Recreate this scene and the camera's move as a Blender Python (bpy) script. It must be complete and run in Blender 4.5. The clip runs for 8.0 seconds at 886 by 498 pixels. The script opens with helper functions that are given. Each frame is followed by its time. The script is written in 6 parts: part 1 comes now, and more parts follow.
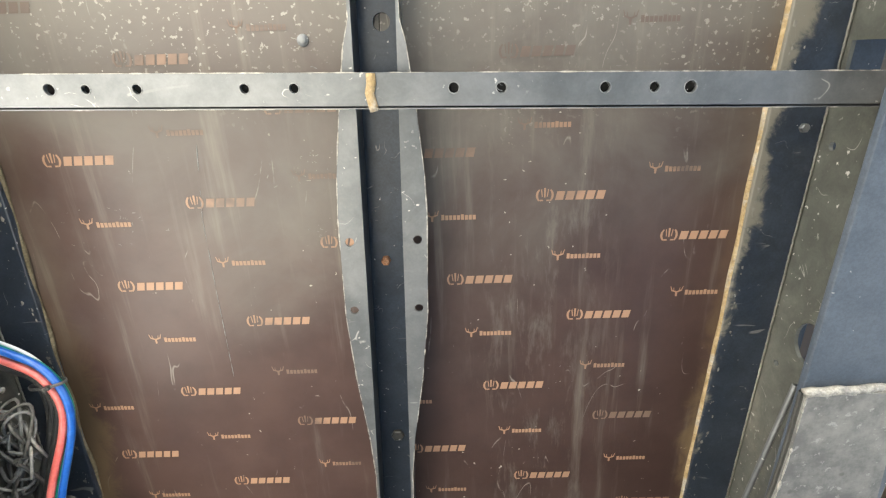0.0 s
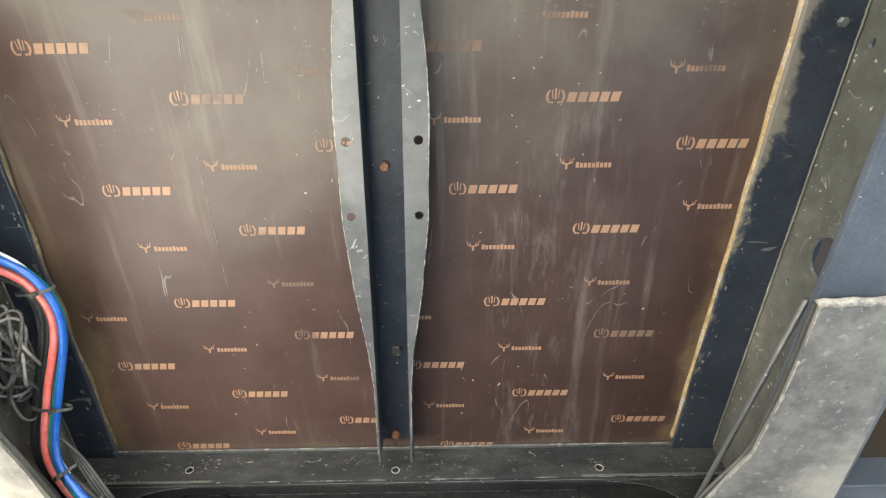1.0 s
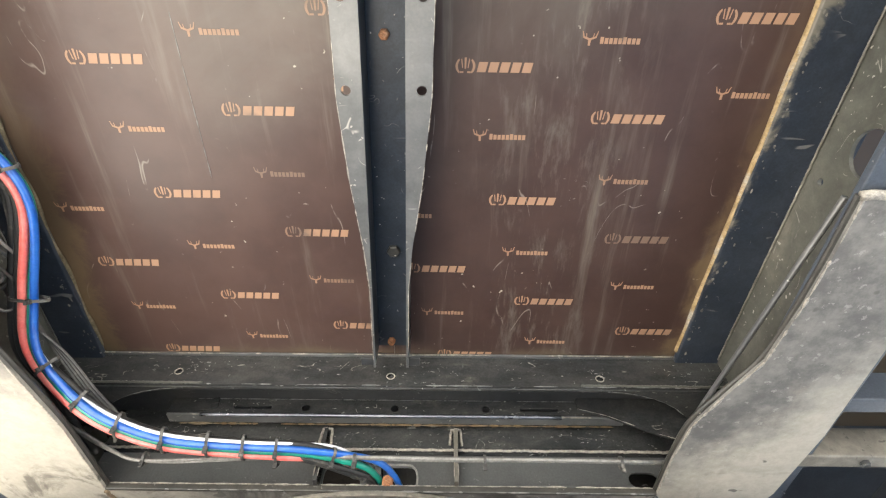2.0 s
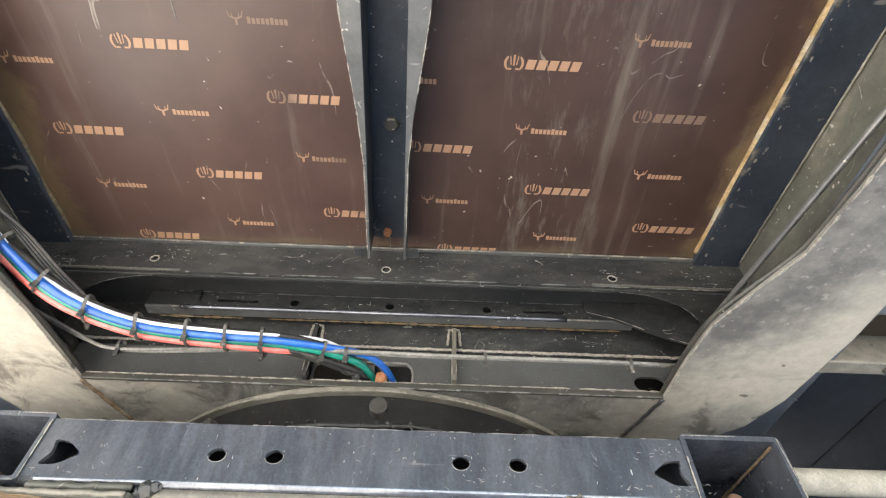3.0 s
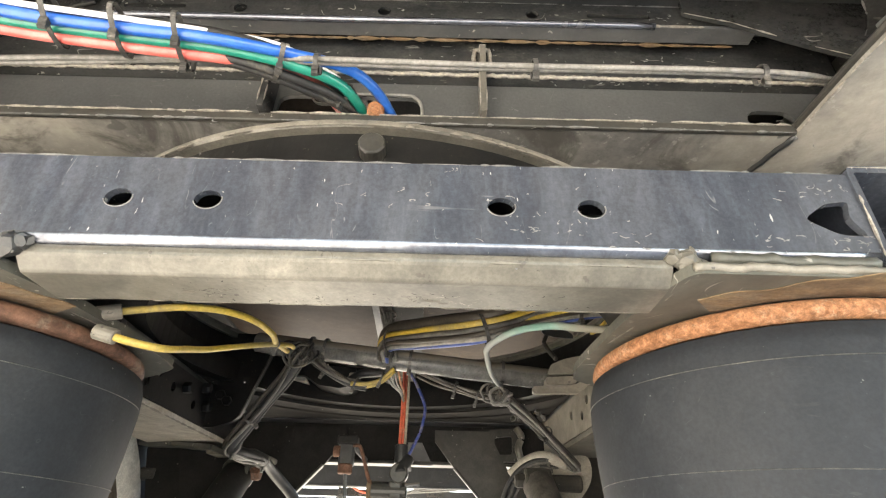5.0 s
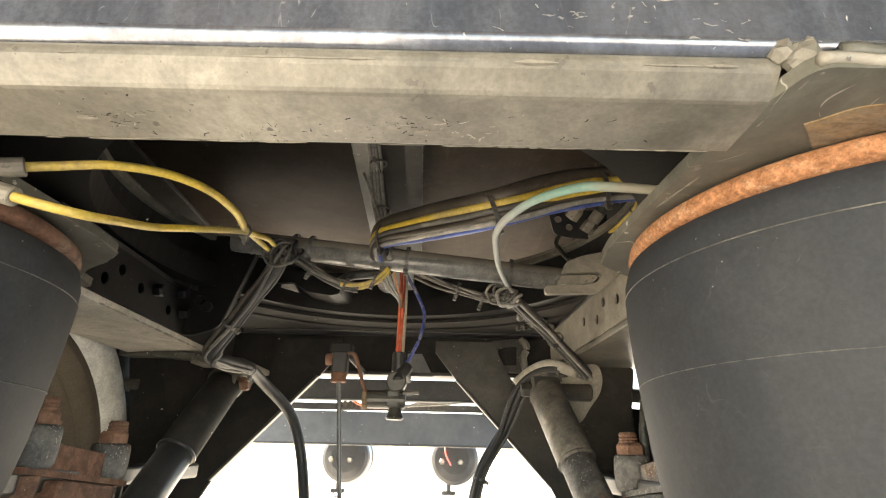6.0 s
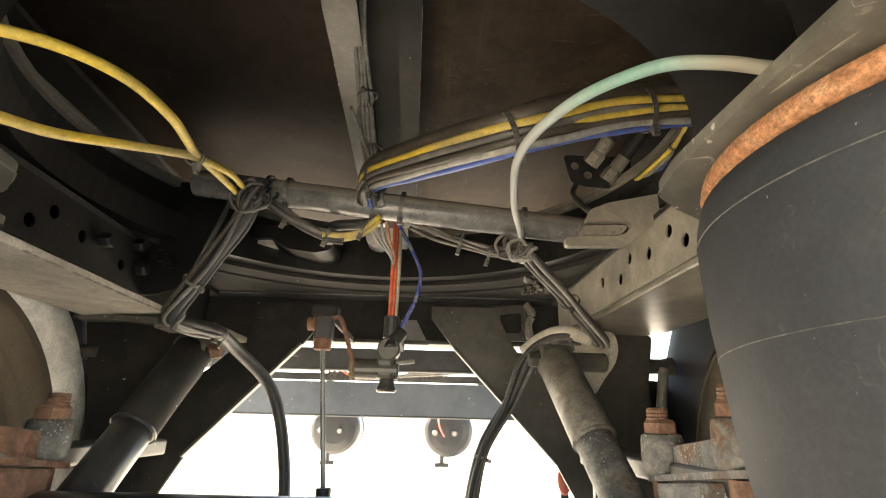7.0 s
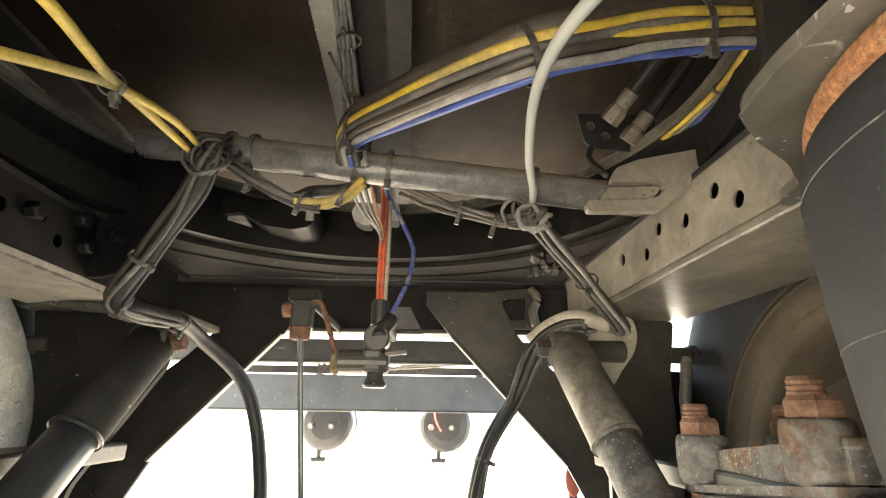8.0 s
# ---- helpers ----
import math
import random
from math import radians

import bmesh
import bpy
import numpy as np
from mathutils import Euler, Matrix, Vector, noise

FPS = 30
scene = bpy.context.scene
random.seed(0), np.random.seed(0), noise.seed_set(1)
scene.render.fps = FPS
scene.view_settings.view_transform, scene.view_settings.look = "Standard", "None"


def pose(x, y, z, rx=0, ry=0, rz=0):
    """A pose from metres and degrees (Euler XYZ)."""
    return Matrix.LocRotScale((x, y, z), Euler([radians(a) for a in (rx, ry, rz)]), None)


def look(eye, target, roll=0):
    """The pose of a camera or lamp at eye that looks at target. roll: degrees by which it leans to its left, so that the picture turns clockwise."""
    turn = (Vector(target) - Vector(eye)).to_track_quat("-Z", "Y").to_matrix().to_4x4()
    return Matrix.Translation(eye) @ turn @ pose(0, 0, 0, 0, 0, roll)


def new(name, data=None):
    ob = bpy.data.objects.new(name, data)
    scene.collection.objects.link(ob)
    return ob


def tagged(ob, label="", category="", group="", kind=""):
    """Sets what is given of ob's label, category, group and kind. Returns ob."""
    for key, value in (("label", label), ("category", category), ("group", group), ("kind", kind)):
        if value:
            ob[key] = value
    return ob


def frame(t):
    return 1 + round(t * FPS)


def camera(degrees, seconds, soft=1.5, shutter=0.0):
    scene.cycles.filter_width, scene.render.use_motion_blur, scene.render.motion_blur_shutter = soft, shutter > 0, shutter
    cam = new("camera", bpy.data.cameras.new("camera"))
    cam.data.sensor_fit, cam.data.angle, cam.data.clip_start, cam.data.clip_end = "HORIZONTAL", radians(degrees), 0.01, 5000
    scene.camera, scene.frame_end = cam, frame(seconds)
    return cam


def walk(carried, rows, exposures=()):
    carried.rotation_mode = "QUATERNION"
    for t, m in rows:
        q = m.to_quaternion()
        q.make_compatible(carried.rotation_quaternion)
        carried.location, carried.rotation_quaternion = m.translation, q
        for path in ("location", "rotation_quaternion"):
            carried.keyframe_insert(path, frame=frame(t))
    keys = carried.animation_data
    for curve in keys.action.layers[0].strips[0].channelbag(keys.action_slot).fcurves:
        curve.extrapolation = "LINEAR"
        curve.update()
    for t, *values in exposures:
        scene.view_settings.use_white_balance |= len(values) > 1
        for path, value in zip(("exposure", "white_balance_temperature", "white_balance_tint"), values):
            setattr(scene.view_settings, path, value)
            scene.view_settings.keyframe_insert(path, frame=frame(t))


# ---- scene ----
cam = camera(82.4, 8.0, 1.2)
PATH = [
    (0, (0.117, 0.067, 0.474), (0.099, 0.779, 2.343), -0.8),
    (0.5, (0.115, 0.101, 0.482), (0.096, 0.914, 2.309), -0.5),
    (1, (0.111, 0.137, 0.486), (0.091, 1.042, 2.27), -0.1),
    (1.5, (0.109, 0.174, 0.493), (0.088, 1.165, 2.23), 0.3),
    (1.7, (0.106, 0.198, 0.498), (0.088, 1.237, 2.207), 0.6),
    (2.8, (0.099, 0.329, 0.528), (0.095, 1.606, 2.067), 2.0),
    (3, (0.093, 0.355, 0.534), (0.102, 1.677, 2.035), 1.8),
    (3.5, (0.09, 0.426, 0.573), (0.103, 1.844, 1.983), 1.7),
    (4, (0.084, 0.51, 0.616), (0.101, 2.018, 1.93), 1.7),
    (4.5, (0.081, 0.607, 0.616), (0.07, 2.26, 1.742), 1.9),
    (5, (0.083, 0.683, 0.611), (0.076, 2.416, 1.61), 1.6),
    (5.2, (0.086, 0.716, 0.604), (0.079, 2.48, 1.546), 1.4),
    (6.3, (0.083, 0.867, 0.606), (0.087, 2.74, 1.31), 1.2),
    (6.5, (0.083, 0.891, 0.607), (0.093, 2.769, 1.294), 1.1),
    (7, (0.071, 0.973, 0.617), (0.105, 2.866, 1.262), 1.4),
    (7.5, (0.07, 1.041, 0.622), (0.126, 2.941, 1.244), 1.2),
    (8, (0.072, 1.099, 0.629), (0.127, 3.002, 1.244), 0.8),
]
EXPOSURES = [(0.0, 3.19, 6300, 4), (1.0, 3.22, 6300, 4), (1.6, 3.28, 6450, 7), (3.2, 3.25, 6450, 8), (4.0, 3.30, 6500, 3), (4.5, 3.49, 6800, 8), (5.0, 3.57, 7050, 9), (6.5, 3.57, 7950, 9), (7.3, 3.86, 8000, 9), (8.0, 3.93, 7850, 8)]
walk(cam, [(t, look(eye, target, roll)) for t, eye, target, roll in PATH], EXPOSURES)

# ---- light ----
world = bpy.data.worlds.new("sky")
scene.world = world
world.use_nodes = True
sky = world.node_tree.nodes.new("ShaderNodeTexSky")
sky.sky_type, sky.sun_disc = "NISHITA", False
sky.sun_elevation, sky.sun_rotation = radians(40), radians(294)
world.node_tree.links.new(sky.outputs[0], world.node_tree.nodes["Background"].inputs[0])
world.node_tree.nodes["Background"].inputs[1].default_value = 0.09
sun = new("sun", bpy.data.lights.new("sun", "SUN"))
sun.data.energy, sun.data.angle, sun.data.color = 5.0, radians(0.6), (1.0, 0.93, 0.83)
sun.matrix_world = look((-9.0, 4.0, 8.2), (0, 0, 0))


# ---- materials ----
def tree(name):
    m = bpy.data.materials.new(name)
    m.use_nodes = True
    return m, m.node_tree.nodes, m.node_tree.links, m.node_tree.nodes["Principled BSDF"]


def noise_tex(nodes, links, vec, scale, detail=6.0, rough=0.6, distort=0.0):
    n = nodes.new("ShaderNodeTexNoise")
    n.inputs["Scale"].default_value, n.inputs["Detail"].default_value = scale, detail
    n.inputs["Roughness"].default_value, n.inputs["Distortion"].default_value = rough, distort
    links.new(vec, n.inputs["Vector"])
    return n.outputs["Fac"]


def ramp(nodes, links, fac, lo, hi, a=0.0, b=1.0):
    n = nodes.new("ShaderNodeMapRange")
    n.interpolation_type = "SMOOTHSTEP"
    for key, v in (("From Min", lo), ("From Max", hi), ("To Min", a), ("To Max", b)):
        n.inputs[key].default_value = v
    links.new(fac, n.inputs["Value"])
    return n.outputs[0]


def mix(nodes, links, fac, a, b, blend="MIX"):
    n = nodes.new("ShaderNodeMix")
    n.data_type, n.blend_type = "RGBA", blend
    for sock, v in ((n.inputs[0], fac), (n.inputs[6], a), (n.inputs[7], b)):
        if isinstance(v, (int, float)):
            sock.default_value = v
        elif isinstance(v, tuple):
            sock.default_value = (*v, 1.0)
        else:
            links.new(v, sock)
    return n.outputs[2]


def surface(name, base, second=None, dust=(0.33, 0.29, 0.23), dusty=0.4, rough=0.45, dust_rough=0.85, metal=0.0,
            scale=5.0, chips=0.0, chip_colour=(0.55, 0.52, 0.47), bump=0.15, stretch=(1, 1, 1), streak=0.0, coat=0.0, scratch=0.0, gloss=0.5, soft=0.2, blotch=0.18, grit=0.13):
    """Paint or rubber with two-tone colour, patches of road dust, fine grain and small chips."""
    m, nodes, links, bsdf = tree(name)
    tc, mp = nodes.new("ShaderNodeTexCoord"), nodes.new("ShaderNodeMapping")
    mp.inputs["Scale"].default_value = stretch
    links.new(tc.outputs["Object"], mp.inputs["Vector"])
    vec = mp.outputs[0]
    second = second or tuple(c * 1.5 for c in base)
    col = mix(nodes, links, ramp(nodes, links, noise_tex(nodes, links, vec, scale * 2.3, 5), 0.35, 0.65), base, second)
    big = noise_tex(nodes, links, vec, scale, 8, 0.62, 0.4)
    fine = noise_tex(nodes, links, vec, scale * 14, 6, 0.7)
    both = nodes.new("ShaderNodeMath")
    both.operation = "MULTIPLY_ADD"
    links.new(fine, both.inputs[0])
    both.inputs[1].default_value = 0.35
    links.new(big, both.inputs[2])
    mask = ramp(nodes, links, both.outputs[0], 0.93 - 0.5 * dusty, 0.93 + soft - 0.5 * dusty)
    col = mix(nodes, links, mask, col, dust)
    blot = ramp(nodes, links, noise_tex(nodes, links, vec, scale * 6.5, 7, 0.68, 0.6), 0.30, 0.72, 1.0 - blotch, 1.0 + blotch)
    tone = nodes.new("ShaderNodeMix")
    tone.data_type, tone.blend_type = "RGBA", "MULTIPLY"
    tone.inputs[0].default_value = 1.0
    links.new(col, tone.inputs[6])
    links.new(blot, tone.inputs[7])
    col = tone.outputs[2]
    grain = ramp(nodes, links, noise_tex(nodes, links, tc.outputs["Object"], 260, 3, 0.7), 0.30, 0.70, 1.0 - grit, 1.0 + grit)
    speck = nodes.new("ShaderNodeMix")
    speck.data_type, speck.blend_type = "RGBA", "MULTIPLY"
    speck.inputs[0].default_value = 1.0
    links.new(col, speck.inputs[6])
    links.new(grain, speck.inputs[7])
    col = speck.outputs[2]
    rgh = nodes.new("ShaderNodeMix")
    links.new(mask, rgh.inputs[0])
    rgh.inputs[2].default_value, rgh.inputs[3].default_value = rough, dust_rough
    if streak:
        mp2 = nodes.new("ShaderNodeMapping")
        mp2.inputs["Scale"].default_value = (30, 2.0, 30)
        links.new(tc.outputs["Object"], mp2.inputs["Vector"])
        s = ramp(nodes, links, noise_tex(nodes, links, mp2.outputs[0], 1.0, 5, 0.6), 0.58, 0.8, 0.0, streak)
        col = mix(nodes, links, s, col, dust)
    if chips:
        spots = ramp(nodes, links, noise_tex(nodes, links, vec, scale * 28, 3, 0.5), 0.74 - 0.12 * chips, 0.78 - 0.12 * chips)
        where = ramp(nodes, links, noise_tex(nodes, links, vec, scale * 1.7, 3, 0.5), 0.42, 0.6)
        c = nodes.new("ShaderNodeMath")
        c.operation = "MULTIPLY"
        links.new(spots, c.inputs[0])
        links.new(where, c.inputs[1])
        col = mix(nodes, links, c.outputs[0], col, chip_colour)
    if scratch:
        line = nodes.new("ShaderNodeMath")
        line.operation = "SUBTRACT"
        links.new(noise_tex(nodes, links, vec, scale * 2.6, 2, 0.5, 1.2), line.inputs[0])
        line.inputs[1].default_value = 0.5
        away = nodes.new("ShaderNodeMath")
        away.operation = "ABSOLUTE"
        links.new(line.outputs[0], away.inputs[0])
        thin = ramp(nodes, links, away.outputs[0], 0.0, 0.006, 1.0, 0.0)
        only = ramp(nodes, links, noise_tex(nodes, links, vec, scale * 5.5, 4, 0.6), 0.56, 0.64, 0.0, scratch)
        s2 = nodes.new("ShaderNodeMath")
        s2.operation = "MULTIPLY"
        links.new(thin, s2.inputs[0])
        links.new(only, s2.inputs[1])
        col = mix(nodes, links, s2.outputs[0], col, chip_colour)
        mp4 = nodes.new("ShaderNodeMapping")
        mp4.inputs["Scale"].default_value, mp4.inputs["Rotation"].default_value = (0.22, 1.0, 2.2), (0.0, 0.35, 0.25)
        links.new(tc.outputs["Object"], mp4.inputs["Vector"])
        hair = ramp(nodes, links, noise_tex(nodes, links, mp4.outputs[0], 60, 2, 0.5, 0.6), 0.70, 0.74, 0.0, min(1.0, scratch * 0.8))
        zone = ramp(nodes, links, noise_tex(nodes, links, vec, scale * 1.4, 3, 0.5), 0.46, 0.60)
        s3 = nodes.new("ShaderNodeMath")
        s3.operation = "MULTIPLY"
        links.new(hair, s3.inputs[0])
        links.new(zone, s3.inputs[1])
        col = mix(nodes, links, s3.outputs[0], col, chip_colour)
    links.new(col, bsdf.inputs["Base Color"])
    bsdf.inputs["Specular IOR Level"].default_value = gloss
    links.new(rgh.outputs[0], bsdf.inputs["Roughness"])
    bsdf.inputs["Metallic"].default_value = metal
    bsdf.inputs["Coat Weight"].default_value = coat
    b = nodes.new("ShaderNodeBump")
    b.inputs["Strength"].default_value, b.inputs["Distance"].default_value = bump, 0.004
    rise = nodes.new("ShaderNodeMath")
    rise.operation = "MULTIPLY_ADD"
    links.new(noise_tex(nodes, links, tc.outputs["Object"], 170, 4, 0.65), rise.inputs[0])
    rise.inputs[1].default_value = 0.35
    links.new(both.outputs[0], rise.inputs[2])
    links.new(rise.outputs[0], b.inputs["Height"])
    links.new(b.outputs[0], bsdf.inputs["Normal"])
    return m


PLY, nodes, links, bsdf = tree("film_faced_plywood")
tc, xyz, mp = nodes.new("ShaderNodeTexCoord"), nodes.new("ShaderNodeSeparateXYZ"), nodes.new("ShaderNodeMapping")
vec = tc.outputs["Object"]
links.new(vec, xyz.inputs[0])
mp.inputs["Scale"].default_value = (34, 2.2, 1)
links.new(vec, mp.inputs["Vector"])


def drifted(nodes, links, vec, y_out):
    """Road film on the boards: thicker towards the rear, with cloudy edges."""
    n = nodes.new("ShaderNodeMath")
    n.operation = "MULTIPLY_ADD"
    links.new(y_out, n.inputs[0])
    n.inputs[1].default_value = -0.95
    links.new(noise_tex(nodes, links, vec, 3.2, 7, 0.6, 0.5), n.inputs[2])
    return ramp(nodes, links, n.outputs[0], 0.0, 0.62, 0.0, 0.72)


film = drifted(nodes, links, vec, xyz.outputs["Y"])
fine = noise_tex(nodes, links, vec, 45, 6, 0.7)
col = mix(nodes, links, ramp(nodes, links, noise_tex(nodes, links, vec, 6, 6, 0.6), 0.35, 0.65), (0.066, 0.038, 0.032), (0.089, 0.053, 0.044))
# Right boards 20% darker, putting the fall of light into their colour.
col = mix(nodes, links, 1.0, col, ramp(nodes, links, xyz.outputs["X"], -0.01, 0.01, 1.0, 0.80), "MULTIPLY")
col = mix(nodes, links, film, col, (0.195, 0.180, 0.150))
streaks = ramp(nodes, links, noise_tex(nodes, links, mp.outputs[0], 1.0, 5, 0.62), 0.54, 0.80, 0.0, 0.42)
col = mix(nodes, links, streaks, col, (0.26, 0.23, 0.185))
dots = nodes.new("ShaderNodeMath")
dots.operation = "MULTIPLY"
links.new(ramp(nodes, links, noise_tex(nodes, links, vec, 95, 2, 0.5), 0.72, 0.76), dots.inputs[0])
links.new(ramp(nodes, links, noise_tex(nodes, links, vec, 5.5, 3, 0.5), 0.50, 0.62), dots.inputs[1])
col = mix(nodes, links, dots.outputs[0], col, (0.42, 0.38, 0.31))
line, away = nodes.new("ShaderNodeMath"), nodes.new("ShaderNodeMath")
line.operation, away.operation = "SUBTRACT", "ABSOLUTE"
mp3 = nodes.new("ShaderNodeMapping")
mp3.inputs["Scale"].default_value = (3.5, 1.0, 1)
links.new(vec, mp3.inputs["Vector"])
links.new(noise_tex(nodes, links, mp3.outputs[0], 2.4, 2, 0.5, 0.8), line.inputs[0])
line.inputs[1].default_value = 0.5
links.new(line.outputs[0], away.inputs[0])
keep = nodes.new("ShaderNodeMath")
keep.operation = "MULTIPLY"
links.new(ramp(nodes, links, away.outputs[0], 0.0, 0.004, 1.0, 0.0), keep.inputs[0])
links.new(ramp(nodes, links, noise_tex(nodes, links, vec, 14, 4, 0.6), 0.55, 0.65, 0.0, 0.45), keep.inputs[1])
col = mix(nodes, links, keep.outputs[0], col, (0.45, 0.41, 0.35))
spray = nodes.new("ShaderNodeMath")
spray.operation = "MULTIPLY"
near_rear = nodes.new("ShaderNodeMath")
near_rear.operation = "MULTIPLY_ADD"
links.new(xyz.outputs["Y"], near_rear.inputs[0])
near_rear.inputs[1].default_value = -1.6
links.new(noise_tex(nodes, links, vec, 4.0, 4, 0.6), near_rear.inputs[2])
links.new(ramp(nodes, links, near_rear.outputs[0], 0.22, 0.60), spray.inputs[0])
links.new(ramp(nodes, links, noise_tex(nodes, links, vec, 130, 2, 0.5), 0.62, 0.68, 0.0, 0.75), spray.inputs[1])
col = mix(nodes, links, spray.outputs[0], col, (0.40, 0.37, 0.31))
off = nodes.new("ShaderNodeMath")
off.operation = "SUBTRACT"
links.new(xyz.outputs["X"], off.inputs[0])
off.inputs[1].default_value = 0.27
wide = nodes.new("ShaderNodeMath")
wide.operation = "ABSOLUTE"
links.new(off.outputs[0], wide.inputs[0])
runs = nodes.new("ShaderNodeMath")
runs.operation = "MULTIPLY"
links.new(ramp(nodes, links, wide.outputs[0], 0.03, 0.16, 1.0, 0.0), runs.inputs[0])
mp5 = nodes.new("ShaderNodeMapping")
mp5.inputs["Scale"].default_value = (30, 6, 1)
links.new(vec, mp5.inputs["Vector"])
links.new(ramp(nodes, links, noise_tex(nodes, links, mp5.outputs[0], 1.2, 7, 0.72, 0.2), 0.50, 0.70, 0.0, 0.48), runs.inputs[1])
col = mix(nodes, links, runs.outputs[0], col, (0.20, 0.175, 0.145))
seam = [nodes.new("ShaderNodeMath") for _ in range(4)]
for n, kind in zip(seam, ("MULTIPLY_ADD", "ADD", "ABSOLUTE", "MULTIPLY_ADD")):
    n.operation = kind
links.new(xyz.outputs["Y"], seam[0].inputs[0])
seam[0].inputs[1].default_value = 0.036
links.new(xyz.outputs["X"], seam[0].inputs[2])
links.new(seam[0].outputs[0], seam[1].inputs[0])
seam[1].inputs[1].default_value = -0.035
links.new(seam[1].outputs[0], seam[2].inputs[0])
links.new(noise_tex(nodes, links, vec, 11, 8, 0.7, 0.6), seam[3].inputs[0])
seam[3].inputs[1].default_value = 0.16
links.new(seam[2].outputs[0], seam[3].inputs[2])
grime = nodes.new("ShaderNodeMath")
grime.operation = "MULTIPLY"
links.new(ramp(nodes, links, seam[3].outputs[0], 0.606, 0.648, 0.0, 0.75), grime.inputs[0])
links.new(ramp(nodes, links, xyz.outputs["Y"], 0.30, 0.75, 0.15, 1.0), grime.inputs[1])
col = mix(nodes, links, grime.outputs[0], col, (0.160, 0.110, 0.060))
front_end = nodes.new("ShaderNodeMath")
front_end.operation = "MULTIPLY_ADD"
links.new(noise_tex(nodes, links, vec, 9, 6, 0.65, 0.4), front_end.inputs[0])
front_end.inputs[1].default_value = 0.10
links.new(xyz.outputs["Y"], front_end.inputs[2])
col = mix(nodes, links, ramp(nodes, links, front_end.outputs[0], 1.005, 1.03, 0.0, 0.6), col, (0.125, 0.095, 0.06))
links.new(col, bsdf.inputs["Base Color"])
links.new(ramp(nodes, links, film, 0.0, 1.0, 0.33, 0.55), bsdf.inputs["Roughness"])
bmp = nodes.new("ShaderNodeBump")
bmp.inputs["Strength"].default_value, bmp.inputs["Distance"].default_value = 0.05, 0.004
links.new(fine, bmp.inputs["Height"])
links.new(bmp.outputs[0], bsdf.inputs["Normal"])


def edged(m, edge):
    """Adds ragged dried dirt along the inner edge of a flange that follows the skewed centre line."""
    nodes, links = m.node_tree.nodes, m.node_tree.links
    bsdf = nodes["Principled BSDF"]
    tc, xyz = nodes.new("ShaderNodeTexCoord"), nodes.new("ShaderNodeSeparateXYZ")
    links.new(tc.outputs["Object"], xyz.inputs[0])
    steps = [nodes.new("ShaderNodeMath") for _ in range(5)]
    for n, kind in zip(steps, ("MULTIPLY_ADD", "ADD", "ABSOLUTE", "MULTIPLY_ADD", "MULTIPLY_ADD")):
        n.operation = kind
    links.new(xyz.outputs["Y"], steps[0].inputs[0])
    steps[0].inputs[1].default_value = 0.036
    links.new(xyz.outputs["X"], steps[0].inputs[2])
    links.new(steps[0].outputs[0], steps[1].inputs[0])
    steps[1].inputs[1].default_value = -0.035
    links.new(steps[1].outputs[0], steps[2].inputs[0])
    links.new(noise_tex(nodes, links, tc.outputs["Object"], 16, 7, 0.68, 0.5), steps[3].inputs[0])
    steps[3].inputs[1].default_value = -0.10
    links.new(steps[2].outputs[0], steps[3].inputs[2])
    links.new(xyz.outputs["Y"], steps[4].inputs[0])
    steps[4].inputs[1].default_value = 0.035
    links.new(steps[3].outputs[0], steps[4].inputs[2])
    mask = ramp(nodes, links, steps[4].outputs[0], edge - 0.045, edge - 0.028, 0.9, 0.0)
    old = bsdf.inputs["Base Color"].links[0].from_socket
    links.new(mix(nodes, links, mask, old, (0.21, 0.19, 0.15)), bsdf.inputs["Base Color"])
    return m


FRONT_PLY = surface("clean_dark_film_board", (0.028, 0.022, 0.018), (0.037, 0.029, 0.024), dust=(0.052, 0.042, 0.033), dusty=0.36, rough=0.30, dust_rough=0.45, scale=2.2, bump=0.03, soft=0.6, gloss=0.012, chips=0.15, chip_colour=(0.09, 0.07, 0.05), scratch=0.3)
DIRTY_PLY = surface("streaked_dark_board", (0.024, 0.017, 0.012), (0.036, 0.026, 0.018), dust=(0.095, 0.068, 0.046), dusty=0.42, rough=0.6, dust_rough=0.75, scale=3.4, bump=0.05, soft=0.4, gloss=0.06, chips=0.3, chip_colour=(0.12, 0.09, 0.06), scratch=0.5, streak=0.35)
PRINT, nodes, links, bsdf = tree("worn_tan_print")
geo = nodes.new("ShaderNodeNewGeometry")
axis = nodes.new("ShaderNodeSeparateXYZ")
links.new(geo.outputs["Position"], axis.inputs[0])
rub = nodes.new("ShaderNodeMath")
rub.operation = "MAXIMUM"
links.new(ramp(nodes, links, noise_tex(nodes, links, geo.outputs["Position"], 4.5, 5, 0.65), 0.52, 0.68), rub.inputs[0])
links.new(ramp(nodes, links, drifted(nodes, links, geo.outputs["Position"], axis.outputs["Y"]), 0.12, 0.55), rub.inputs[1])
one = nodes.new("ShaderNodeObjectInfo")
dim = nodes.new("ShaderNodeMath")
dim.operation = "MAXIMUM"
links.new(rub.outputs[0], dim.inputs[0])
links.new(ramp(nodes, links, one.outputs["Random"], 0.65, 1.0, 0.0, 0.75), dim.inputs[1])
fade = dim.outputs[0]
links.new(mix(nodes, links, fade, (0.385, 0.228, 0.142), (0.135, 0.100, 0.080)), bsdf.inputs["Base Color"])
bsdf.inputs["Roughness"].default_value = 0.45
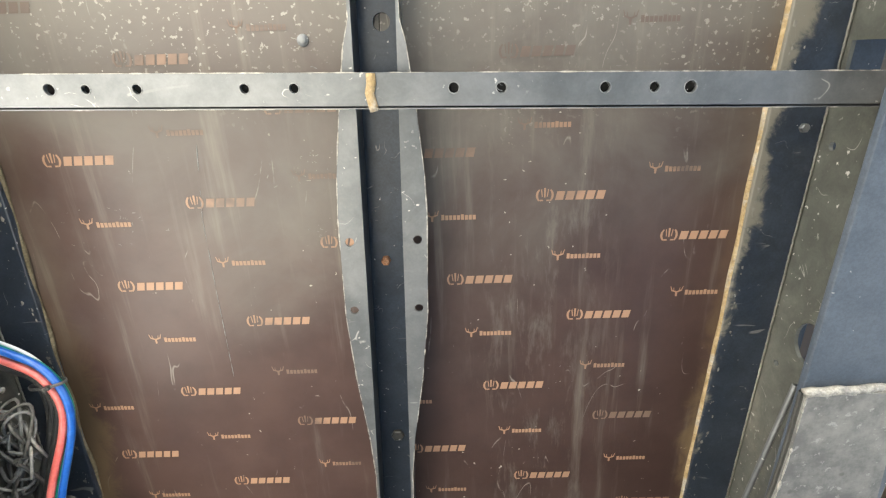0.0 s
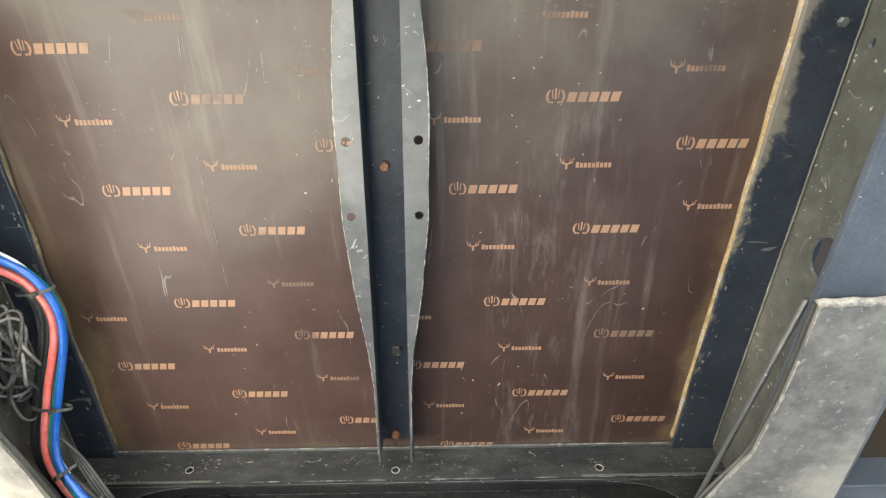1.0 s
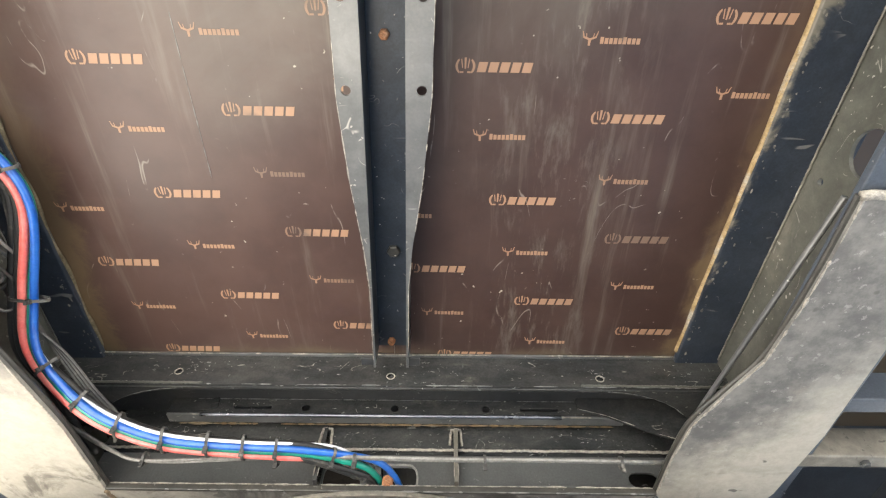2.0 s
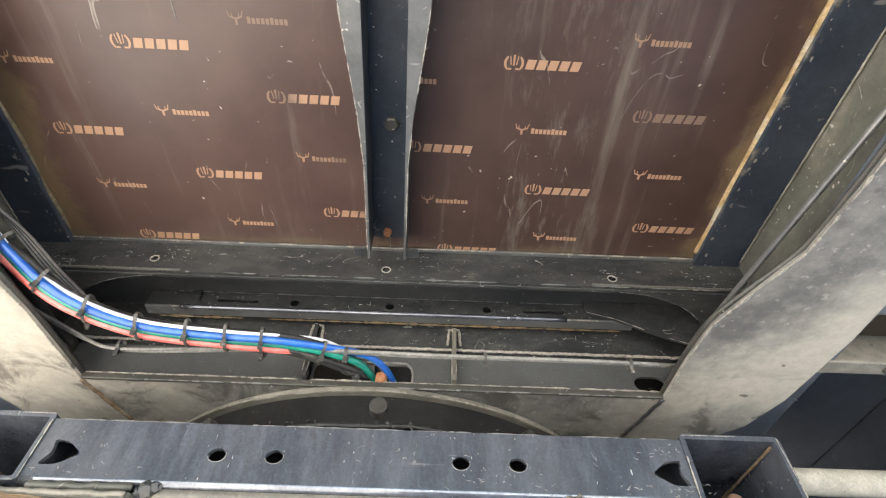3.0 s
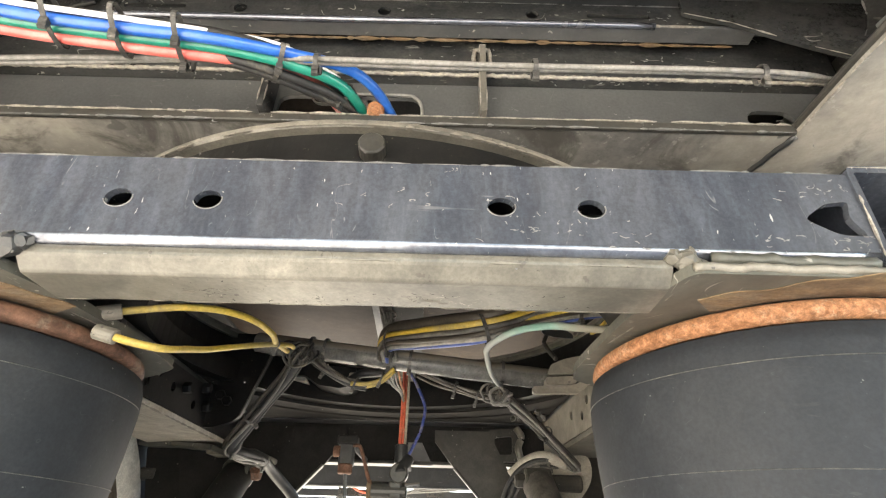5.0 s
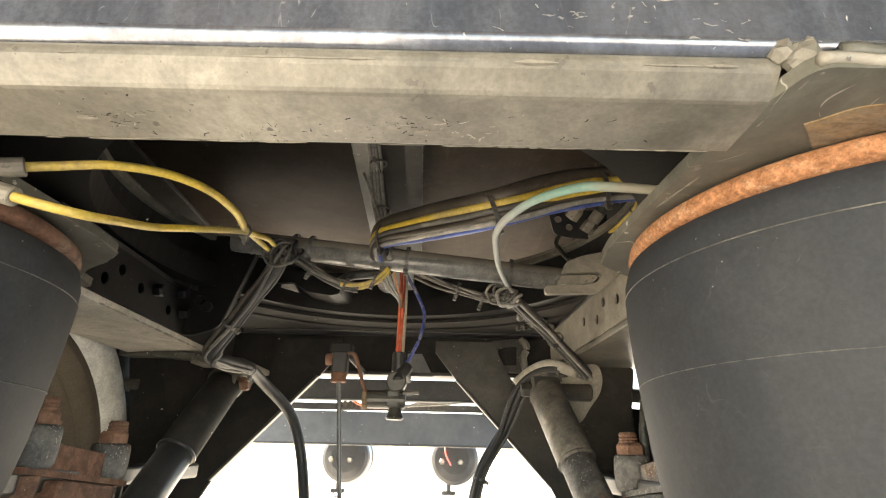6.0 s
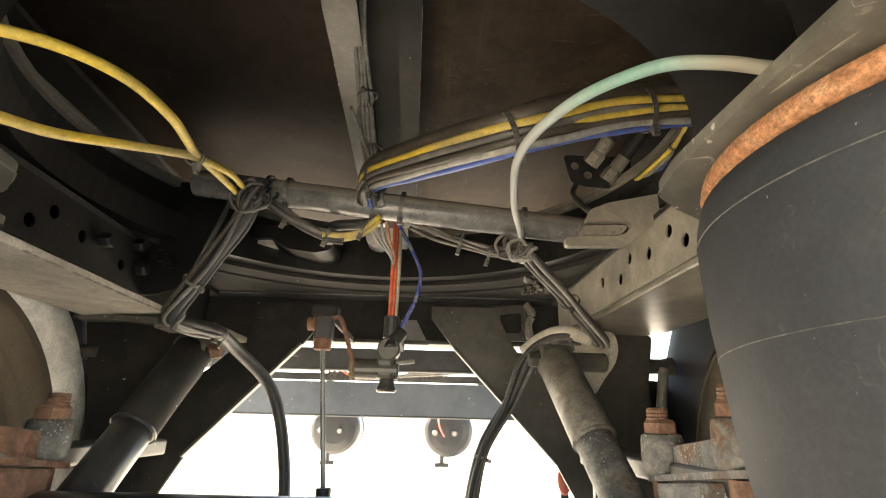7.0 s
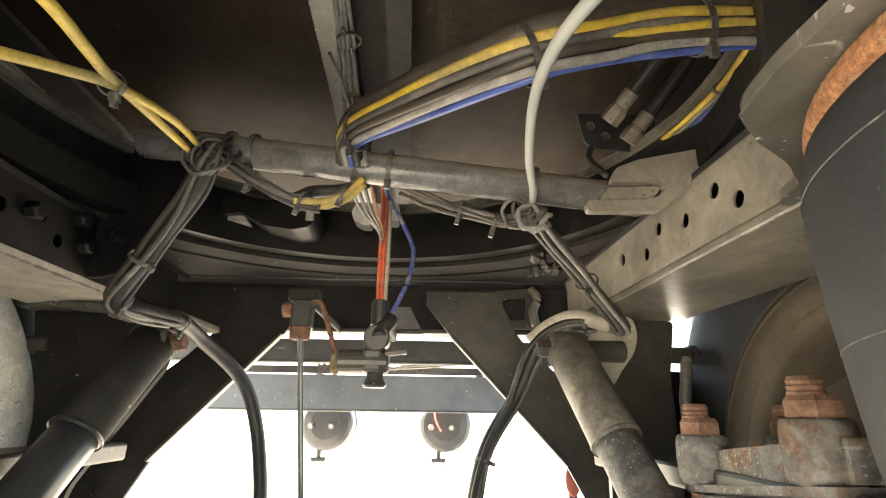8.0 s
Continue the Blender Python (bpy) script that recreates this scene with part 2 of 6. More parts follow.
# Lighter metal that puts a highlight along bent edges.
SHINE = surface("highlight_edge_metal", (0.16, 0.17, 0.20), (0.24, 0.25, 0.28), dust=(0.2, 0.2, 0.2), dusty=0.25, rough=0.16, metal=0.7, scale=9, chips=0.3, bump=0.05)
BLACK = surface("black_chassis_paint", (0.030, 0.031, 0.033), (0.042, 0.043, 0.044), dust=(0.15, 0.135, 0.11), dusty=0.34, rough=0.30, dust_rough=0.6, scale=4.5, chips=0.3, chip_colour=(0.30, 0.29, 0.27), bump=0.06, scratch=0.45, soft=0.5)
INKY = surface("blue_black_paint", (0.022, 0.029, 0.042), (0.032, 0.040, 0.054), dust=(0.16, 0.16, 0.15), dusty=0.30, rough=0.32, dust_rough=0.6, scale=5, chips=0.35, bump=0.05, scratch=0.3, soft=0.45)
FLANGE = edged(surface("blue_black_paint_with_dirt", (0.022, 0.029, 0.042), (0.032, 0.040, 0.054), dust=(0.16, 0.16, 0.15), dusty=0.30, rough=0.32, dust_rough=0.6, scale=5, chips=0.35, bump=0.05, scratch=0.3, soft=0.45), 0.566)
BEAM = surface("scuffed_blue_grey_paint", (0.054, 0.062, 0.079), (0.084, 0.092, 0.110), dust=(0.21, 0.215, 0.22), dusty=0.28, stretch=(1.5, 1, 0.4), rough=0.20, dust_rough=0.4, scale=6, chips=0.42, chip_colour=(0.46, 0.46, 0.45), bump=0.05, scratch=0.22, soft=0.6, blotch=0.16, grit=0.12)
GREEN_GREY = surface("dusty_green_grey_paint", (0.080, 0.080, 0.068), (0.115, 0.112, 0.094), dust=(0.30, 0.27, 0.21), dusty=0.45, rough=0.42, dust_rough=0.7, scale=3.5, chips=0.65, bump=0.06, scratch=0.6, soft=0.5, grit=0.07, blotch=0.22)
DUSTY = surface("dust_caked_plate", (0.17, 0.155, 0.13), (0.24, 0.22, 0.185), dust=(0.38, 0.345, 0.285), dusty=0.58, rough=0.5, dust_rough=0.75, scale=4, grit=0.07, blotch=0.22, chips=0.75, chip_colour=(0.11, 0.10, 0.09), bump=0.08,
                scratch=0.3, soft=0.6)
TABLE, nodes, links, bsdf = tree("plate_dust_drift_and_light")
tc, xyz = nodes.new("ShaderNodeTexCoord"), nodes.new("ShaderNodeSeparateXYZ")
vec = tc.outputs["Object"]
links.new(vec, xyz.inputs[0])
big, fine = noise_tex(nodes, links, vec, 7, 8, 0.65, 0.5), noise_tex(nodes, links, vec, 70, 6, 0.7)
push = nodes.new("ShaderNodeMath")
push.operation = "MULTIPLY_ADD"
links.new(big, push.inputs[0])
push.inputs[1].default_value = 0.30
# Left arm turned paler: the stronger light there is put into the mask.
lean = nodes.new("ShaderNodeMath")
lean.operation = "MULTIPLY_ADD"
links.new(xyz.outputs["X"], lean.inputs[0])
lean.inputs[1].default_value = -0.16
side = nodes.new("ShaderNodeMath")
side.operation = "ABSOLUTE"
links.new(xyz.outputs["X"], side.inputs[0])
outer = nodes.new("ShaderNodeMath")
outer.operation = "MULTIPLY_ADD"
links.new(side.outputs[0], outer.inputs[0])
outer.inputs[1].default_value = 1.4
links.new(push.outputs[0], outer.inputs[2])
grain = nodes.new("ShaderNodeMath")
grain.operation = "MULTIPLY_ADD"
links.new(noise_tex(nodes, links, vec, 28, 6, 0.7), grain.inputs[0])
grain.inputs[1].default_value = 0.22
links.new(outer.outputs[0], grain.inputs[2])
links.new(grain.outputs[0], lean.inputs[2])
links.new(xyz.outputs["Y"], push.inputs[2])
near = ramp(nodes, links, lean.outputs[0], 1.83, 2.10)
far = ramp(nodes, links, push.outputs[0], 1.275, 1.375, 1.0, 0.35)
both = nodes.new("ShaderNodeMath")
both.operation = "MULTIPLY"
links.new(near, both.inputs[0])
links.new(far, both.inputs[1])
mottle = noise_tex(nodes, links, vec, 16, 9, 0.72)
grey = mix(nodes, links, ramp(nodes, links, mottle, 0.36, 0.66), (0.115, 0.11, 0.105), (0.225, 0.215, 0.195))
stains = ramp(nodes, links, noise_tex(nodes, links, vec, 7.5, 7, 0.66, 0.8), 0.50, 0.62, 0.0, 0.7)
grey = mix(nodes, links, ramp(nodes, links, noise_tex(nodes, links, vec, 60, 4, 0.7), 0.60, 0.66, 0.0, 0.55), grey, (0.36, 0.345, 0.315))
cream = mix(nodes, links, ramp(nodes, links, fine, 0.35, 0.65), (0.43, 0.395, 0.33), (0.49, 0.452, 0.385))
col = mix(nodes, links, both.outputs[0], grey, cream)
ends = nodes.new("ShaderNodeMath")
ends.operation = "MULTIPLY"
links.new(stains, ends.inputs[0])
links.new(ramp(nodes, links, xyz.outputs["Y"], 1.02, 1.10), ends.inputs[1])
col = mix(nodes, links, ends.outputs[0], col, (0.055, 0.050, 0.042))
flecks = ramp(nodes, links, noise_tex(nodes, links, vec, 24, 2, 0.5), 0.70, 0.73, 0.0, 0.8)
col = mix(nodes, links, flecks, col, (0.10, 0.095, 0.085))
links.new(col, bsdf.inputs["Base Color"])
bsdf.inputs["Roughness"].default_value = 0.75
bmp = nodes.new("ShaderNodeBump")
bmp.inputs["Strength"].default_value, bmp.inputs["Distance"].default_value = 0.12, 0.004
links.new(fine, bmp.inputs["Height"])
links.new(bmp.outputs[0], bsdf.inputs["Normal"])
SOOT = surface("dusty_black_paint", (0.042, 0.041, 0.037), (0.062, 0.058, 0.050), dust=(0.17, 0.145, 0.11), dusty=0.44, rough=0.38, dust_rough=0.65, scale=5, chips=0.3, bump=0.08, soft=0.55)
DARK_SLATE = surface("dark_slate_paint", (0.068, 0.080, 0.098), (0.088, 0.100, 0.118), dusty=0.3, rough=0.45, scale=3, bump=0.05, blotch=0.1)
TANK = surface("black_tank_paint", (0.030, 0.031, 0.034), (0.042, 0.043, 0.046), dusty=0.15, rough=0.35, scale=5, bump=0.03, blotch=0.05)
GREY = surface("bare_grey_steel", (0.135, 0.138, 0.138), (0.19, 0.19, 0.188), dust=(0.30, 0.285, 0.255), dusty=0.34, rough=0.34, dust_rough=0.55, metal=0.45, scale=4, chips=0.45, bump=0.04, scratch=0.8, soft=0.5, blotch=0.10, grit=0.04)
RUST = surface("flaking_rust", (0.30, 0.128, 0.056), (0.45, 0.205, 0.098), dust=(0.60, 0.41, 0.27), dusty=0.46, rough=0.85, scale=60, chips=0.5, grit=0.30, blotch=0.22,
               chip_colour=(0.56, 0.40, 0.30), bump=1.0, soft=0.30)
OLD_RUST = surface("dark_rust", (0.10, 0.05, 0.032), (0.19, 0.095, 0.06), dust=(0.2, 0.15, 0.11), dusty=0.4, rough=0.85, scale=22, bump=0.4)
STAIN = surface("rust_stained_dust", (0.20, 0.130, 0.068), (0.13, 0.082, 0.045), dust=(0.24, 0.205, 0.155), dusty=0.66, rough=0.9, scale=20, stretch=(0.5, 1.4, 1), soft=0.35, bump=0.4)
RUBBER = surface("bellows_rubber", (0.024, 0.0265, 0.031), (0.031, 0.033, 0.037), dust=(0.070, 0.068, 0.064), dusty=0.36, rough=0.62, scale=6.0, chips=0.12, chip_colour=(0.20, 0.195, 0.18), bump=0.03, soft=0.6, blotch=0.10, scratch=0.10, gloss=0.3)
TYRE = surface("tyre_rubber", (0.022, 0.023, 0.027), (0.030, 0.032, 0.036), dust=(0.085, 0.078, 0.066), dusty=0.4, rough=0.6, scale=3, bump=0.05, soft=0.5, blotch=0.08)
BROWN_DUST = surface("brown_dusty_drum", (0.095, 0.076, 0.056), (0.125, 0.102, 0.076), dust=(0.155, 0.128, 0.095), dusty=0.4, rough=0.85, scale=3, bump=0.05, soft=0.5, blotch=0.08)
SEAL = surface("amber_sealant", (0.30, 0.205, 0.09), (0.41, 0.295, 0.16), dust=(0.40, 0.35, 0.28), dusty=0.55, rough=0.7, scale=18, chips=0.8,
               chip_colour=(0.05, 0.045, 0.04), bump=0.7)
OLIVE = surface("dirty_olive_sealant", (0.115, 0.092, 0.052), (0.17, 0.135, 0.08), dust=(0.25, 0.21, 0.14), dusty=0.5, rough=0.85, scale=18, chips=0.6, chip_colour=(0.05, 0.045, 0.04), bump=0.7)
WELD = surface("weld_bead_metal", (0.30, 0.28, 0.25), (0.45, 0.41, 0.35), dusty=0.4, rough=0.6, metal=0.3, scale=40, bump=0.6)
BLACK_CABLE = surface("black_sheath", (0.018, 0.018, 0.019), (0.026, 0.026, 0.026), dust=(0.13, 0.12, 0.10), dusty=0.4, rough=0.5, scale=14, bump=0.08)
GREY_CABLE = surface("grey_dusty_cable", (0.19, 0.183, 0.17), (0.26, 0.25, 0.232), dust=(0.38, 0.345, 0.285), dusty=0.42, rough=0.6, scale=20, bump=0.1)
TIE = surface("dusty_cable_tie", (0.045, 0.044, 0.042), (0.08, 0.077, 0.072), dust=(0.20, 0.185, 0.16), dusty=0.5, rough=0.5, scale=40, bump=0.05)
RED_HOSE = surface("red_hose", (0.74, 0.14, 0.12), (0.80, 0.22, 0.19), dusty=0.10, rough=0.28, scale=16, bump=0.02, gloss=0.6, blotch=0.08, grit=0.05, coat=0.25)
BLUE_HOSE = surface("blue_hose", (0.012, 0.10, 0.46), (0.03, 0.15, 0.54), dusty=0.12, rough=0.28, scale=16, bump=0.02, gloss=0.6, blotch=0.08, grit=0.05, coat=0.25)
GREEN_HOSE = surface("green_hose", (0.01, 0.22, 0.16), (0.02, 0.28, 0.2), dusty=0.08, rough=0.28, scale=16, bump=0.02, gloss=0.6, blotch=0.08, grit=0.05, coat=0.25)
YELLOW_HOSE = surface("yellow_hose", (0.52, 0.37, 0.05), (0.62, 0.45, 0.07), dust=(0.29, 0.235, 0.125), dusty=0.74, rough=0.45, scale=7, bump=0.03, soft=0.4, blotch=0.12)
TEAL_HOSE = surface("dusty_teal_hose", (0.10, 0.22, 0.18), (0.14, 0.27, 0.22), dust=(0.28, 0.29, 0.27), dusty=0.78, rough=0.6, scale=2.2, bump=0.03, soft=0.35, grit=0.05)
nodes, links = TEAL_HOSE.node_tree.nodes, TEAL_HOSE.node_tree.links
bsdf = nodes["Principled BSDF"]
tc, xyz = nodes.new("ShaderNodeTexCoord"), nodes.new("ShaderNodeSeparateXYZ")
links.new(tc.outputs["Object"], xyz.inputs[0])
col = bsdf.inputs["Base Color"].links[0].from_socket
for axis, lo, hi, tone in (("X", 0.215, 0.255, (0.225, 0.195, 0.150)), ("Y", 1.27, 1.36, (0.33, 0.335, 0.315))):
    patchy = nodes.new("ShaderNodeMath")
    patchy.operation = "MULTIPLY_ADD"
    links.new(noise_tex(nodes, links, tc.outputs["Object"], 40, 4, 0.6), patchy.inputs[0])
    patchy.inputs[1].default_value = 0.03
    links.new(xyz.outputs[axis], patchy.inputs[2])
    col = mix(nodes, links, ramp(nodes, links, patchy.outputs[0], lo, hi, 0.0, 0.92), col, tone)
links.new(col, bsdf.inputs["Base Color"])
NAVY_HOSE = surface("navy_hose", (0.03, 0.05, 0.22), (0.04, 0.07, 0.28), dust=(0.27, 0.25, 0.24), dusty=0.55, rough=0.5, scale=14, bump=0.05)
TAN_HOSE = surface("dusty_tan_hose", (0.34, 0.31, 0.24), (0.42, 0.385, 0.30), dusty=0.3, rough=0.45, scale=12, bump=0.03)
ORANGE_HOSE = surface("orange_red_hose", (0.55, 0.09, 0.04), (0.6, 0.14, 0.07), dusty=0.3, rough=0.5, scale=14, bump=0.05)
RED_LENS = surface("dull_red_lens", (0.34, 0.075, 0.05), (0.40, 0.10, 0.07), dusty=0.4, rough=0.45, scale=20, bump=0.05)
SLATE = surface("slate_blue_paint", (0.062, 0.074, 0.094), (0.082, 0.095, 0.116), dusty=0.12, rough=0.4, scale=3, chips=0.2, bump=0.05, blotch=0.1)
CHASSIS = surface("dusty_satin_black_paint", (0.033, 0.034, 0.035), (0.052, 0.052, 0.050), dust=(0.24, 0.225, 0.19), dusty=0.36, rough=0.19, dust_rough=0.45, scale=6, chips=0.45, chip_colour=(0.38, 0.365, 0.33), bump=0.08, scratch=0.8, soft=0.36, blotch=0.22, grit=0.14, stretch=(0.5, 1, 1))
SATIN = surface("smooth_satin_black_paint", (0.076, 0.077, 0.077), (0.095, 0.096, 0.094), dust=(0.20, 0.19, 0.165), dusty=0.25, rough=0.34, dust_rough=0.5, scale=3, chips=0.25, chip_colour=(0.28, 0.27, 0.25), bump=0.03, scratch=0.2, soft=0.6, blotch=0.08)
PALE = surface("pale_lit_surface", (0.78, 0.77, 0.72), (0.82, 0.81, 0.77), dust=(0.58, 0.55, 0.48), dusty=0.30, rough=0.85, scale=4, chips=0.5, chip_colour=(0.22, 0.20, 0.15), bump=0.08, soft=0.4)
NUT_RUST = surface("scaly_nut_rust", (0.15, 0.080, 0.054), (0.25, 0.138, 0.092), dust=(0.42, 0.32, 0.25), dusty=0.32, rough=0.8, scale=14, chips=0.35, chip_colour=(0.42, 0.36, 0.31), bump=0.6, soft=0.4, blotch=0.22, grit=0.16)
FLAKED = surface("flaking_grey_primer", (0.085, 0.085, 0.085), (0.16, 0.155, 0.145), dust=(0.15, 0.085, 0.052), dusty=0.50, rough=0.6, scale=9, chips=1.1, chip_colour=(0.40, 0.385, 0.35), bump=0.5, soft=0.15, blotch=0.35, scratch=0.6)
ASH_CABLE = surface("dust_coated_sheath", (0.055, 0.053, 0.05), (0.085, 0.08, 0.074), dust=(0.27, 0.25, 0.21), dusty=0.62, rough=0.5, scale=9, bump=0.05, soft=0.45)
BROWN_SHEATH = surface("brown_dusty_sheath", (0.040, 0.034, 0.028), (0.060, 0.050, 0.040), dust=(0.15, 0.115, 0.08), dusty=0.5, rough=0.5, scale=12, chips=0.5, chip_colour=(0.24, 0.20, 0.15), bump=0.08, soft=0.45)
# Grease on the ring; on left-side parts it puts shade into the colour.
GREASE_SHADE = surface("greasy_and_shaded_black", (0.009, 0.009, 0.009), (0.014, 0.0135, 0.013), dust=(0.055, 0.048, 0.038), dusty=0.36, rough=0.42, dust_rough=0.7, scale=7, chips=0.5, chip_colour=(0.10, 0.085, 0.065), bump=0.18, soft=0.4, gloss=0.35, blotch=0.25)
DAMPER = surface("scuffed_damper_paint", (0.085, 0.080, 0.072), (0.15, 0.140, 0.122), dust=(0.26, 0.225, 0.18), dusty=0.44, rough=0.42, dust_rough=0.7, scale=10, chips=0.7, chip_colour=(0.07, 0.05, 0.038), bump=0.12, soft=0.3, scratch=0.5, blotch=0.3)
SCUFF = surface("bared_metal_scratch", (0.17, 0.17, 0.168), (0.27, 0.265, 0.255), dusty=0.25, rough=0.4, metal=0.3, scale=30, bump=0.02)
GLINT_HOSE = surface("white_glint_hose", (0.78, 0.80, 0.86), (0.84, 0.85, 0.88), dusty=0.06, rough=0.15, scale=16, bump=0.02, gloss=0.8, blotch=0.05, grit=0.03)
SAND = surface("thin_grey_dust", (0.12, 0.112, 0.095), (0.175, 0.162, 0.135), dust=(0.33, 0.305, 0.255), dusty=0.56, rough=0.32, dust_rough=0.5, scale=3.6, chips=0.6, chip_colour=(0.07, 0.06, 0.05), bump=0.07, scratch=0.5, soft=0.36, blotch=0.24, grit=0.12)
# Matte near-black, also used where shade is put into the colour.
DULL = surface("dull_shaded_black", (0.020, 0.019, 0.018), (0.030, 0.028, 0.026), dust=(0.075, 0.066, 0.054), dusty=0.42, rough=0.7, scale=4, chips=0.15, bump=0.05, soft=0.5, gloss=0.2)
CREAM = surface("pale_dust_and_light", (0.40, 0.37, 0.315), (0.50, 0.465, 0.40), dust=(0.60, 0.56, 0.49), dusty=0.5, rough=0.85, scale=3.5, chips=0.3, chip_colour=(0.2, 0.18, 0.15), bump=0.08, soft=0.5)
PIPE = surface("satin_grey_tube", (0.115, 0.114, 0.110), (0.155, 0.154, 0.148), dust=(0.21, 0.19, 0.16), dusty=0.42, rough=0.24, dust_rough=0.5, scale=7, chips=0.7, chip_colour=(0.05, 0.047, 0.043), bump=0.06, soft=0.5, blotch=0.25)


def settled(m, colour):
    """Adds dust that has settled on the upper side of a round bar."""
    nodes, links = m.node_tree.nodes, m.node_tree.links
    bsdf = nodes["Principled BSDF"]
    tc, geo, xyz = nodes.new("ShaderNodeTexCoord"), nodes.new("ShaderNodeNewGeometry"), nodes.new("ShaderNodeSeparateXYZ")
    links.new(geo.outputs["Normal"], xyz.inputs[0])
    n = nodes.new("ShaderNodeMath")
    n.operation = "MULTIPLY_ADD"
    links.new(noise_tex(nodes, links, tc.outputs["Object"], 30, 5, 0.65), n.inputs[0])
    n.inputs[1].default_value = 0.6
    links.new(xyz.outputs["Z"], n.inputs[2])
    mask = ramp(nodes, links, n.outputs[0], 0.30, 0.72, 0.0, 0.8)
    old = bsdf.inputs["Base Color"].links[0].from_socket
    links.new(mix(nodes, links, mask, old, colour), bsdf.inputs["Base Color"])
    old = bsdf.inputs["Roughness"].links[0].from_socket
    r = nodes.new("ShaderNodeMix")
    links.new(mask, r.inputs[0])
    links.new(old, r.inputs[2])
    r.inputs[3].default_value = 0.9
    links.new(r.outputs[0], bsdf.inputs["Roughness"])
    return m


settled(PIPE, (0.20, 0.172, 0.135))
BLUE_CABLE = surface("blue_cable_sheath", (0.040, 0.075, 0.27), (0.055, 0.095, 0.32), dust=(0.20, 0.20, 0.21), dusty=0.60, rough=0.4, scale=9, bump=0.03, soft=0.5)
GRAVEL = surface("pale_concrete_yard", (0.42, 0.40, 0.37), (0.52, 0.5, 0.46), dust=(0.6, 0.57, 0.52), dusty=0.45, rough=0.95, scale=1.5, chips=0.8,
                 chip_colour=(0.25, 0.24, 0.23), bump=0.4)


# ---- mesh tools ----
def skew(y):
    """Sideways place of the trailer's centre line, which runs slightly askew."""
    return 0.035 - 0.036 * y


def part(name, bm, mat, parent=None, label="", smooth=False):
    me = bpy.data.meshes.new(name)
    bmesh.ops.recalc_face_normals(bm, faces=bm.faces)
    if smooth:
        for f in bm.faces:
            f.smooth = True
    bm.to_mesh(me)
    bm.free()
    me.materials.append(mat)
    ob = new(name, me)
    if parent is not None:
        ob.parent = parent
    if label:
        ob["label"] = label
    return ob


def thing(name, label, category, group="", kind=""):
    return tagged(new(name), label, category, group, kind)


def box(lo, hi, bevel=0.002):
    bm = bmesh.new()
    lo, hi = Vector(lo), Vector(hi)
    bmesh.ops.create_cube(bm, size=1.0, matrix=Matrix.Translation((lo + hi) / 2) @ Matrix.Diagonal((*(hi - lo), 1)))
    if bevel:
        bmesh.ops.bevel(bm, geom=bm.edges[:], offset=min(bevel, 0.3 * min(hi - lo)), segments=2, affect="EDGES", profile=0.5)
    return bm


def beam(a, b, w, h, bevel=0.002, up=(0, 0, 1)):
    """A square bar from a to b, w wide and h high."""
    a, b = Vector(a), Vector(b)
    t = (b - a).normalized()
    side = t.cross(Vector(up)).normalized()
    u = side.cross(t)
    m = Matrix((side, t, u)).transposed().to_4x4()
    bm = box((-w / 2, 0, -h / 2), (w / 2, (b - a).length, h / 2), bevel)
    bm.transform(Matrix.Translation(a) @ m)
    return bm


def leaned(bm):
    for v in bm.verts:
        v.co.x += skew(v.co.y)
    return bm


def crossed(bm):
    for v in bm.verts:
        v.co.y += 0.034 * v.co.x
    return bm


def circle(u, v, r, n=16, squash=1.0):
    return [(u + r * math.cos(2 * math.pi * k / n), v + squash * r * math.sin(2 * math.pi * k / n)) for k in range(n)]


def slot(u, v, half, r, n=6):
    pts = [(u + half + r * math.cos(a), v + r * math.sin(a)) for a in [math.pi * (k / n - 0.5) for k in range(n + 1)]]
    return pts + [(u - half - r * math.cos(a), v - r * math.sin(a)) for a in [math.pi * (k / n - 0.5) for k in range(n + 1)]]


def rounded(pts, r, n=4):
    """The outline with its corners rounded."""
    out = []
    for i, p in enumerate(pts):
        p, a, b = Vector(p), Vector(pts[i - 1]), Vector(pts[(i + 1) % len(pts)])
        d = min(r, 0.45 * (a - p).length, 0.45 * (b - p).length)
        p0, p1 = p + (a - p).normalized() * d, p + (b - p).normalized() * d
        for k in range(n + 1):
            s = k / n
            out.append(tuple((1 - s) ** 2 * p0 + 2 * s * (1 - s) * p + s * s * p1))
    return out


def plate(outline, plane, at, thick, holes=()):
    """A plate cut from an outline in the plane "xy", "xz" or "yz", with holes through it, from at to at + thick."""
    place = {"xy": lambda u, v, w: (u, v, w), "xz": lambda u, v, w: (u, w, v), "yz": lambda u, v, w: (w, u, v)}[plane]
    bm = bmesh.new()
    edges = []
    for loop in (outline, *holes):
        vs = [bm.verts.new(place(u, v, at)) for u, v in loop]
        edges += [bm.edges.new((vs[i], vs[(i + 1) % len(vs)])) for i in range(len(vs))]
    bmesh.ops.triangle_fill(bm, use_beauty=True, use_dissolve=False, edges=edges)
    out = bmesh.ops.extrude_face_region(bm, geom=bm.faces[:])
    bmesh.ops.translate(bm, verts=[g for g in out["geom"] if isinstance(g, bmesh.types.BMVert)], vec=Vector(place(0, 0, thick)))
    return bm


def joined(meshes):
    """Several bmeshes as one."""
    out = bmesh.new()
    for one in meshes:
        me = bpy.data.meshes.new("piece")
        one.to_mesh(me)
        one.free()
        out.from_mesh(me)
        bpy.data.meshes.remove(me)
    bmesh.ops.remove_doubles(out, verts=out.verts[:], dist=0.00005)
    return out


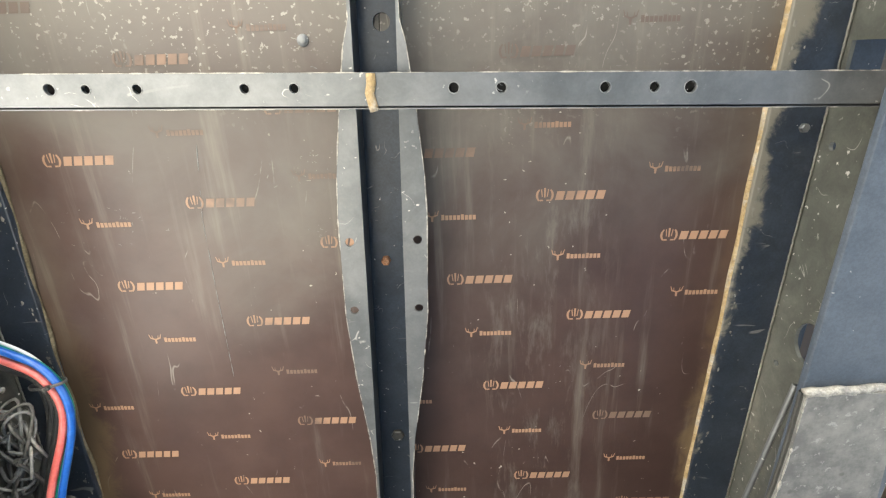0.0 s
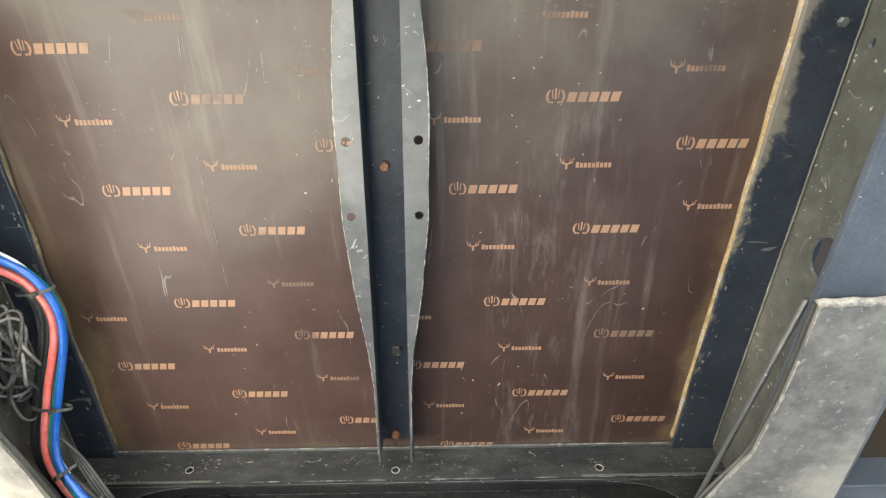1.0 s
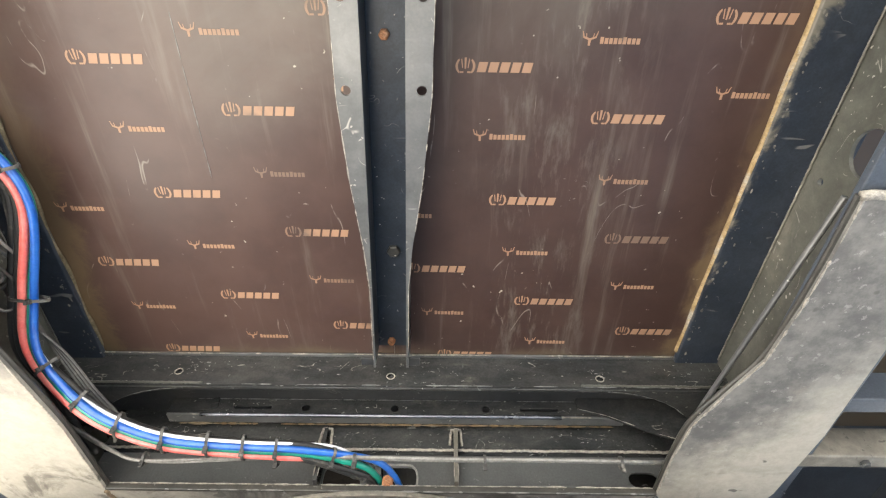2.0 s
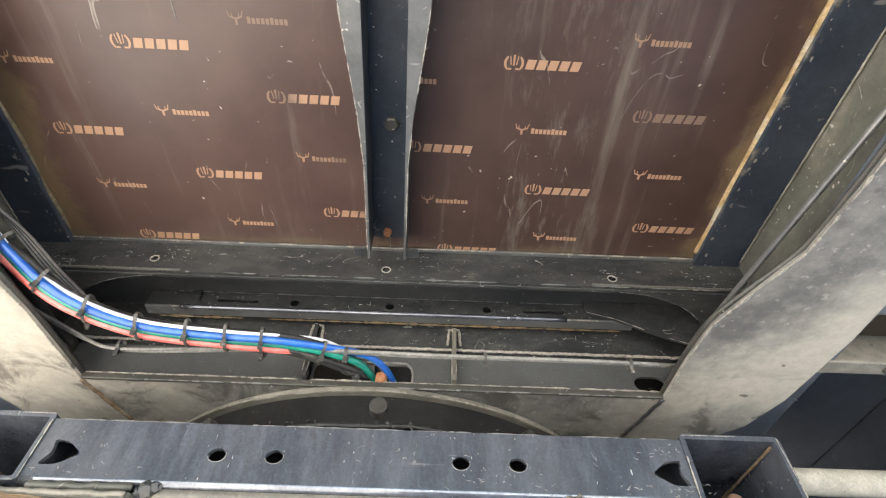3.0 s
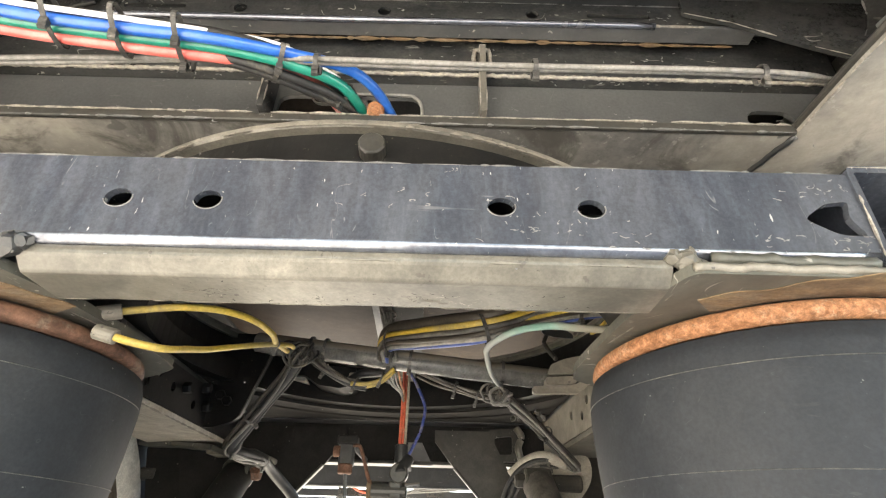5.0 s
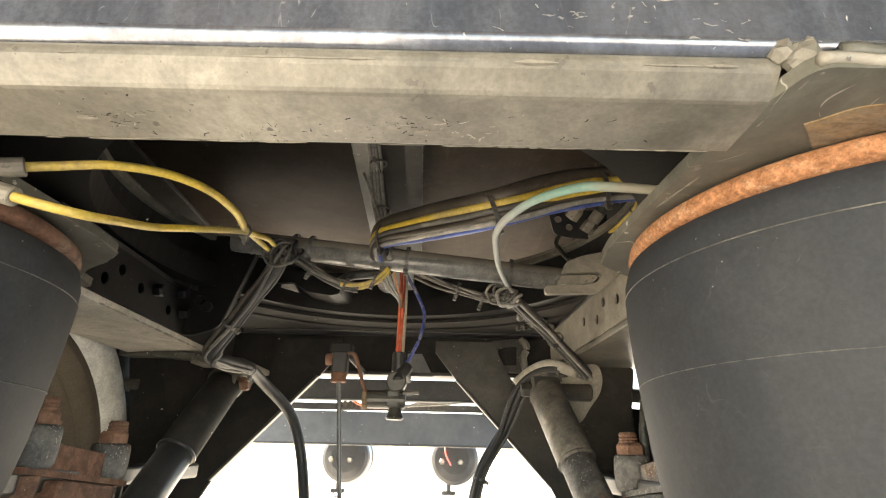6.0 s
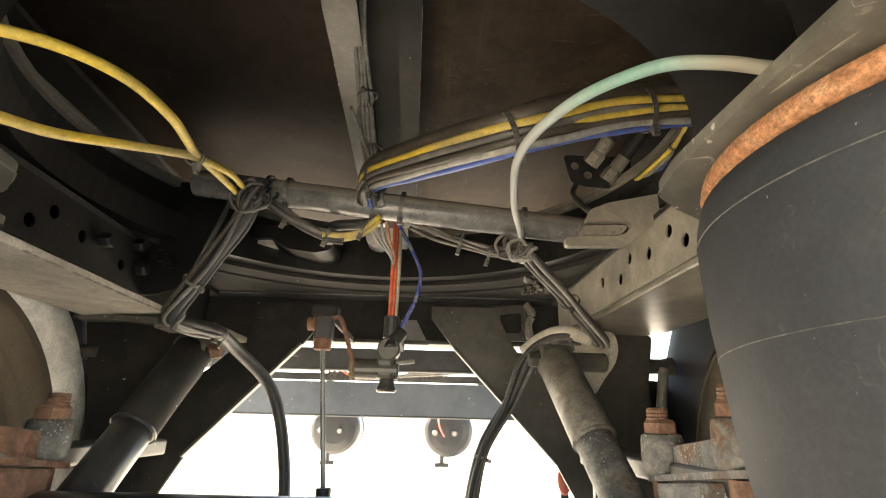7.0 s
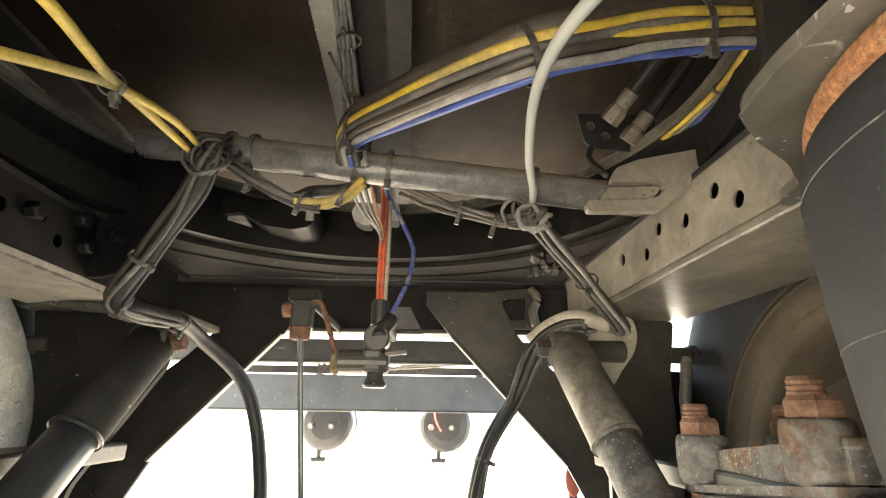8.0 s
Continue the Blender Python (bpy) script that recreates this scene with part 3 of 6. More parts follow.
def lathe(profile, m=None, n=40):
    """A solid of revolution about z from (radius, height) pairs."""
    bm = bmesh.new()
    rings = []
    for r, h in profile:
        if r < 1e-5:
            rings.append([bm.verts.new((0, 0, h))])
        else:
            rings.append([bm.verts.new((r * math.cos(2 * math.pi * k / n), r * math.sin(2 * math.pi * k / n), h)) for k in range(n)])
    for a, b in zip(rings, rings[1:]):
        for k in range(n):
            q = [a[k % len(a)], a[(k + 1) % len(a)], b[(k + 1) % len(b)], b[k % len(b)]]
            q = list(dict.fromkeys(q))
            if len(q) > 2:
                bm.faces.new(q)
    if m is not None:
        bm.transform(m)
    return bm


def aim(a, b):
    """The pose at a whose z points to b."""
    a, b = Vector(a), Vector(b)
    return Matrix.Translation(a) @ (b - a).to_track_quat("Z", "Y").to_matrix().to_4x4()


def rod(a, b, r, n=16, r2=None):
    d = (Vector(b) - Vector(a)).length
    r2 = r2 or r
    e = min(r, r2) * 0.12
    return lathe([(0, 0), (r - e, 0), (r, e), (r2, d - e), (r2 - e, d), (0, d)], aim(a, b), n)


def hexbolt(a, b, r):
    """A hexagon head from a to b with a chamfer."""
    d = (Vector(b) - Vector(a)).length
    return lathe([(0, 0), (r, 0), (r, 0.75 * d), (0.82 * r, d), (0, d)], aim(a, b), 6)


def smooth_path(points, res=6):
    pts = [Vector(p) for p in points]
    pts = [2 * pts[0] - pts[1], *pts, 2 * pts[-1] - pts[-2]]
    out = []
    for p0, p1, p2, p3 in zip(pts, pts[1:], pts[2:], pts[3:]):
        for k in range(res):
            s = k / res
            out.append(0.5 * (2 * p1 + (p2 - p0) * s + (2 * p0 - 5 * p1 + 4 * p2 - p3) * s * s + (3 * p1 - p0 - 3 * p2 + p3) * s ** 3))
    return out + [pts[-2]]


def sweep(points, r, n=8, res=6, offset=(0, 0), wobble=0.0, closed=False, seed=0):
    """A round hose along a smooth line; offset moves it sideways and up within a bundle."""
    line = smooth_path(points, res) if res > 1 else [Vector(p) for p in points]
    bm, rings = bmesh.new(), []
    rnd = random.Random(seed)
    ph = rnd.uniform(0, 6)
    last = None
    for i, p in enumerate(line):
        a, b = line[max(i - 1, 0)], line[min(i + 1, len(line) - 1)]
        if closed:
            a, b = line[i - 1], line[(i + 1) % len(line)]
        t = (b - a).normalized()
        side = t.cross(Vector((0, 0, 1)))
        if side.length < 0.35 and last is not None:
            side = last - t * last.dot(t)
        elif side.length < 0.15:
            side = t.cross(Vector((0, 1, 0)))
        side.normalize()
        last = side
        up = side.cross(t)
        c = p + side * (offset[0] + wobble * math.sin(ph + i * 0.45)) + up * (offset[1] + wobble * math.cos(1.7 * ph + i * 0.37))
        rings.append([bm.verts.new(c + (side * math.cos(2 * math.pi * k / n) + up * math.sin(2 * math.pi * k / n)) * r) for k in range(n)])
    pairs = list(zip(rings, rings[1:])) + ([(rings[-1], rings[0])] if closed else [])
    for a, b in pairs:
        for k in range(n):
            bm.faces.new((a[k], a[(k + 1) % n], b[(k + 1) % n], b[k]))
    if not closed:
        bm.faces.new(rings[0])
        bm.faces.new(rings[-1][::-1])
    return bm


def tie_band(at, along, wide, high, parent, mat=None, width=0.005):
    """A cable tie round a bundle at a point, across its direction, with its lock and cut tail."""
    t = Vector(along).normalized()
    side = t.cross(Vector((0, 0, 1)))
    side = (side if side.length > 0.15 else t.cross(Vector((0, 1, 0)))).normalized()
    up = side.cross(t)
    bm = bmesh.new()
    n = 18
    rings = []
    for k in range(n):
        a = 2 * math.pi * k / n
        d = side * wide * math.cos(a) + up * high * math.sin(a)
        o = d.normalized() * 0.0015
        rings.append([bm.verts.new(Vector(at) + d + q) for q in (t * width / 2, t * width / 2 + o, -t * width / 2 + o, -t * width / 2)])
    for i in range(n):
        for k in range(4):
            bm.faces.new((rings[i][k], rings[i][(k + 1) % 4], rings[(i + 1) % n][(k + 1) % 4], rings[(i + 1) % n][k]))
    for s, e in ((0.0, 0.0035), (0.003, 0.002)):
        lock = bmesh.ops.create_cube(bm, size=1.0)["verts"]
        c = Vector(at) - up * (high + 0.002 + s) + side * wide * 0.35
        for v in lock:
            v.co = c + side * v.co.x * 2 * e + t * v.co.y * (width + 0.002) + up * v.co.z * (2 * e + 2 * s)
    return part("cable_tie", bm, mat or TIE, parent)


def edge_lines(points, parent, r=0.0011, fill=0.65, mat=None, seed=0):
    """Broken bright lines along an edge, for worn paint and for painted highlights."""
    rnd = random.Random(seed)
    pts = [Vector(p) for p in points]
    bm = bmesh.new()
    for a, b in zip(pts, pts[1:]):
        d, run = (b - a).normalized(), 0.0
        while run < (b - a).length - 0.004:
            size = min(rnd.uniform(0.006, 0.05), (b - a).length - run)
            if rnd.random() < fill:
                p, q, w = a + d * run, a + d * (run + size), r * rnd.uniform(0.5, 1.5)
                side = d.orthogonal().normalized()
                up = d.cross(side)
                ends = [[bm.verts.new(c + (side * math.cos(k * math.pi / 2) + up * math.sin(k * math.pi / 2)) * w * z) for k in range(4)]
                        for c, z in ((p, 0.3), (p.lerp(q, 0.3), 1), (p.lerp(q, 0.7), 0.8), (q, 0.2))]
                for e, f in zip(ends, ends[1:]):
                    for k in range(4):
                        bm.faces.new((e[k], e[(k + 1) % 4], f[(k + 1) % 4], f[k]))
            run += size
    return tagged(part("worn_edge", bm, mat or SCUFF, parent), kind="stuff")


def bead(points, r, parent, mat=None, seed=0):
    """An uneven weld bead along a line."""
    rnd = random.Random(seed)
    line = []
    pts = [Vector(p) for p in points]
    for a, b in zip(pts, pts[1:]):
        k = max(2, int((b - a).length / (r * 1.6)))
        line += [a.lerp(b, i / k) + Vector([rnd.uniform(-0.25, 0.25) * r for _ in range(3)]) for i in range(k)]
    return part("weld_bead", sweep(line + [pts[-1]], r, 6, 1), mat or WELD, parent, smooth=True)


def scuffs(spots, parent, seed=0, plane="xz", mat=None):
    """Short curled scratches where paint has been knocked off, round the given (centre, spread, number)."""
    rnd = random.Random(seed)
    bm = bmesh.new()
    for centre, spread, count in spots:
        for _ in range(count):
            u, v = rnd.gauss(0, spread), rnd.gauss(0, spread * 0.45)
            turn, step, width = rnd.uniform(0, 6.3), rnd.uniform(0.0007, 0.0022), rnd.uniform(0.0002, 0.0006)
            last = None
            for k in range(rnd.randint(2, 5)):
                w = width * rnd.uniform(0.4, 1.3)
                du, dv = -math.sin(turn) * w, math.cos(turn) * w
                pair = []
                for q in (1, -1):
                    d = (u + q * du, v + q * dv)
                    pair.append(bm.verts.new(Vector(centre) + (Vector((d[0], 0, d[1])) if plane == "xz" else Vector((d[0], d[1], 0)))))
                if last:
                    bm.faces.new((last[0], last[1], pair[1], pair[0]))
                last = pair
                turn += rnd.uniform(-0.8, 0.8)
                u, v = u + step * math.cos(turn), v + step * math.sin(turn) * 0.8
    return tagged(part("scuff", bm, mat or SCUFF, parent), kind="stuff")


def scrapes(spots, parent, seed=0, mat=None):
    """Longer wandering scratches and chipped crusts on an upright face, round the given (centre, spread, number)."""
    rnd = random.Random(seed)
    bm = bmesh.new()
    for centre, spread, count in spots:
        for _ in range(count):
            u, v = rnd.gauss(0, spread), rnd.gauss(0, min(0.012, spread * 0.4))
            turn, curl = rnd.uniform(0, 6.3), rnd.uniform(-0.7, 0.7)
            last = None
            for k in range(rnd.randint(2, 6)):
                w = rnd.choice((0.00015, 0.0003, 0.0004, 0.0009))
                pair = [bm.verts.new(Vector(centre) + Vector((u - q * math.sin(turn) * w, 0, v + q * math.cos(turn) * w))) for q in (1, -1)]
                if last:
                    bm.faces.new((last[0], last[1], pair[1], pair[0]))
                last = pair
                turn += curl + rnd.uniform(-0.5, 0.5)
                u, v = u + 0.0021 * math.cos(turn), v + 0.0012 * math.sin(turn)
    return tagged(part("scrape", bm, mat or SCUFF, parent), kind="stuff")


# ---- setting ----
bm = bmesh.new()
bmesh.ops.create_grid(bm, x_segments=8, y_segments=8, size=300, matrix=Matrix.Translation((0, 0, -0.075)))
ground = tagged(part("ground", bm, GRAVEL), "pale sunlit concrete and gravel yard surface", "ground", kind="structure")

REAR = -0.5
floor = thing("floor", "dark brown film-faced plywood trailer floor seen from below", "floor", kind="structure")


def print_mark():
    """A crown-like emblem and five slanted blocks, as flat ink."""
    bm = bmesh.new()

    def quad(pts):
        bm.faces.new([bm.verts.new((x, y, 0)) for x, y in pts])
    for k in range(5):
        x = -0.024 + k * 0.0158
        quad([(x - 0.0014, 0.0085), (x + 0.0111, 0.0085), (x + 0.0142, -0.0055), (x + 0.0017, -0.0055)])
    n = 12
    for s in (-1, 1):
        arc = [radians(-52 + 104 * k / n) for k in range(n + 1)]
        for a, b in zip(arc, arc[1:]):
            wide = [0.0022 + 0.0014 * math.cos(1.6 * t) for t in (a, b)]
            quad([(-0.0415 + s * (0.0015 + r * math.cos(t)), 0.0005 - r * math.sin(t)) for t, r in ((a, 0.0125), (b, 0.0125), (b, 0.0125 - wide[1]), (a, 0.0125 - wide[0]))])
        quad([(-0.0415 + s * 0.0026, 0.0100), (-0.0415 + s * 0.0080, 0.0100), (-0.0415 + s * 0.0076, 0.0075), (-0.0415 + s * 0.0026, 0.0075)])
        quad([(-0.0415 + s * 0.0030, 0.0030), (-0.0415 + s * 0.0046, 0.0030), (-0.0415 + s * 0.0062, -0.0085), (-0.0415 + s * 0.0048, -0.0100)])
    quad([(-0.0426, 0.0040), (-0.0404, 0.0040), (-0.0399, -0.0112), (-0.0431, -0.0112)])
    return bm


def antler_mark():
    """A small forked emblem and a row of fine blocks, as flat ink."""
    bm = bmesh.new()

    def quad(pts):
        bm.faces.new([bm.verts.new((x, y, 0)) for x, y in pts])
    for k in range(9):
        x = -0.0155 + k * 0.0062
        h = 0.0045 if k in (0, 5) else 0.0032
        quad([(x, 0.0055), (x + 0.0048, 0.0055), (x + 0.0048, 0.001 - h), (x, 0.001 - h)])
    quad([(-0.0315, 0.008), (-0.0285, 0.008), (-0.028, 0.0), (-0.032, 0.0)])
    for s in (-1, 1):
        quad([(-0.030, 0.0015), (-0.030, -0.0015), (-0.030 + s * 0.009, -0.0045), (-0.030 + s * 0.009, -0.002)])
        quad([(-0.030 + s * 0.007, -0.0025), (-0.030 + s * 0.009, -0.0025), (-0.030 + s * 0.011, -0.0105), (-0.030 + s * 0.0098, -0.0105)])
        quad([(-0.030 + s * 0.0035, -0.001), (-0.030 + s * 0.005, -0.002), (-0.030 + s * 0.0058, -0.008), (-0.030 + s * 0.0048, -0.008)])
    return bm


def mesh_of(bm, mat, name):
    me = bpy.data.meshes.new(name)
    bm.to_mesh(me)
    bm.free()
    me.materials.append(mat)
    return me


BIG_MARK, SMALL_MARK = mesh_of(print_mark(), PRINT, "printed_logo"), mesh_of(antler_mark(), PRINT, "printed_logo")
for side, lo, hi, first in ((-1, -1.24, -0.0005, (-0.233, 0.266)), (1, 0.0005, 1.24, (0.371, 0.487))):
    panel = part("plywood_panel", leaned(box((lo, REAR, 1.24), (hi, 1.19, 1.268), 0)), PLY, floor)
    part("plywood_panel", leaned(box((max(lo, -0.78), 1.191, 1.24), (min(hi, 0.78), 3.35, 1.268), 0)), FRONT_PLY if side < 0 else DIRTY_PLY, floor, "glossy dark board" if side < 0 else "dusty streaked dark board")
    part("edge_panel", leaned(box((side * 1.0105 - 0.2295, 1.191, 1.24), (side * 1.0105 + 0.2295, 3.35, 1.268), 0)), DARK_SLATE, floor, "slate painted edge panel")
    for i in range(-5, 6):
        for j in range(-6, 8):
            x, y = first[0] + 0.2015 * i - 0.1435 * j, first[1] + 0.0735 * i + 0.138 * j
            for mesh, dx, dy in ((BIG_MARK, 0, 0), (SMALL_MARK, -0.045, -0.109)):
                px, py = x + dx - skew(y), y + dy
                if -0.3 < py < 0.985 and (0.03 if side > 0 else 0.015) < px * side < 0.53:
                    mark = new("printed_logo", mesh)
                    mark.parent = panel
                    mark.location = (x + dx, y + dy, 1.2392)
                    mark.rotation_euler = (0, 0, 0.012)

edge_lines([(-0.253, 0.177, 1.2396), (-0.268, 0.292, 1.2396), (-0.271, 0.415, 1.2396), (-0.273, 0.588, 1.2396)], floor, 0.0006, 0.85, SCUFF, 95)
part("floor_screw", lathe([(0.0085, 1.2398), (0.008, 1.2370), (0.004, 1.2355), (0.0, 1.2352)], Matrix.Translation((-0.074, 0.039, 0)), 18), GREY, floor, "dusty floor screw")
scuffs([((-0.074, 0.039, 1.2394), 0.012, 18), ((-0.10, 0.22, 1.2394), 0.04, 34), ((-0.07, 0.33, 1.2394), 0.03, 22), ((-0.40, 0.30, 1.2394), 0.05, 22), ((0.30, 0.62, 1.2394), 0.03, 10)], floor, 96, "xy", DUSTY)

# ---- trailer frame ----
for s, edge, web in ((1, 0.561, 0.645), (-1, 0.585, 0.662)):
    rail = thing("frame_rail", "black steel longitudinal frame rail with dusty web and amber sealant", "frame rail", "frame rails")
    lo, hi = min(s * edge, s * (web + 0.06)), max(s * edge, s * (web + 0.06))
    flange = part("top_flange", leaned(box((lo, REAR, 1.226), (hi, 1.10, 1.2385))), FLANGE, rail, "blue-black painted flange")
    # Front length is blackened to put in the shade there.
    part("top_flange", leaned(box((lo, 1.101, 1.226), (hi, 3.3, 1.2385))), DULL, rail, "flange blackened in place of shade")
    holes = [circle(0.209, 1.200, 0.007, 10), circle(0.568, 1.195, 0.006, 10), circle(0.50, 1.138, 0.034, 24)]
    holes.append([(0.068, 1.215), (0.135, 1.215), (0.135, 1.075), (0.068, 1.075)])
    part("web", leaned(plate([(REAR, 1.06), (3.3, 1.06), (3.3, 1.226), (REAR, 1.226)], "yz", s * web - (0 if s > 0 else 0.006), 0.006, holes)),
         GREEN_GREY, rail, "dusty green-grey web with round holes")
    a, b = s * (web - 0.068), s * (web + 0.10)
    part("bottom_flange", leaned(box((min(a, b), REAR, 1.048), (max(a, b), 3.3, 1.06))), SLATE, rail, "slate blue lower flange")
    part("sealant_bead", leaned(sweep([(s * (edge + 0.002), y, 1.236 + 0.0015 * math.sin(9 * y)) for y in np.arange(-0.48, 0.985, 0.03)], 0.0056 if s > 0 else 0.0042, 8, 3, wobble=0.0007 if s > 0 else 0.0018, seed=7)),
         SEAL if s > 0 else OLIVE, flange, "cracked amber sealant", True)
    rnd = random.Random(5 + s)
    bm = bmesh.new()
    for _ in range(90):
        y = rnd.uniform(-0.4, 0.97)
        c, r = Vector((s * (edge + 0.006 + abs(rnd.gauss(0, 0.007))) + skew(y), y, 1.2262)), rnd.uniform(0.001, 0.0038)
        ring_of = [bm.verts.new(c + Vector((r * rnd.uniform(0.5, 1.1) * math.cos(k * 0.9), 1.6 * r * rnd.uniform(0.5, 1.2) * math.sin(k * 0.9), 0))) for k in range(7)]
        top = bm.verts.new(c - Vector((0, 0, rnd.uniform(0.0006, 0.002))))
        for k in range(7):
            bm.faces.new((ring_of[k], ring_of[(k + 1) % 7], top))
    tagged(part("sealant_smear", bm, DUSTY, flange, "dried sealant smears", True), kind="stuff")
    bead([(s * web - s * 0.003 + skew(y), y, 1.224) for y in (-0.4, 0.3, 0.97)], 0.0018, rail, SAND, s)
    for y in (0.185,):
        part("bolt", hexbolt((s * (web - 0.03) + skew(y), y, 1.226), (s * (web - 0.03) + skew(y), y, 1.219), 0.007), GREY, rail)


def floor_channel(y0, y1, wide):
    """A hat-shaped channel under the floor whose lower flanges swell in the middle."""
    ob = thing("floor_channel", "black hat-section channel with grey swelling flanges under the floor", "channel", "floor channels")
    # Front channel is dark inside and on the right: shade put into colour.
    part("web", leaned(plate([(-0.031, y0), (0.031, y0), (0.031, y1), (-0.031, y1)], "xy", 1.231, 0.007, [circle(0.004, y, 0.012) for y in (0.02,) if y0 < y < y1])), INKY if wide else DULL, ob)
    for s in (-1, 1):
        part("side_wall", leaned(box((s * 0.031 - 0.002, y0, 1.176), (s * 0.031 + 0.002, y1, 1.231), 0.0008)), BLACK if wide else DULL, ob)
        inner = s * 0.0285
        if wide:
            ys = [y0, 0.02, 0.05, 0.137, 0.22, 0.28, 0.44, 0.56, 0.68, 0.76, y1]
            ws = [0.004, 0.004, 0.012, 0.024, 0.033, 0.036, 0.035, 0.025, 0.010, 0.004, 0.004]
            out = [(inner, y0)] + [(inner + s * w, y) for y, w in zip(ys, ws)] + [(inner, y1)]
            holes = [circle(s * 0.050, y, 0.0068, 14) for y in (0.317, 0.429)]
        else:
            reach = 0.050 if s < 0 else 0.036
            out, holes = [(inner, y0), (inner + s * reach, y0), (inner + s * reach, y1), (inner, y1)], []
        part("lower_flange", leaned(plate(out, "xy", 1.172, 0.004, holes)), GREY if wide else (SOOT if s < 0 else DULL), ob, "worn bare grey flange" if wide else "")
        # Pale outlines put the bevel highlights of the rear flanges in.
        edge_lines([(x + skew(y), y, 1.1722) for x, y in out[1:-1]], ob, 0.0011 if wide else 0.0006, 0.9, WELD if wide else SOOT, s + 3)
    for y in (0.37, 0.93):
        if y0 < y < y1:
            part("bolt", hexbolt((skew(y) - 0.004, y, 1.231), (skew(y) - 0.004, y, 1.220), 0.0075), RUST, ob, "rusty bolt head")
    if y0 < 0.72 < y1:
        part("nut", hexbolt((skew(0.72) + 0.003, 0.72, 1.231), (skew(0.72) + 0.003, 0.72, 1.224), 0.012), SOOT, ob)
        for s in (-1, 1):
            part("foot", box((s * 0.042 - 0.013, 0.925, 1.176), (s * 0.042 + 0.013, 0.944, 1.18)), BLACK, ob)
    return ob


floor_channel(REAR, 0.945, True)
floor_channel(1.16, 3.2, False)

strip = thing("cross_strip", "flat grey steel strip with punched holes and a rough weld", "steel strip")
part("bar", crossed(plate([(-0.60, 0.081), (0.664, 0.081), (0.664, 0.1235), (-0.60, 0.1235)], "xy", 1.118, 0.006,
     [circle(x, 0.099, r, 12) for x, r in ((-0.358, 0.0068), (-0.314, 0.0052), (-0.252, 0.0056), (-0.122, 0.0056), (-0.062, 0.0056), (0.132, 0.0062),
                                           (0.190, 0.0062), (0.316, 0.0062), (0.376, 0.0060), (0.42, 0.0072))])), GREY, strip)
part("inner_web", crossed(box((-0.60, 0.082, 1.1345), (0.664, 0.118, 1.1375), 0)), DULL, strip, "dark inside of the strip")
for x, r in ((-0.358, 0.0068), (-0.314, 0.0052), (-0.252, 0.0056), (-0.122, 0.0056), (-0.062, 0.0056), (0.132, 0.0062), (0.190, 0.0062), (0.316, 0.0062), (0.376, 0.0060), (0.42, 0.0072)):
    rim = sweep([(x + (r + 0.0006) * math.cos(a), 0.099 + (r + 0.0006) * math.sin(a), 1.1178) for a in np.linspace(0, 2 * math.pi, 17)[:-1]], 0.0007, 6, 1, closed=True)
    part("hole_rim", crossed(rim), SCUFF, strip)
part("folded_edge", crossed(box((-0.60, 0.1185, 1.118), (0.664, 0.1238, 1.140), 0.002)), GREY, strip)
# Pale lines along both strip edges stand in for edge highlights.
edge_lines([(-0.60, 0.0605, 1.1180), (0.664, 0.1036, 1.1180)], strip, 0.0009, 0.85, WELD, 91)
edge_lines([(-0.60, 0.1033, 1.1180), (0.664, 0.1462, 1.1180)], strip, 0.0008, 0.6, WELD, 92)
scuffs([((0.19, 0.103, 1.1178), 0.03, 14), ((0.42, 0.112, 1.1178), 0.04, 20), ((-0.06, 0.098, 1.1178), 0.05, 12)], strip, 9, "xy")
bead([(0.033, 0.083, 1.1165), (0.031, 0.105, 1.1155), (0.034, 0.127, 1.1165)], 0.0058, strip, SEAL, 3)

cross = thing("cross_member", "black scratched steel cross member with holes", "cross member")
cross_face = part("face", plate([(-0.66, 1.161), (0.66, 1.161), (0.66, 1.237), (-0.66, 1.237)], "xz", 0.982, 0.006,
                   [circle(-0.418, 1.192, 0.007, 12), circle(-0.003, 1.184, 0.0075, 12), circle(0.400, 1.182, 0.007, 12)]), CHASSIS, cross)
for x, z in ((-0.418, 1.192), (-0.003, 1.184), (0.400, 1.182)):
    part("eyelet", sweep([(x + 0.0076 * math.cos(a), 0.9815, z + 0.0076 * math.sin(a)) for a in np.linspace(0, 2 * math.pi, 17)[:-1]], 0.0011, 6, 1, wobble=0.0004, closed=True), WELD, cross_face)
part("top_lip", box((-0.66, 0.975, 1.234), (0.66, 0.982, 1.2388), 0.001), GREY, cross, "rubbed bare lip")
for s in (-1, 1):
    arc = [(s * (0.40 + 0.20 * math.sin(a)), 1.125 - 0.135 * math.cos(a)) for a in np.linspace(0.05, 1.35, 9)]
    part("gusset", plate([(s * 0.40, 0.988), (s * 0.655, 0.988), (s * 0.655, 1.13), (s * 0.63, 1.13), *arc[::-1]], "xy", 1.158, 0.005), CHASSIS, cross, "curved corner gusset")
    edge_lines([(x, y, 1.1578) for x, y in arc], cross, 0.0010, 0.85, seed=31)
    bead([(s * 0.36, 0.980, 1.163), (s * 0.64, 0.980, 1.163)], 0.0022, cross, GREEN_GREY, 5 + s)
# Black sheet added to darken the gap below the boards.
part("roof", box((-0.66, 0.989, 1.2210), (0.66, 1.135, 1.2250), 0), BLACK, cross)
part("bottom_lip", box((-0.40, 0.988, 1.160), (0.40, 0.995, 1.165), 0.001), CHASSIS, cross)

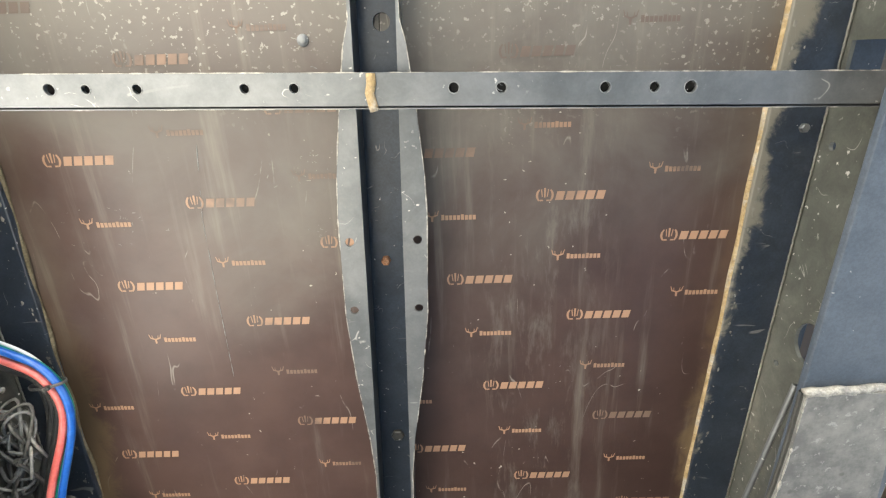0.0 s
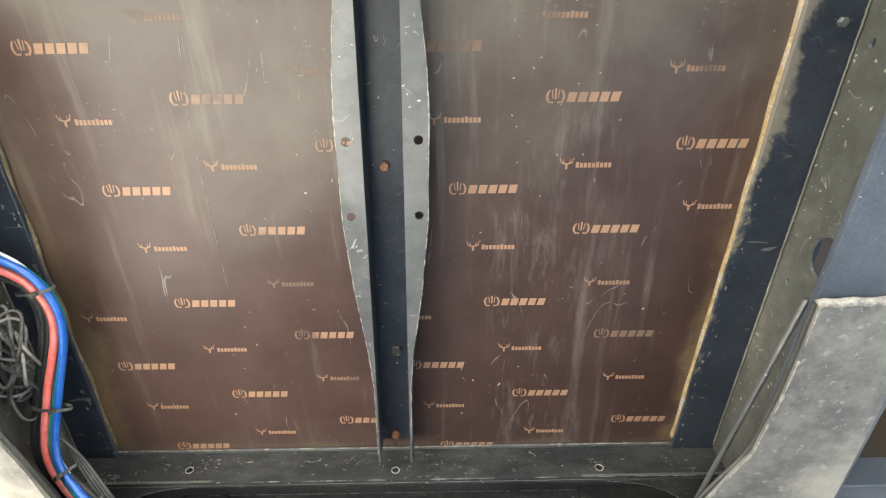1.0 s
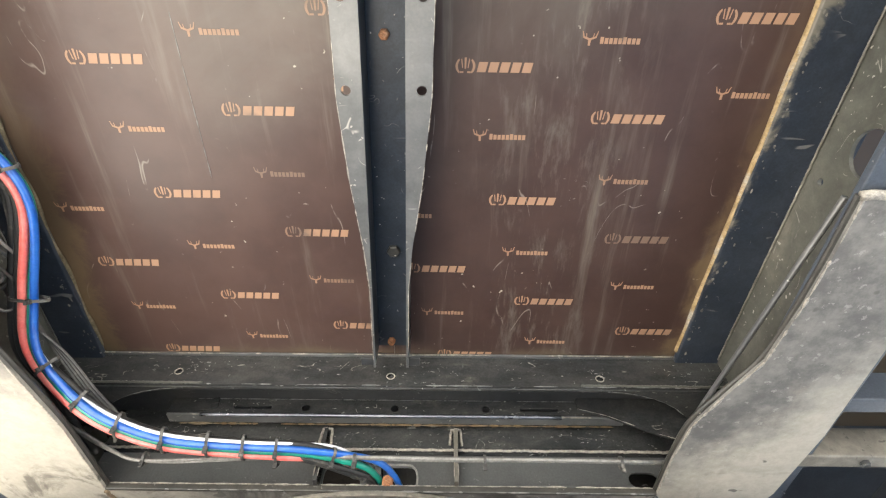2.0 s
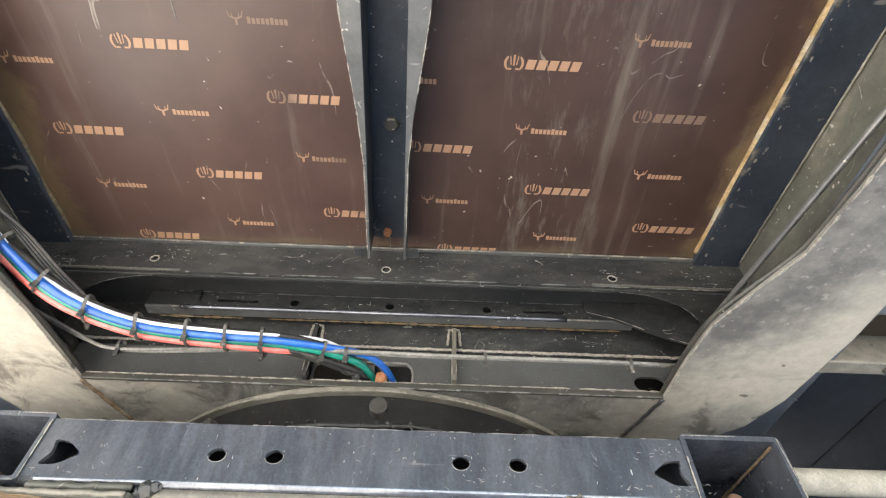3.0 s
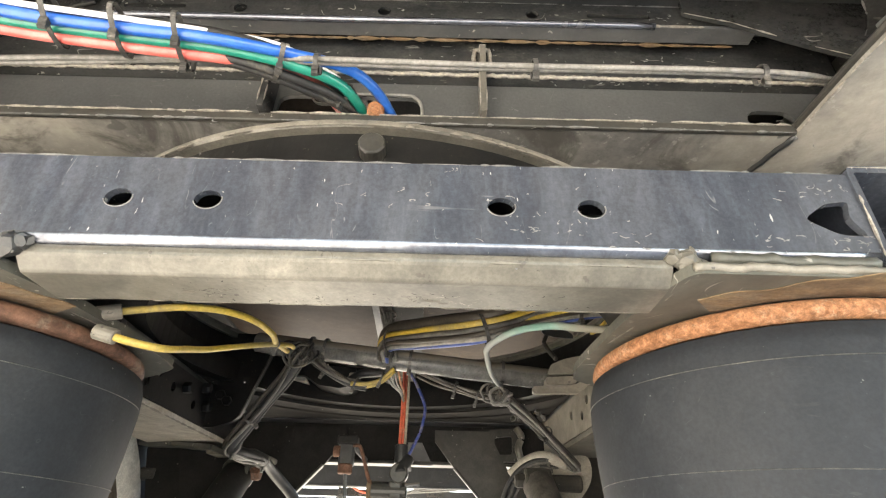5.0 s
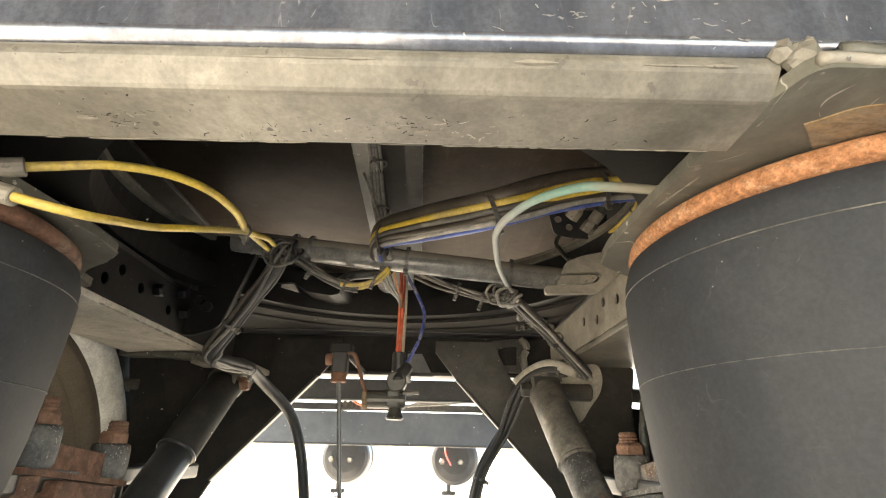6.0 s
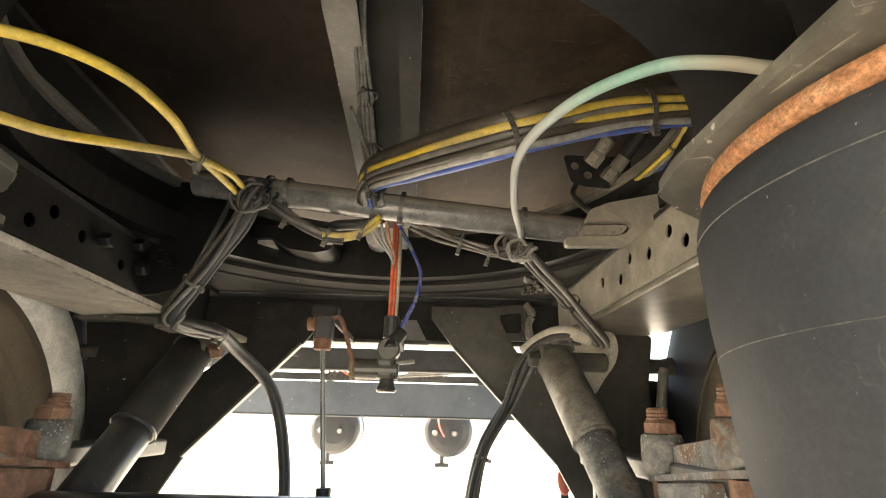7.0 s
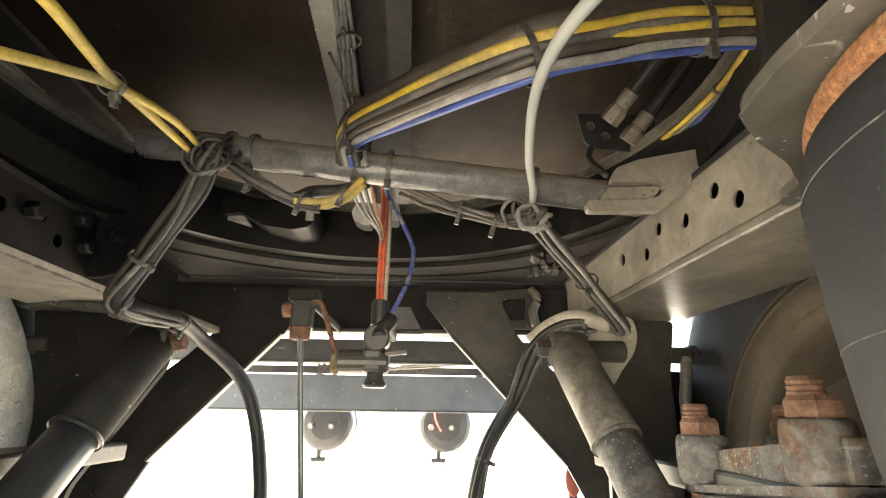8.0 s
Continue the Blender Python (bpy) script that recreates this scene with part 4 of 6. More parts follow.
slotted = thing("slotted_channel", "black slotted steel channel behind the cross member", "channel")
part("face", plate([(-0.47, 1.182), (0.47, 1.182), (0.47, 1.2205), (-0.47, 1.2205)], "xz", 1.093, 0.004,
                   [circle(x, 1.197, 0.0085, 14) for x in (-0.187, -0.002, 0.187)] + [slot(x, 1.197, 0.036, 0.004) for x in (-0.297, 0.297)]), CHASSIS, slotted)
part("lower_lip", box((-0.47, 1.092, 1.177), (0.47, 1.116, 1.182), 0.002), GREY, slotted, "lip of lighter steel with its highlight put in")
part("rubbed_edge", sweep([(x, 1.0925, 1.1780) for x in np.linspace(-0.40, 0.34, 15)], 0.0042, 10, 2), SHINE, slotted, "edge with its highlight put in", True)
edge_lines([(-0.45, 1.118, 1.1758), (0.45, 1.118, 1.1758)], slotted, 0.0022, 0.97, STAIN, 71)
for s in (-1, 1):
    if s < 0:
        part("end_tab", beam((s * 0.37, 1.088, 1.205), (s * 0.46, 1.10, 1.19), 0.004, 0.026, 0.001), CHASSIS, slotted)
    part("bolt", rod((s * 0.43, 1.03, 1.238), (s * 0.43, 1.03, 1.205), 0.006, 10), RUST, slotted, "rusty bolt")

part("end_brace", plate(rounded([(0.375, 1.2205), (0.64, 1.2205), (0.64, 1.118), (0.565, 1.118), (0.52, 1.134), (0.48, 1.152), (0.43, 1.176), (0.375, 1.192)], 0.006, 3), "xz", 1.083, 0.005), CHASSIS, slotted, "dark sloping end brace")
edge_lines([(0.375, 1.0826, 1.1925), (0.43, 1.0826, 1.1765), (0.48, 1.0826, 1.1525), (0.52, 1.0826, 1.1345), (0.565, 1.0826, 1.1185)], slotted, 0.0008, 0.8, WELD, 77)
bulk = thing("bulkhead", "black welded bulkhead plate with cable opening above the turntable", "bulkhead")
part("lower_wall", plate([(-0.59, 1.053), (0.59, 1.053), (0.59, 1.131), (-0.59, 1.131)], "xz", 1.150, 0.006,
                         [rounded([(-0.134, 1.0555), (-0.134, 1.103), (0.048, 1.103), (0.048, 1.0555)], 0.018), slot(0.49, 1.079, 0.014, 0.016)]), SATIN, bulk)
part("upper_wall", box((-0.59, 1.136, 1.131), (0.59, 1.142, 1.238)), CHASSIS, bulk)
part("ledge", box((-0.59, 1.134, 1.127), (0.59, 1.150, 1.131)), CHASSIS, bulk)
bead([(-0.58, 1.134, 1.129), (0.58, 1.134, 1.129)], 0.0028, bulk, WELD, 9)
part("frame_edge", sweep([(-0.10, 1.147, 1.103), (0.02, 1.147, 1.104), (0.042, 1.147, 1.098), (0.0495, 1.147, 1.082), (0.050, 1.147, 1.057)], 0.0022, 6, 6), GREY_CABLE, bulk)
for x in (-0.141, 0.125):
    part("rib", box((x - 0.004, 1.118, 1.052), (x + 0.004, 1.149, 1.170), 0.001), SAND if x > 0 else CHASSIS, bulk)
    edge_lines([(x - 0.004, 1.1178, 1.06), (x - 0.004, 1.1178, 1.168), (x + 0.004, 1.1178, 1.168), (x + 0.004, 1.1178, 1.06)], bulk, 0.0011, 0.8, WELD, 63)
    bead([(x - 0.012, 1.134, 1.14), (x - 0.009, 1.132, 1.175), (x + 0.009, 1.132, 1.175), (x + 0.012, 1.134, 1.14)], 0.003, bulk, seed=11)

# ---- turntable ----
CY = 1.64
CX = skew(CY)
table = thing("turntable_plate", "dust-caked light grey steel mounting plate with two curved arms", "mounting plate")
outline = [(0.592, 0.512), (0.590, 0.60), (0.585, 0.68), (0.572, 0.78), (0.535, 0.86), (0.505, 0.93), (0.496, 1.02), (0.494, 1.128), (-0.528, 1.128), (-0.535, 0.95), (-0.56, 0.80), (-0.592, 0.66), (-0.63, 0.512),
           (-0.76, 0.512), (-0.775, 0.72), (-0.765, 0.95), (-0.735, 1.14), (-0.68, 1.26), (-0.66, 2.3), (0.57, 2.3), (0.62, 1.26), (0.672, 1.21),
           (0.705, 1.12), (0.728, 0.95), (0.735, 0.70), (0.722, 0.512)]
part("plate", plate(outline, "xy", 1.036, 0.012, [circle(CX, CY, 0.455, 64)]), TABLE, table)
bead([(0.592, 0.510, 1.040), (0.722, 0.510, 1.044)], 0.007, table, seed=21)
bead([(-0.63, 0.510, 1.040), (-0.76, 0.510, 1.044)], 0.007, table, seed=22)
bead([(0.494, 1.13, 1.035), (0.455, 1.26, 1.035)], 0.004, table, BLACK, 23)
bead([(-0.528, 1.13, 1.035), (-0.488, 1.26, 1.035)], 0.004, table, STAIN, 24)
for line, k in (([(0.592, 0.512), (0.590, 0.60), (0.585, 0.68), (0.572, 0.78), (0.535, 0.86), (0.505, 0.93), (0.496, 1.02), (0.494, 1.128)], 25), ([(-0.63, 0.512), (-0.592, 0.66), (-0.56, 0.80), (-0.535, 0.95), (-0.528, 1.128)], 26)):
    part("edge_flange", sweep([(x, y, 1.046) for x, y in line], 0.0045, 8, 5), SOOT, table)
part("front_lip", box((-0.528, 1.1245, 1.0345), (0.494, 1.131, 1.047), 0.002), SOOT, table, "worn front edge")

brake_rod = thing("pull_rod", "thin bare steel rod running beside the frame rail", "rod")
part("bar", rod((0.628, 0.545, 1.105), (0.543, 1.03, 1.10), 0.0046, 12), GREY, brake_rod)

ring = thing("slewing_ring", "dusty black ball-bearing turntable ring with bolt heads", "slewing ring")
at = Matrix.Translation((CX, CY, 0))
part("upper_ring", lathe([(0.44, 1.034), (0.520, 1.034), (0.523, 1.031), (0.523, 1.026), (0.520, 1.023), (0.44, 1.023), (0.44, 1.034)], at, 96), SAND, ring, "dusty upper flange")
race = part("race", lathe([(0.45, 1.023), (0.508, 1.023), (0.508, 0.968), (0.45, 0.968), (0.45, 1.023)], at, 96), GREASE_SHADE, ring)
part("lower_ring", lathe([(0.42, 0.966), (0.498, 0.966), (0.502, 0.955), (0.502, 0.935), (0.514, 0.931), (0.514, 0.918), (0.42, 0.918), (0.42, 0.966)], at, 96), GREASE_SHADE, ring)
part("grease_seal", sweep([(CX + 0.511 * math.cos(a), CY + 0.511 * math.sin(a), 0.967 + 0.002 * math.sin(17 * a)) for a in np.linspace(0, 2 * math.pi, 120)[:-1]],
                          0.004, 6, 1, wobble=0.0015, closed=True), BLACK_CABLE, ring)
for a in (-138, -124, -87.6, -56, -42, 30, 60, 90, 120, 150):
    c, q = math.cos(radians(a)), math.sin(radians(a))
    r0 = 0.505
    part("bolt_head", rod((CX + r0 * c, CY + r0 * q, 0.995), (CX + (r0 + 0.022) * c, CY + (r0 + 0.022) * q, 0.995), 0.0155, 18), SOOT, race)
edge_lines([(CX + 0.5235 * math.cos(a), CY + 0.5235 * math.sin(a), 1.0235) for a in np.linspace(radians(-165), radians(-15), 50)], ring, 0.0022, 0.9, DUSTY, 81)
part("stop_pad", plate(rounded([(-0.301, 0.961), (-0.261, 0.964), (-0.225, 0.941), (-0.171, 0.934), (-0.143, 0.940), (-0.134, 0.952), (-0.134, 0.988), (-0.301, 0.992)], 0.007, 3), "xz", 1.95, 0.09), GREASE_SHADE, ring, "black curved stop pad")
# Next three pieces are added in pale colours as lit spots of the ring.
part("wear_strip", plate(rounded([(-0.335, 0.960), (-0.30, 0.955), (-0.255, 0.950), (-0.262, 0.9625), (-0.300, 0.966), (-0.335, 0.970)], 0.002, 2), "xz", 1.963, 0.07), CREAM, ring, "pale strip put in for a lit edge")
part("end_face", box((-0.150, 1.947, 0.951), (-0.135, 1.956, 0.974), 0.003), CREAM, ring, "pale end put in for a lit patch")
part("slide_block", plate(rounded([(-0.078, 1.029), (-0.086, 1.010), (-0.080, 0.994), (-0.064, 0.984), (-0.045, 0.984), (-0.045, 0.9935), (0.010, 0.9935), (0.010, 1.031)], 0.006, 4), "xz", 2.05, 0.06), PALE, ring, "pale block added for a lit piece of the ring")
pin = thing("king_pin_bolt", "rusty bolt tip standing on the turntable plate", "bolt")
part("shank", rod((-0.005, 1.131, 1.046), (-0.005, 1.131, 1.066), 0.0105, 14), RUST, pin)

rnd = random.Random(44)
bm = bmesh.new()
for _ in range(70):
    a, r = radians(rnd.uniform(-165, -15)), rnd.uniform(0.0015, 0.0045)
    m = pose(CX + 0.514 * math.cos(a), CY + 0.514 * math.sin(a), 0.967 + rnd.uniform(-0.004, 0.006), rnd.uniform(0, 90), rnd.uniform(0, 90), 0)
    for v in bmesh.ops.create_icosphere(bm, subdivisions=1, radius=r, matrix=m)["verts"]:
        v.co += Vector([rnd.uniform(-0.4, 0.4) * r for _ in range(3)])
tagged(part("grease_crumb", bm, BLACK_CABLE, ring, "black grease crumbs"), kind="stuff")

# ---- dolly frame ----
bb = thing("box_beam", "scuffed blue-grey box beam with punched oval holes", "beam")
notches = [[(s * 0.405, 0.869), (s * 0.428, 0.886), (s * 0.452, 0.890), (s * 0.446, 0.872), (s * 0.458, 0.852), (s * 0.432, 0.853)][::s] for s in (-1, 1)]
beam_face = part("front_face", plate([(-0.470, 0.836), (0.470, 0.836), (0.470, 0.921), (-0.470, 0.921)], "xz", 1.060, 0.007,
                         [circle(x, 0.874, 0.0125, 16, 0.8) for x in (-0.2145, -0.133, 0.133, 0.2145)] + [rounded(q, 0.006, 2) for q in notches]), BEAM, bb)
part("rounded_edge", sweep([(x, 1.069, 0.836) for x in np.linspace(-0.470, 0.470, 12)], 0.009, 14, 2), SHINE, bb, "lower edge with its highlight put in", True)
part("top_face", box((-0.470, 1.067, 0.915), (0.470, 1.135, 0.922)), BEAM, bb)
part("back_face", box((-0.470, 1.129, 0.8295), (0.470, 1.134, 0.915)), BLACK, bb)
part("bottom_face", plate(rounded([(1.066, 0.8275), (1.066, 0.8185), (1.080, 0.8055), (1.134, 0.8045), (1.134, 0.8275)], 0.003, 2), "yz", -0.288, 0.568), SAND, bb, "dust-caked underside")

for s in (-1, 1):
    stub = thing("box_stub", "open-ended black square steel tube beside the beam", "square tube", "open tube ends")
    x0, x1 = s * 0.4655 + skew(1.1), s * 0.616 + skew(1.1)
    lo, hi = min(x0, x1), max(x0, x1)
    part("tube", plate(rounded([(lo, 0.828), (hi, 0.828), (hi, 0.930), (lo, 0.930)], 0.009), "xz", 1.0575, 0.25,
                       [rounded([(lo + 0.0055, 0.8340), (hi - 0.0075, 0.8340), (hi - 0.0075, 0.9220), (lo + 0.0055, 0.9220)], 0.004)]), BEAM, stub)
    part("back_wall", box((lo + 0.004, 1.295, 0.832), (hi - 0.004, 1.304, 0.926), 0.001), BLACK, stub)
    part("bolt", rod((lo + 0.074, 1.100, 0.8485), (lo + 0.074, 1.140, 0.8485), 0.0145, 18), NUT_RUST, stub, "rusty bolt")
    bead([(hi - 0.010, 1.07, 0.919), (hi - 0.030, 1.294, 0.905)], 0.0022, stub, STAIN, 33)
    edge_lines([(x0, 1.0572, 0.830), (x0 + s * 0.002, 1.0572, 0.928), (x1 - s * 0.004, 1.0572, 0.9285), (x1, 1.0572, 0.832)], stub, 0.0012, 0.8, WELD, 31 + s)

    mount = thing("spring_mount", "dusty steel mounting plate with wavy edge above the air spring", "mounting plate", "spring mounts")
    f = lambda x, y: (s * x + skew(1.26), y)
    part("plate", plate([f(*p) for p in rounded([(0.298, 1.050), (0.635, 1.050), (0.635, 1.50), (0.385, 1.50), (0.378, 1.46), (0.345, 1.425), (0.302, 1.395), (0.272, 1.365),
                                                 (0.266, 1.32), (0.268, 1.265), (0.274, 1.17), (0.280, 1.11)], 0.012)], "xy", 0.806, 0.010), GREEN_GREY, mount)
    bead([(*f(0.300, 1.05), 0.812), (*f(0.63, 1.05), 0.812)], 0.004, mount, DUSTY, 41)
    edge_lines([(*f(*p), 0.8062) for p in ((0.378, 1.46), (0.345, 1.425), (0.302, 1.395), (0.272, 1.365), (0.266, 1.32), (0.268, 1.265), (0.290, 1.17), (0.300, 1.06))], mount, 0.0010, 0.6, SAND, 42)
    part("rust_stain", plate([(s * 0.464 + skew(1.26) + (r + q * math.sin(7 * a) + 0.5 * q * math.sin(23 * a + 1)) * math.cos(a), 1.258 + (r + q * math.sin(7 * a) + 0.5 * q * math.sin(23 * a + 1)) * math.sin(a))
                               for r, q, span in ((0.175, 0.0, np.linspace(-2.3, -0.5, 40)), (0.212, 0.006, np.linspace(-0.5, -2.3, 60))) for a in span], "xy", 0.8048, 0.0010), STAIN, mount, "rusty ring of dirt")

    rail = thing("side_rail", "dusty steel dolly side rail with rows of round holes", "side rail", "dolly side rails")
    a, b = s * 0.410, s * 0.600
    # Left web is near black: its shade is put into the material.
    part("web", leaned(joined([plate([(y0, 0.815), (y1, 0.815), (y1, 0.897), (y0, 0.897)], "yz", a - 0.0015, 0.003, [circle(y, z, 0.0095, 14)])
                                    for y0, y1, y, z in ((1.44, 1.584, 1.566, 0.841), (1.584, 1.632, 1.603, 0.867), (1.632, 1.70, 1.667, 0.856),
                                                         (1.70, 1.757, 1.733, 0.869), (1.757, 1.80, 1.774, 0.846), (1.80, 2.14, 1.852, 0.861))])), DUSTY if s > 0 else GREASE_SHADE, rail)
    # Left flange is paler than the right: light from the ground painted in.
    part("lower_flange", leaned(box((min(a, b), 1.44, 0.803), (max(a, b), 2.15, 0.815), 0.003)), CREAM if s < 0 else SAND, rail, "broad dusty lower flange")
    edge_lines([(a + skew(1.46), 1.46, 0.8032), (a + skew(2.1), 2.10, 0.8032)], rail, 0.0016, 0.9, DUSTY, 15)
    # Caps added to keep light out of the rail's inside.
    for y in (1.51, 2.13):
        part("end_wall", leaned(box((min(a, b) + 0.005, y - 0.004, 0.8155), (max(a, b) - 0.005, y + 0.004, 0.8965), 0)), BLACK, rail)
    part("outer_web", leaned(box((b - 0.004, 1.44, 0.815), (b + 0.004, 2.15, 0.897), 0.001)), BLACK, rail)
    part("top_flange", leaned(box((min(a, b), 1.44, 0.897), (max(a, b), 2.2, 0.907), 0.001)), BLACK, rail)

# ---- worn edges and painted edge highlights ----
edge_lines([(-0.65, 0.9745, 1.2345), (0.65, 0.9745, 1.2345)], cross, 0.0014, 0.75, WELD, 1)
edge_lines([(-0.40, 0.9815, 1.1615), (0.66, 0.9815, 1.1615)], cross, 0.0011, 0.6, seed=2)
edge_lines([(-0.42, 1.0915, 1.1775), (0.42, 1.0915, 1.1775)], slotted, 0.0016, 0.9, WELD, 3)
edge_lines([(-0.42, 1.0925, 1.2185), (0.44, 1.0925, 1.2185)], slotted, 0.0007, 0.85, seed=4)
edge_lines([(-0.528, 1.1242, 1.0348), (0.494, 1.1242, 1.0348)], table, 0.0014, 0.6, seed=5)
edge_lines([(-0.528, 1.1242, 1.0468), (0.494, 1.1242, 1.0468)], table, 0.0015, 0.85, WELD, 6)
edge_lines([(0.592, 0.512, 1.0362), (0.590, 0.60, 1.0362), (0.585, 0.68, 1.0362), (0.572, 0.78, 1.0362), (0.535, 0.86, 1.0362), (0.505, 0.93, 1.0362), (0.496, 1.02, 1.0362), (0.494, 1.128, 1.0362)], table, 0.0017, 0.8, WELD, 7)
edge_lines([(-0.63, 0.512, 1.0362), (-0.592, 0.66, 1.0362), (-0.56, 0.80, 1.0362), (-0.535, 0.95, 1.0362), (-0.528, 1.128, 1.0362)], table, 0.0017, 0.7, WELD, 8)
edge_lines([(-0.46, 1.0600, 0.9212), (0.46, 1.0600, 0.9212)], bb, 0.0011, 0.55, seed=9)
edge_lines([(-0.285, 1.1335, 0.8048), (0.27, 1.1335, 0.8048)], bb, 0.0006, 0.6, DUSTY, 10)
edge_lines([(-0.295, 1.0660, 0.8190), (0.295, 1.0660, 0.8190)], bb, 0.0012, 0.4, DUSTY, 11)
for s in (-1, 1):
    x = s * 0.31
    bead([(x, 1.058, 0.824), (s * 0.45, 1.058, 0.823)], 0.006, bb, GREEN_GREY, 12)
    rnd = random.Random(50 + s)
    bm = bmesh.new()
    for dx, dz, r in ((0, 0, 0.011), (-0.010 * s, 0.004, 0.008), (0.009 * s, -0.004, 0.008), (0.003 * s, 0.009, 0.006)):
        for v in bmesh.ops.create_icosphere(bm, subdivisions=2, radius=r, matrix=pose(s * 0.292 + dx, 1.063, 0.823 + dz))["verts"]:
            v.co += Vector([rnd.uniform(-0.22, 0.22) * r for _ in range(3)])
    part("weld_lump", bm, BLACK if s < 0 else SAND, bb, "rough weld lump")
    edge_lines([(s * 0.47 - 0.004, 1.0572, 0.8295), (s * 0.605 - 0.004, 1.0572, 0.8295)], bb, 0.0016, 0.75, seed=13)

scuffs([((-0.41, 0.9814, 1.205), 0.03, 16), ((-0.02, 0.9814, 1.19), 0.02, 5), ((0.08, 0.9814, 1.205), 0.03, 10), ((0.22, 0.9814, 1.21), 0.012, 3), ((0.40, 0.9814, 1.192), 0.018, 9),
        ((0.56, 0.9814, 1.20), 0.03, 16), ((-0.2, 0.9814, 1.2), 0.09, 9), ((0.3, 0.9814, 1.2), 0.12, 9)], cross_face, 3)
scuffs([((-0.33, 1.0926, 1.205), 0.03, 10), ((0.30, 1.0926, 1.2), 0.05, 6), ((0.0, 1.0926, 1.2), 0.14, 8)], slotted, 4)
scuffs([((-0.3, 1.1358, 1.15), 0.09, 9), ((0.25, 1.1358, 1.155), 0.10, 16), ((0.05, 1.1358, 1.16), 0.08, 8)], bulk, 5)
scuffs([((0.23, 1.0597, 0.88), 0.04, 6), ((-0.40, 1.0597, 0.86), 0.04, 4), ((-0.1, 1.0597, 0.885), 0.16, 9), ((0.35, 1.0597, 0.86), 0.05, 5), ((0.16, 1.0597, 0.905), 0.1, 4)], beam_face, 6)

scrapes([((-0.42, 0.9812, 1.203), 0.025, 16), ((-0.38, 0.9812, 1.215), 0.02, 8), ((0.06, 0.9812, 1.205), 0.04, 10), ((0.23, 0.9812, 1.205), 0.01, 3), ((0.40, 0.9812, 1.186), 0.014, 8), ((0.58, 0.9812, 1.20), 0.03, 14),
         ((-0.55, 0.9812, 1.19), 0.05, 10), ((0.0, 0.9812, 1.168), 0.25, 26), ((-0.2, 0.9812, 1.222), 0.15, 8)], cross_face, 21)
scrapes([((-0.32, 1.0923, 1.192), 0.03, 8), ((0.36, 1.0923, 1.195), 0.02, 9), ((0.0, 1.0923, 1.186), 0.25, 12)], slotted, 22)
scrapes([((-0.25, 1.1355, 1.135), 0.12, 34), ((0.05, 1.1355, 1.134), 0.10, 22), ((0.30, 1.1355, 1.136), 0.10, 26), ((0.25, 1.1355, 1.165), 0.12, 10)], bulk, 23)
scrapes([((0.18, 1.0594, 0.862), 0.05, 7), ((-0.42, 1.0594, 0.848), 0.03, 5), ((0.40, 1.0594, 0.850), 0.03, 9)], beam_face, 24)
scrapes([((-0.2, 1.1238, 1.041), 0.2, 24), ((0.25, 1.1238, 1.041), 0.15, 20)], table, 25)
edge_lines([(-0.40, 1.1335, 1.1295), (-0.15, 1.1335, 1.1295)], bulk, 0.0022, 0.8, WELD, 61)
edge_lines([(0.02, 1.1335, 1.1295), (0.45, 1.1335, 1.1295)], bulk, 0.0020, 0.85, WELD, 62)

scuffs([((0.10, 1.118, 0.8044), 0.018, 16), ((-0.15, 1.112, 0.8044), 0.018, 10), ((0.0, 1.124, 0.8044), 0.025, 9)], bb, 7, "xy", WELD)
scuffs([((0.06, 1.112, 0.8044), 0.02, 34), ((-0.13, 1.108, 0.8044), 0.018, 22), ((-0.04, 1.118, 0.8044), 0.025, 16), ((0.18, 1.118, 0.8044), 0.025, 10)], bb, 8, "xy", DULL)
bm = bmesh.new()
rnd = random.Random(3)
for cx, cy, r in ((0.071, 1.118, 0.0065), (0.082, 1.123, 0.004), (-0.152, 1.110, 0.0055), (-0.128, 1.102, 0.003), (-0.115, 1.105, 0.003), (0.03, 1.126, 0.003)):
    rim = [bm.verts.new((cx + 1.6 * r * rnd.uniform(0.45, 1.1) * math.cos(k * 0.42), cy + 0.7 * r * rnd.uniform(0.45, 1.1) * math.sin(k * 0.42), 0.8044)) for k in range(15)]
    top = bm.verts.new((cx, cy, 0.8038))
    for k in range(15):
        bm.faces.new((rim[k], rim[(k + 1) % 15], top))
tagged(part("paint_patch", bm, DUSTY, bb, "peeled pale patches"), kind="stuff")

# ---- air springs ----
for s in (-1, 1):
    spring = thing("air_spring", "black rubber air spring bellows with a rusty bead ring", "air spring", "air springs")
    at = Matrix.Translation((s * 0.464 + skew(1.262), 1.258, 0)) @ Matrix.Diagonal((0.962, 0.962, 1, 1))
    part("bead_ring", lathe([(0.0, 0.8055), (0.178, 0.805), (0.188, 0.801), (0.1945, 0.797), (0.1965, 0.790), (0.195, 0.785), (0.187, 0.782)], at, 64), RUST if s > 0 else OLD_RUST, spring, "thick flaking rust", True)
    prof = [(0.187, 0.781), (0.198, 0.777), (0.2030, 0.760), (0.2045, 0.735), (0.2025, 0.690), (0.1995, 0.65), (0.1960, 0.61), (0.1895, 0.565), (0.178, 0.52), (0.155, 0.490), (0.125, 0.480)]
    bellows = part("bellows", lathe(prof, at, 64), RUBBER, spring, "", True)
    for z, tilt in ((0.746, 0.003), (0.659, -0.007)):
        pts = [((0.2042 if z > 0.7 else 0.2004) * math.cos(a), (0.2042 if z > 0.7 else 0.2004) * math.sin(a), z + tilt * math.sin(a + z * 40)) for a in np.linspace(0, 2 * math.pi, 73)[:-1]]
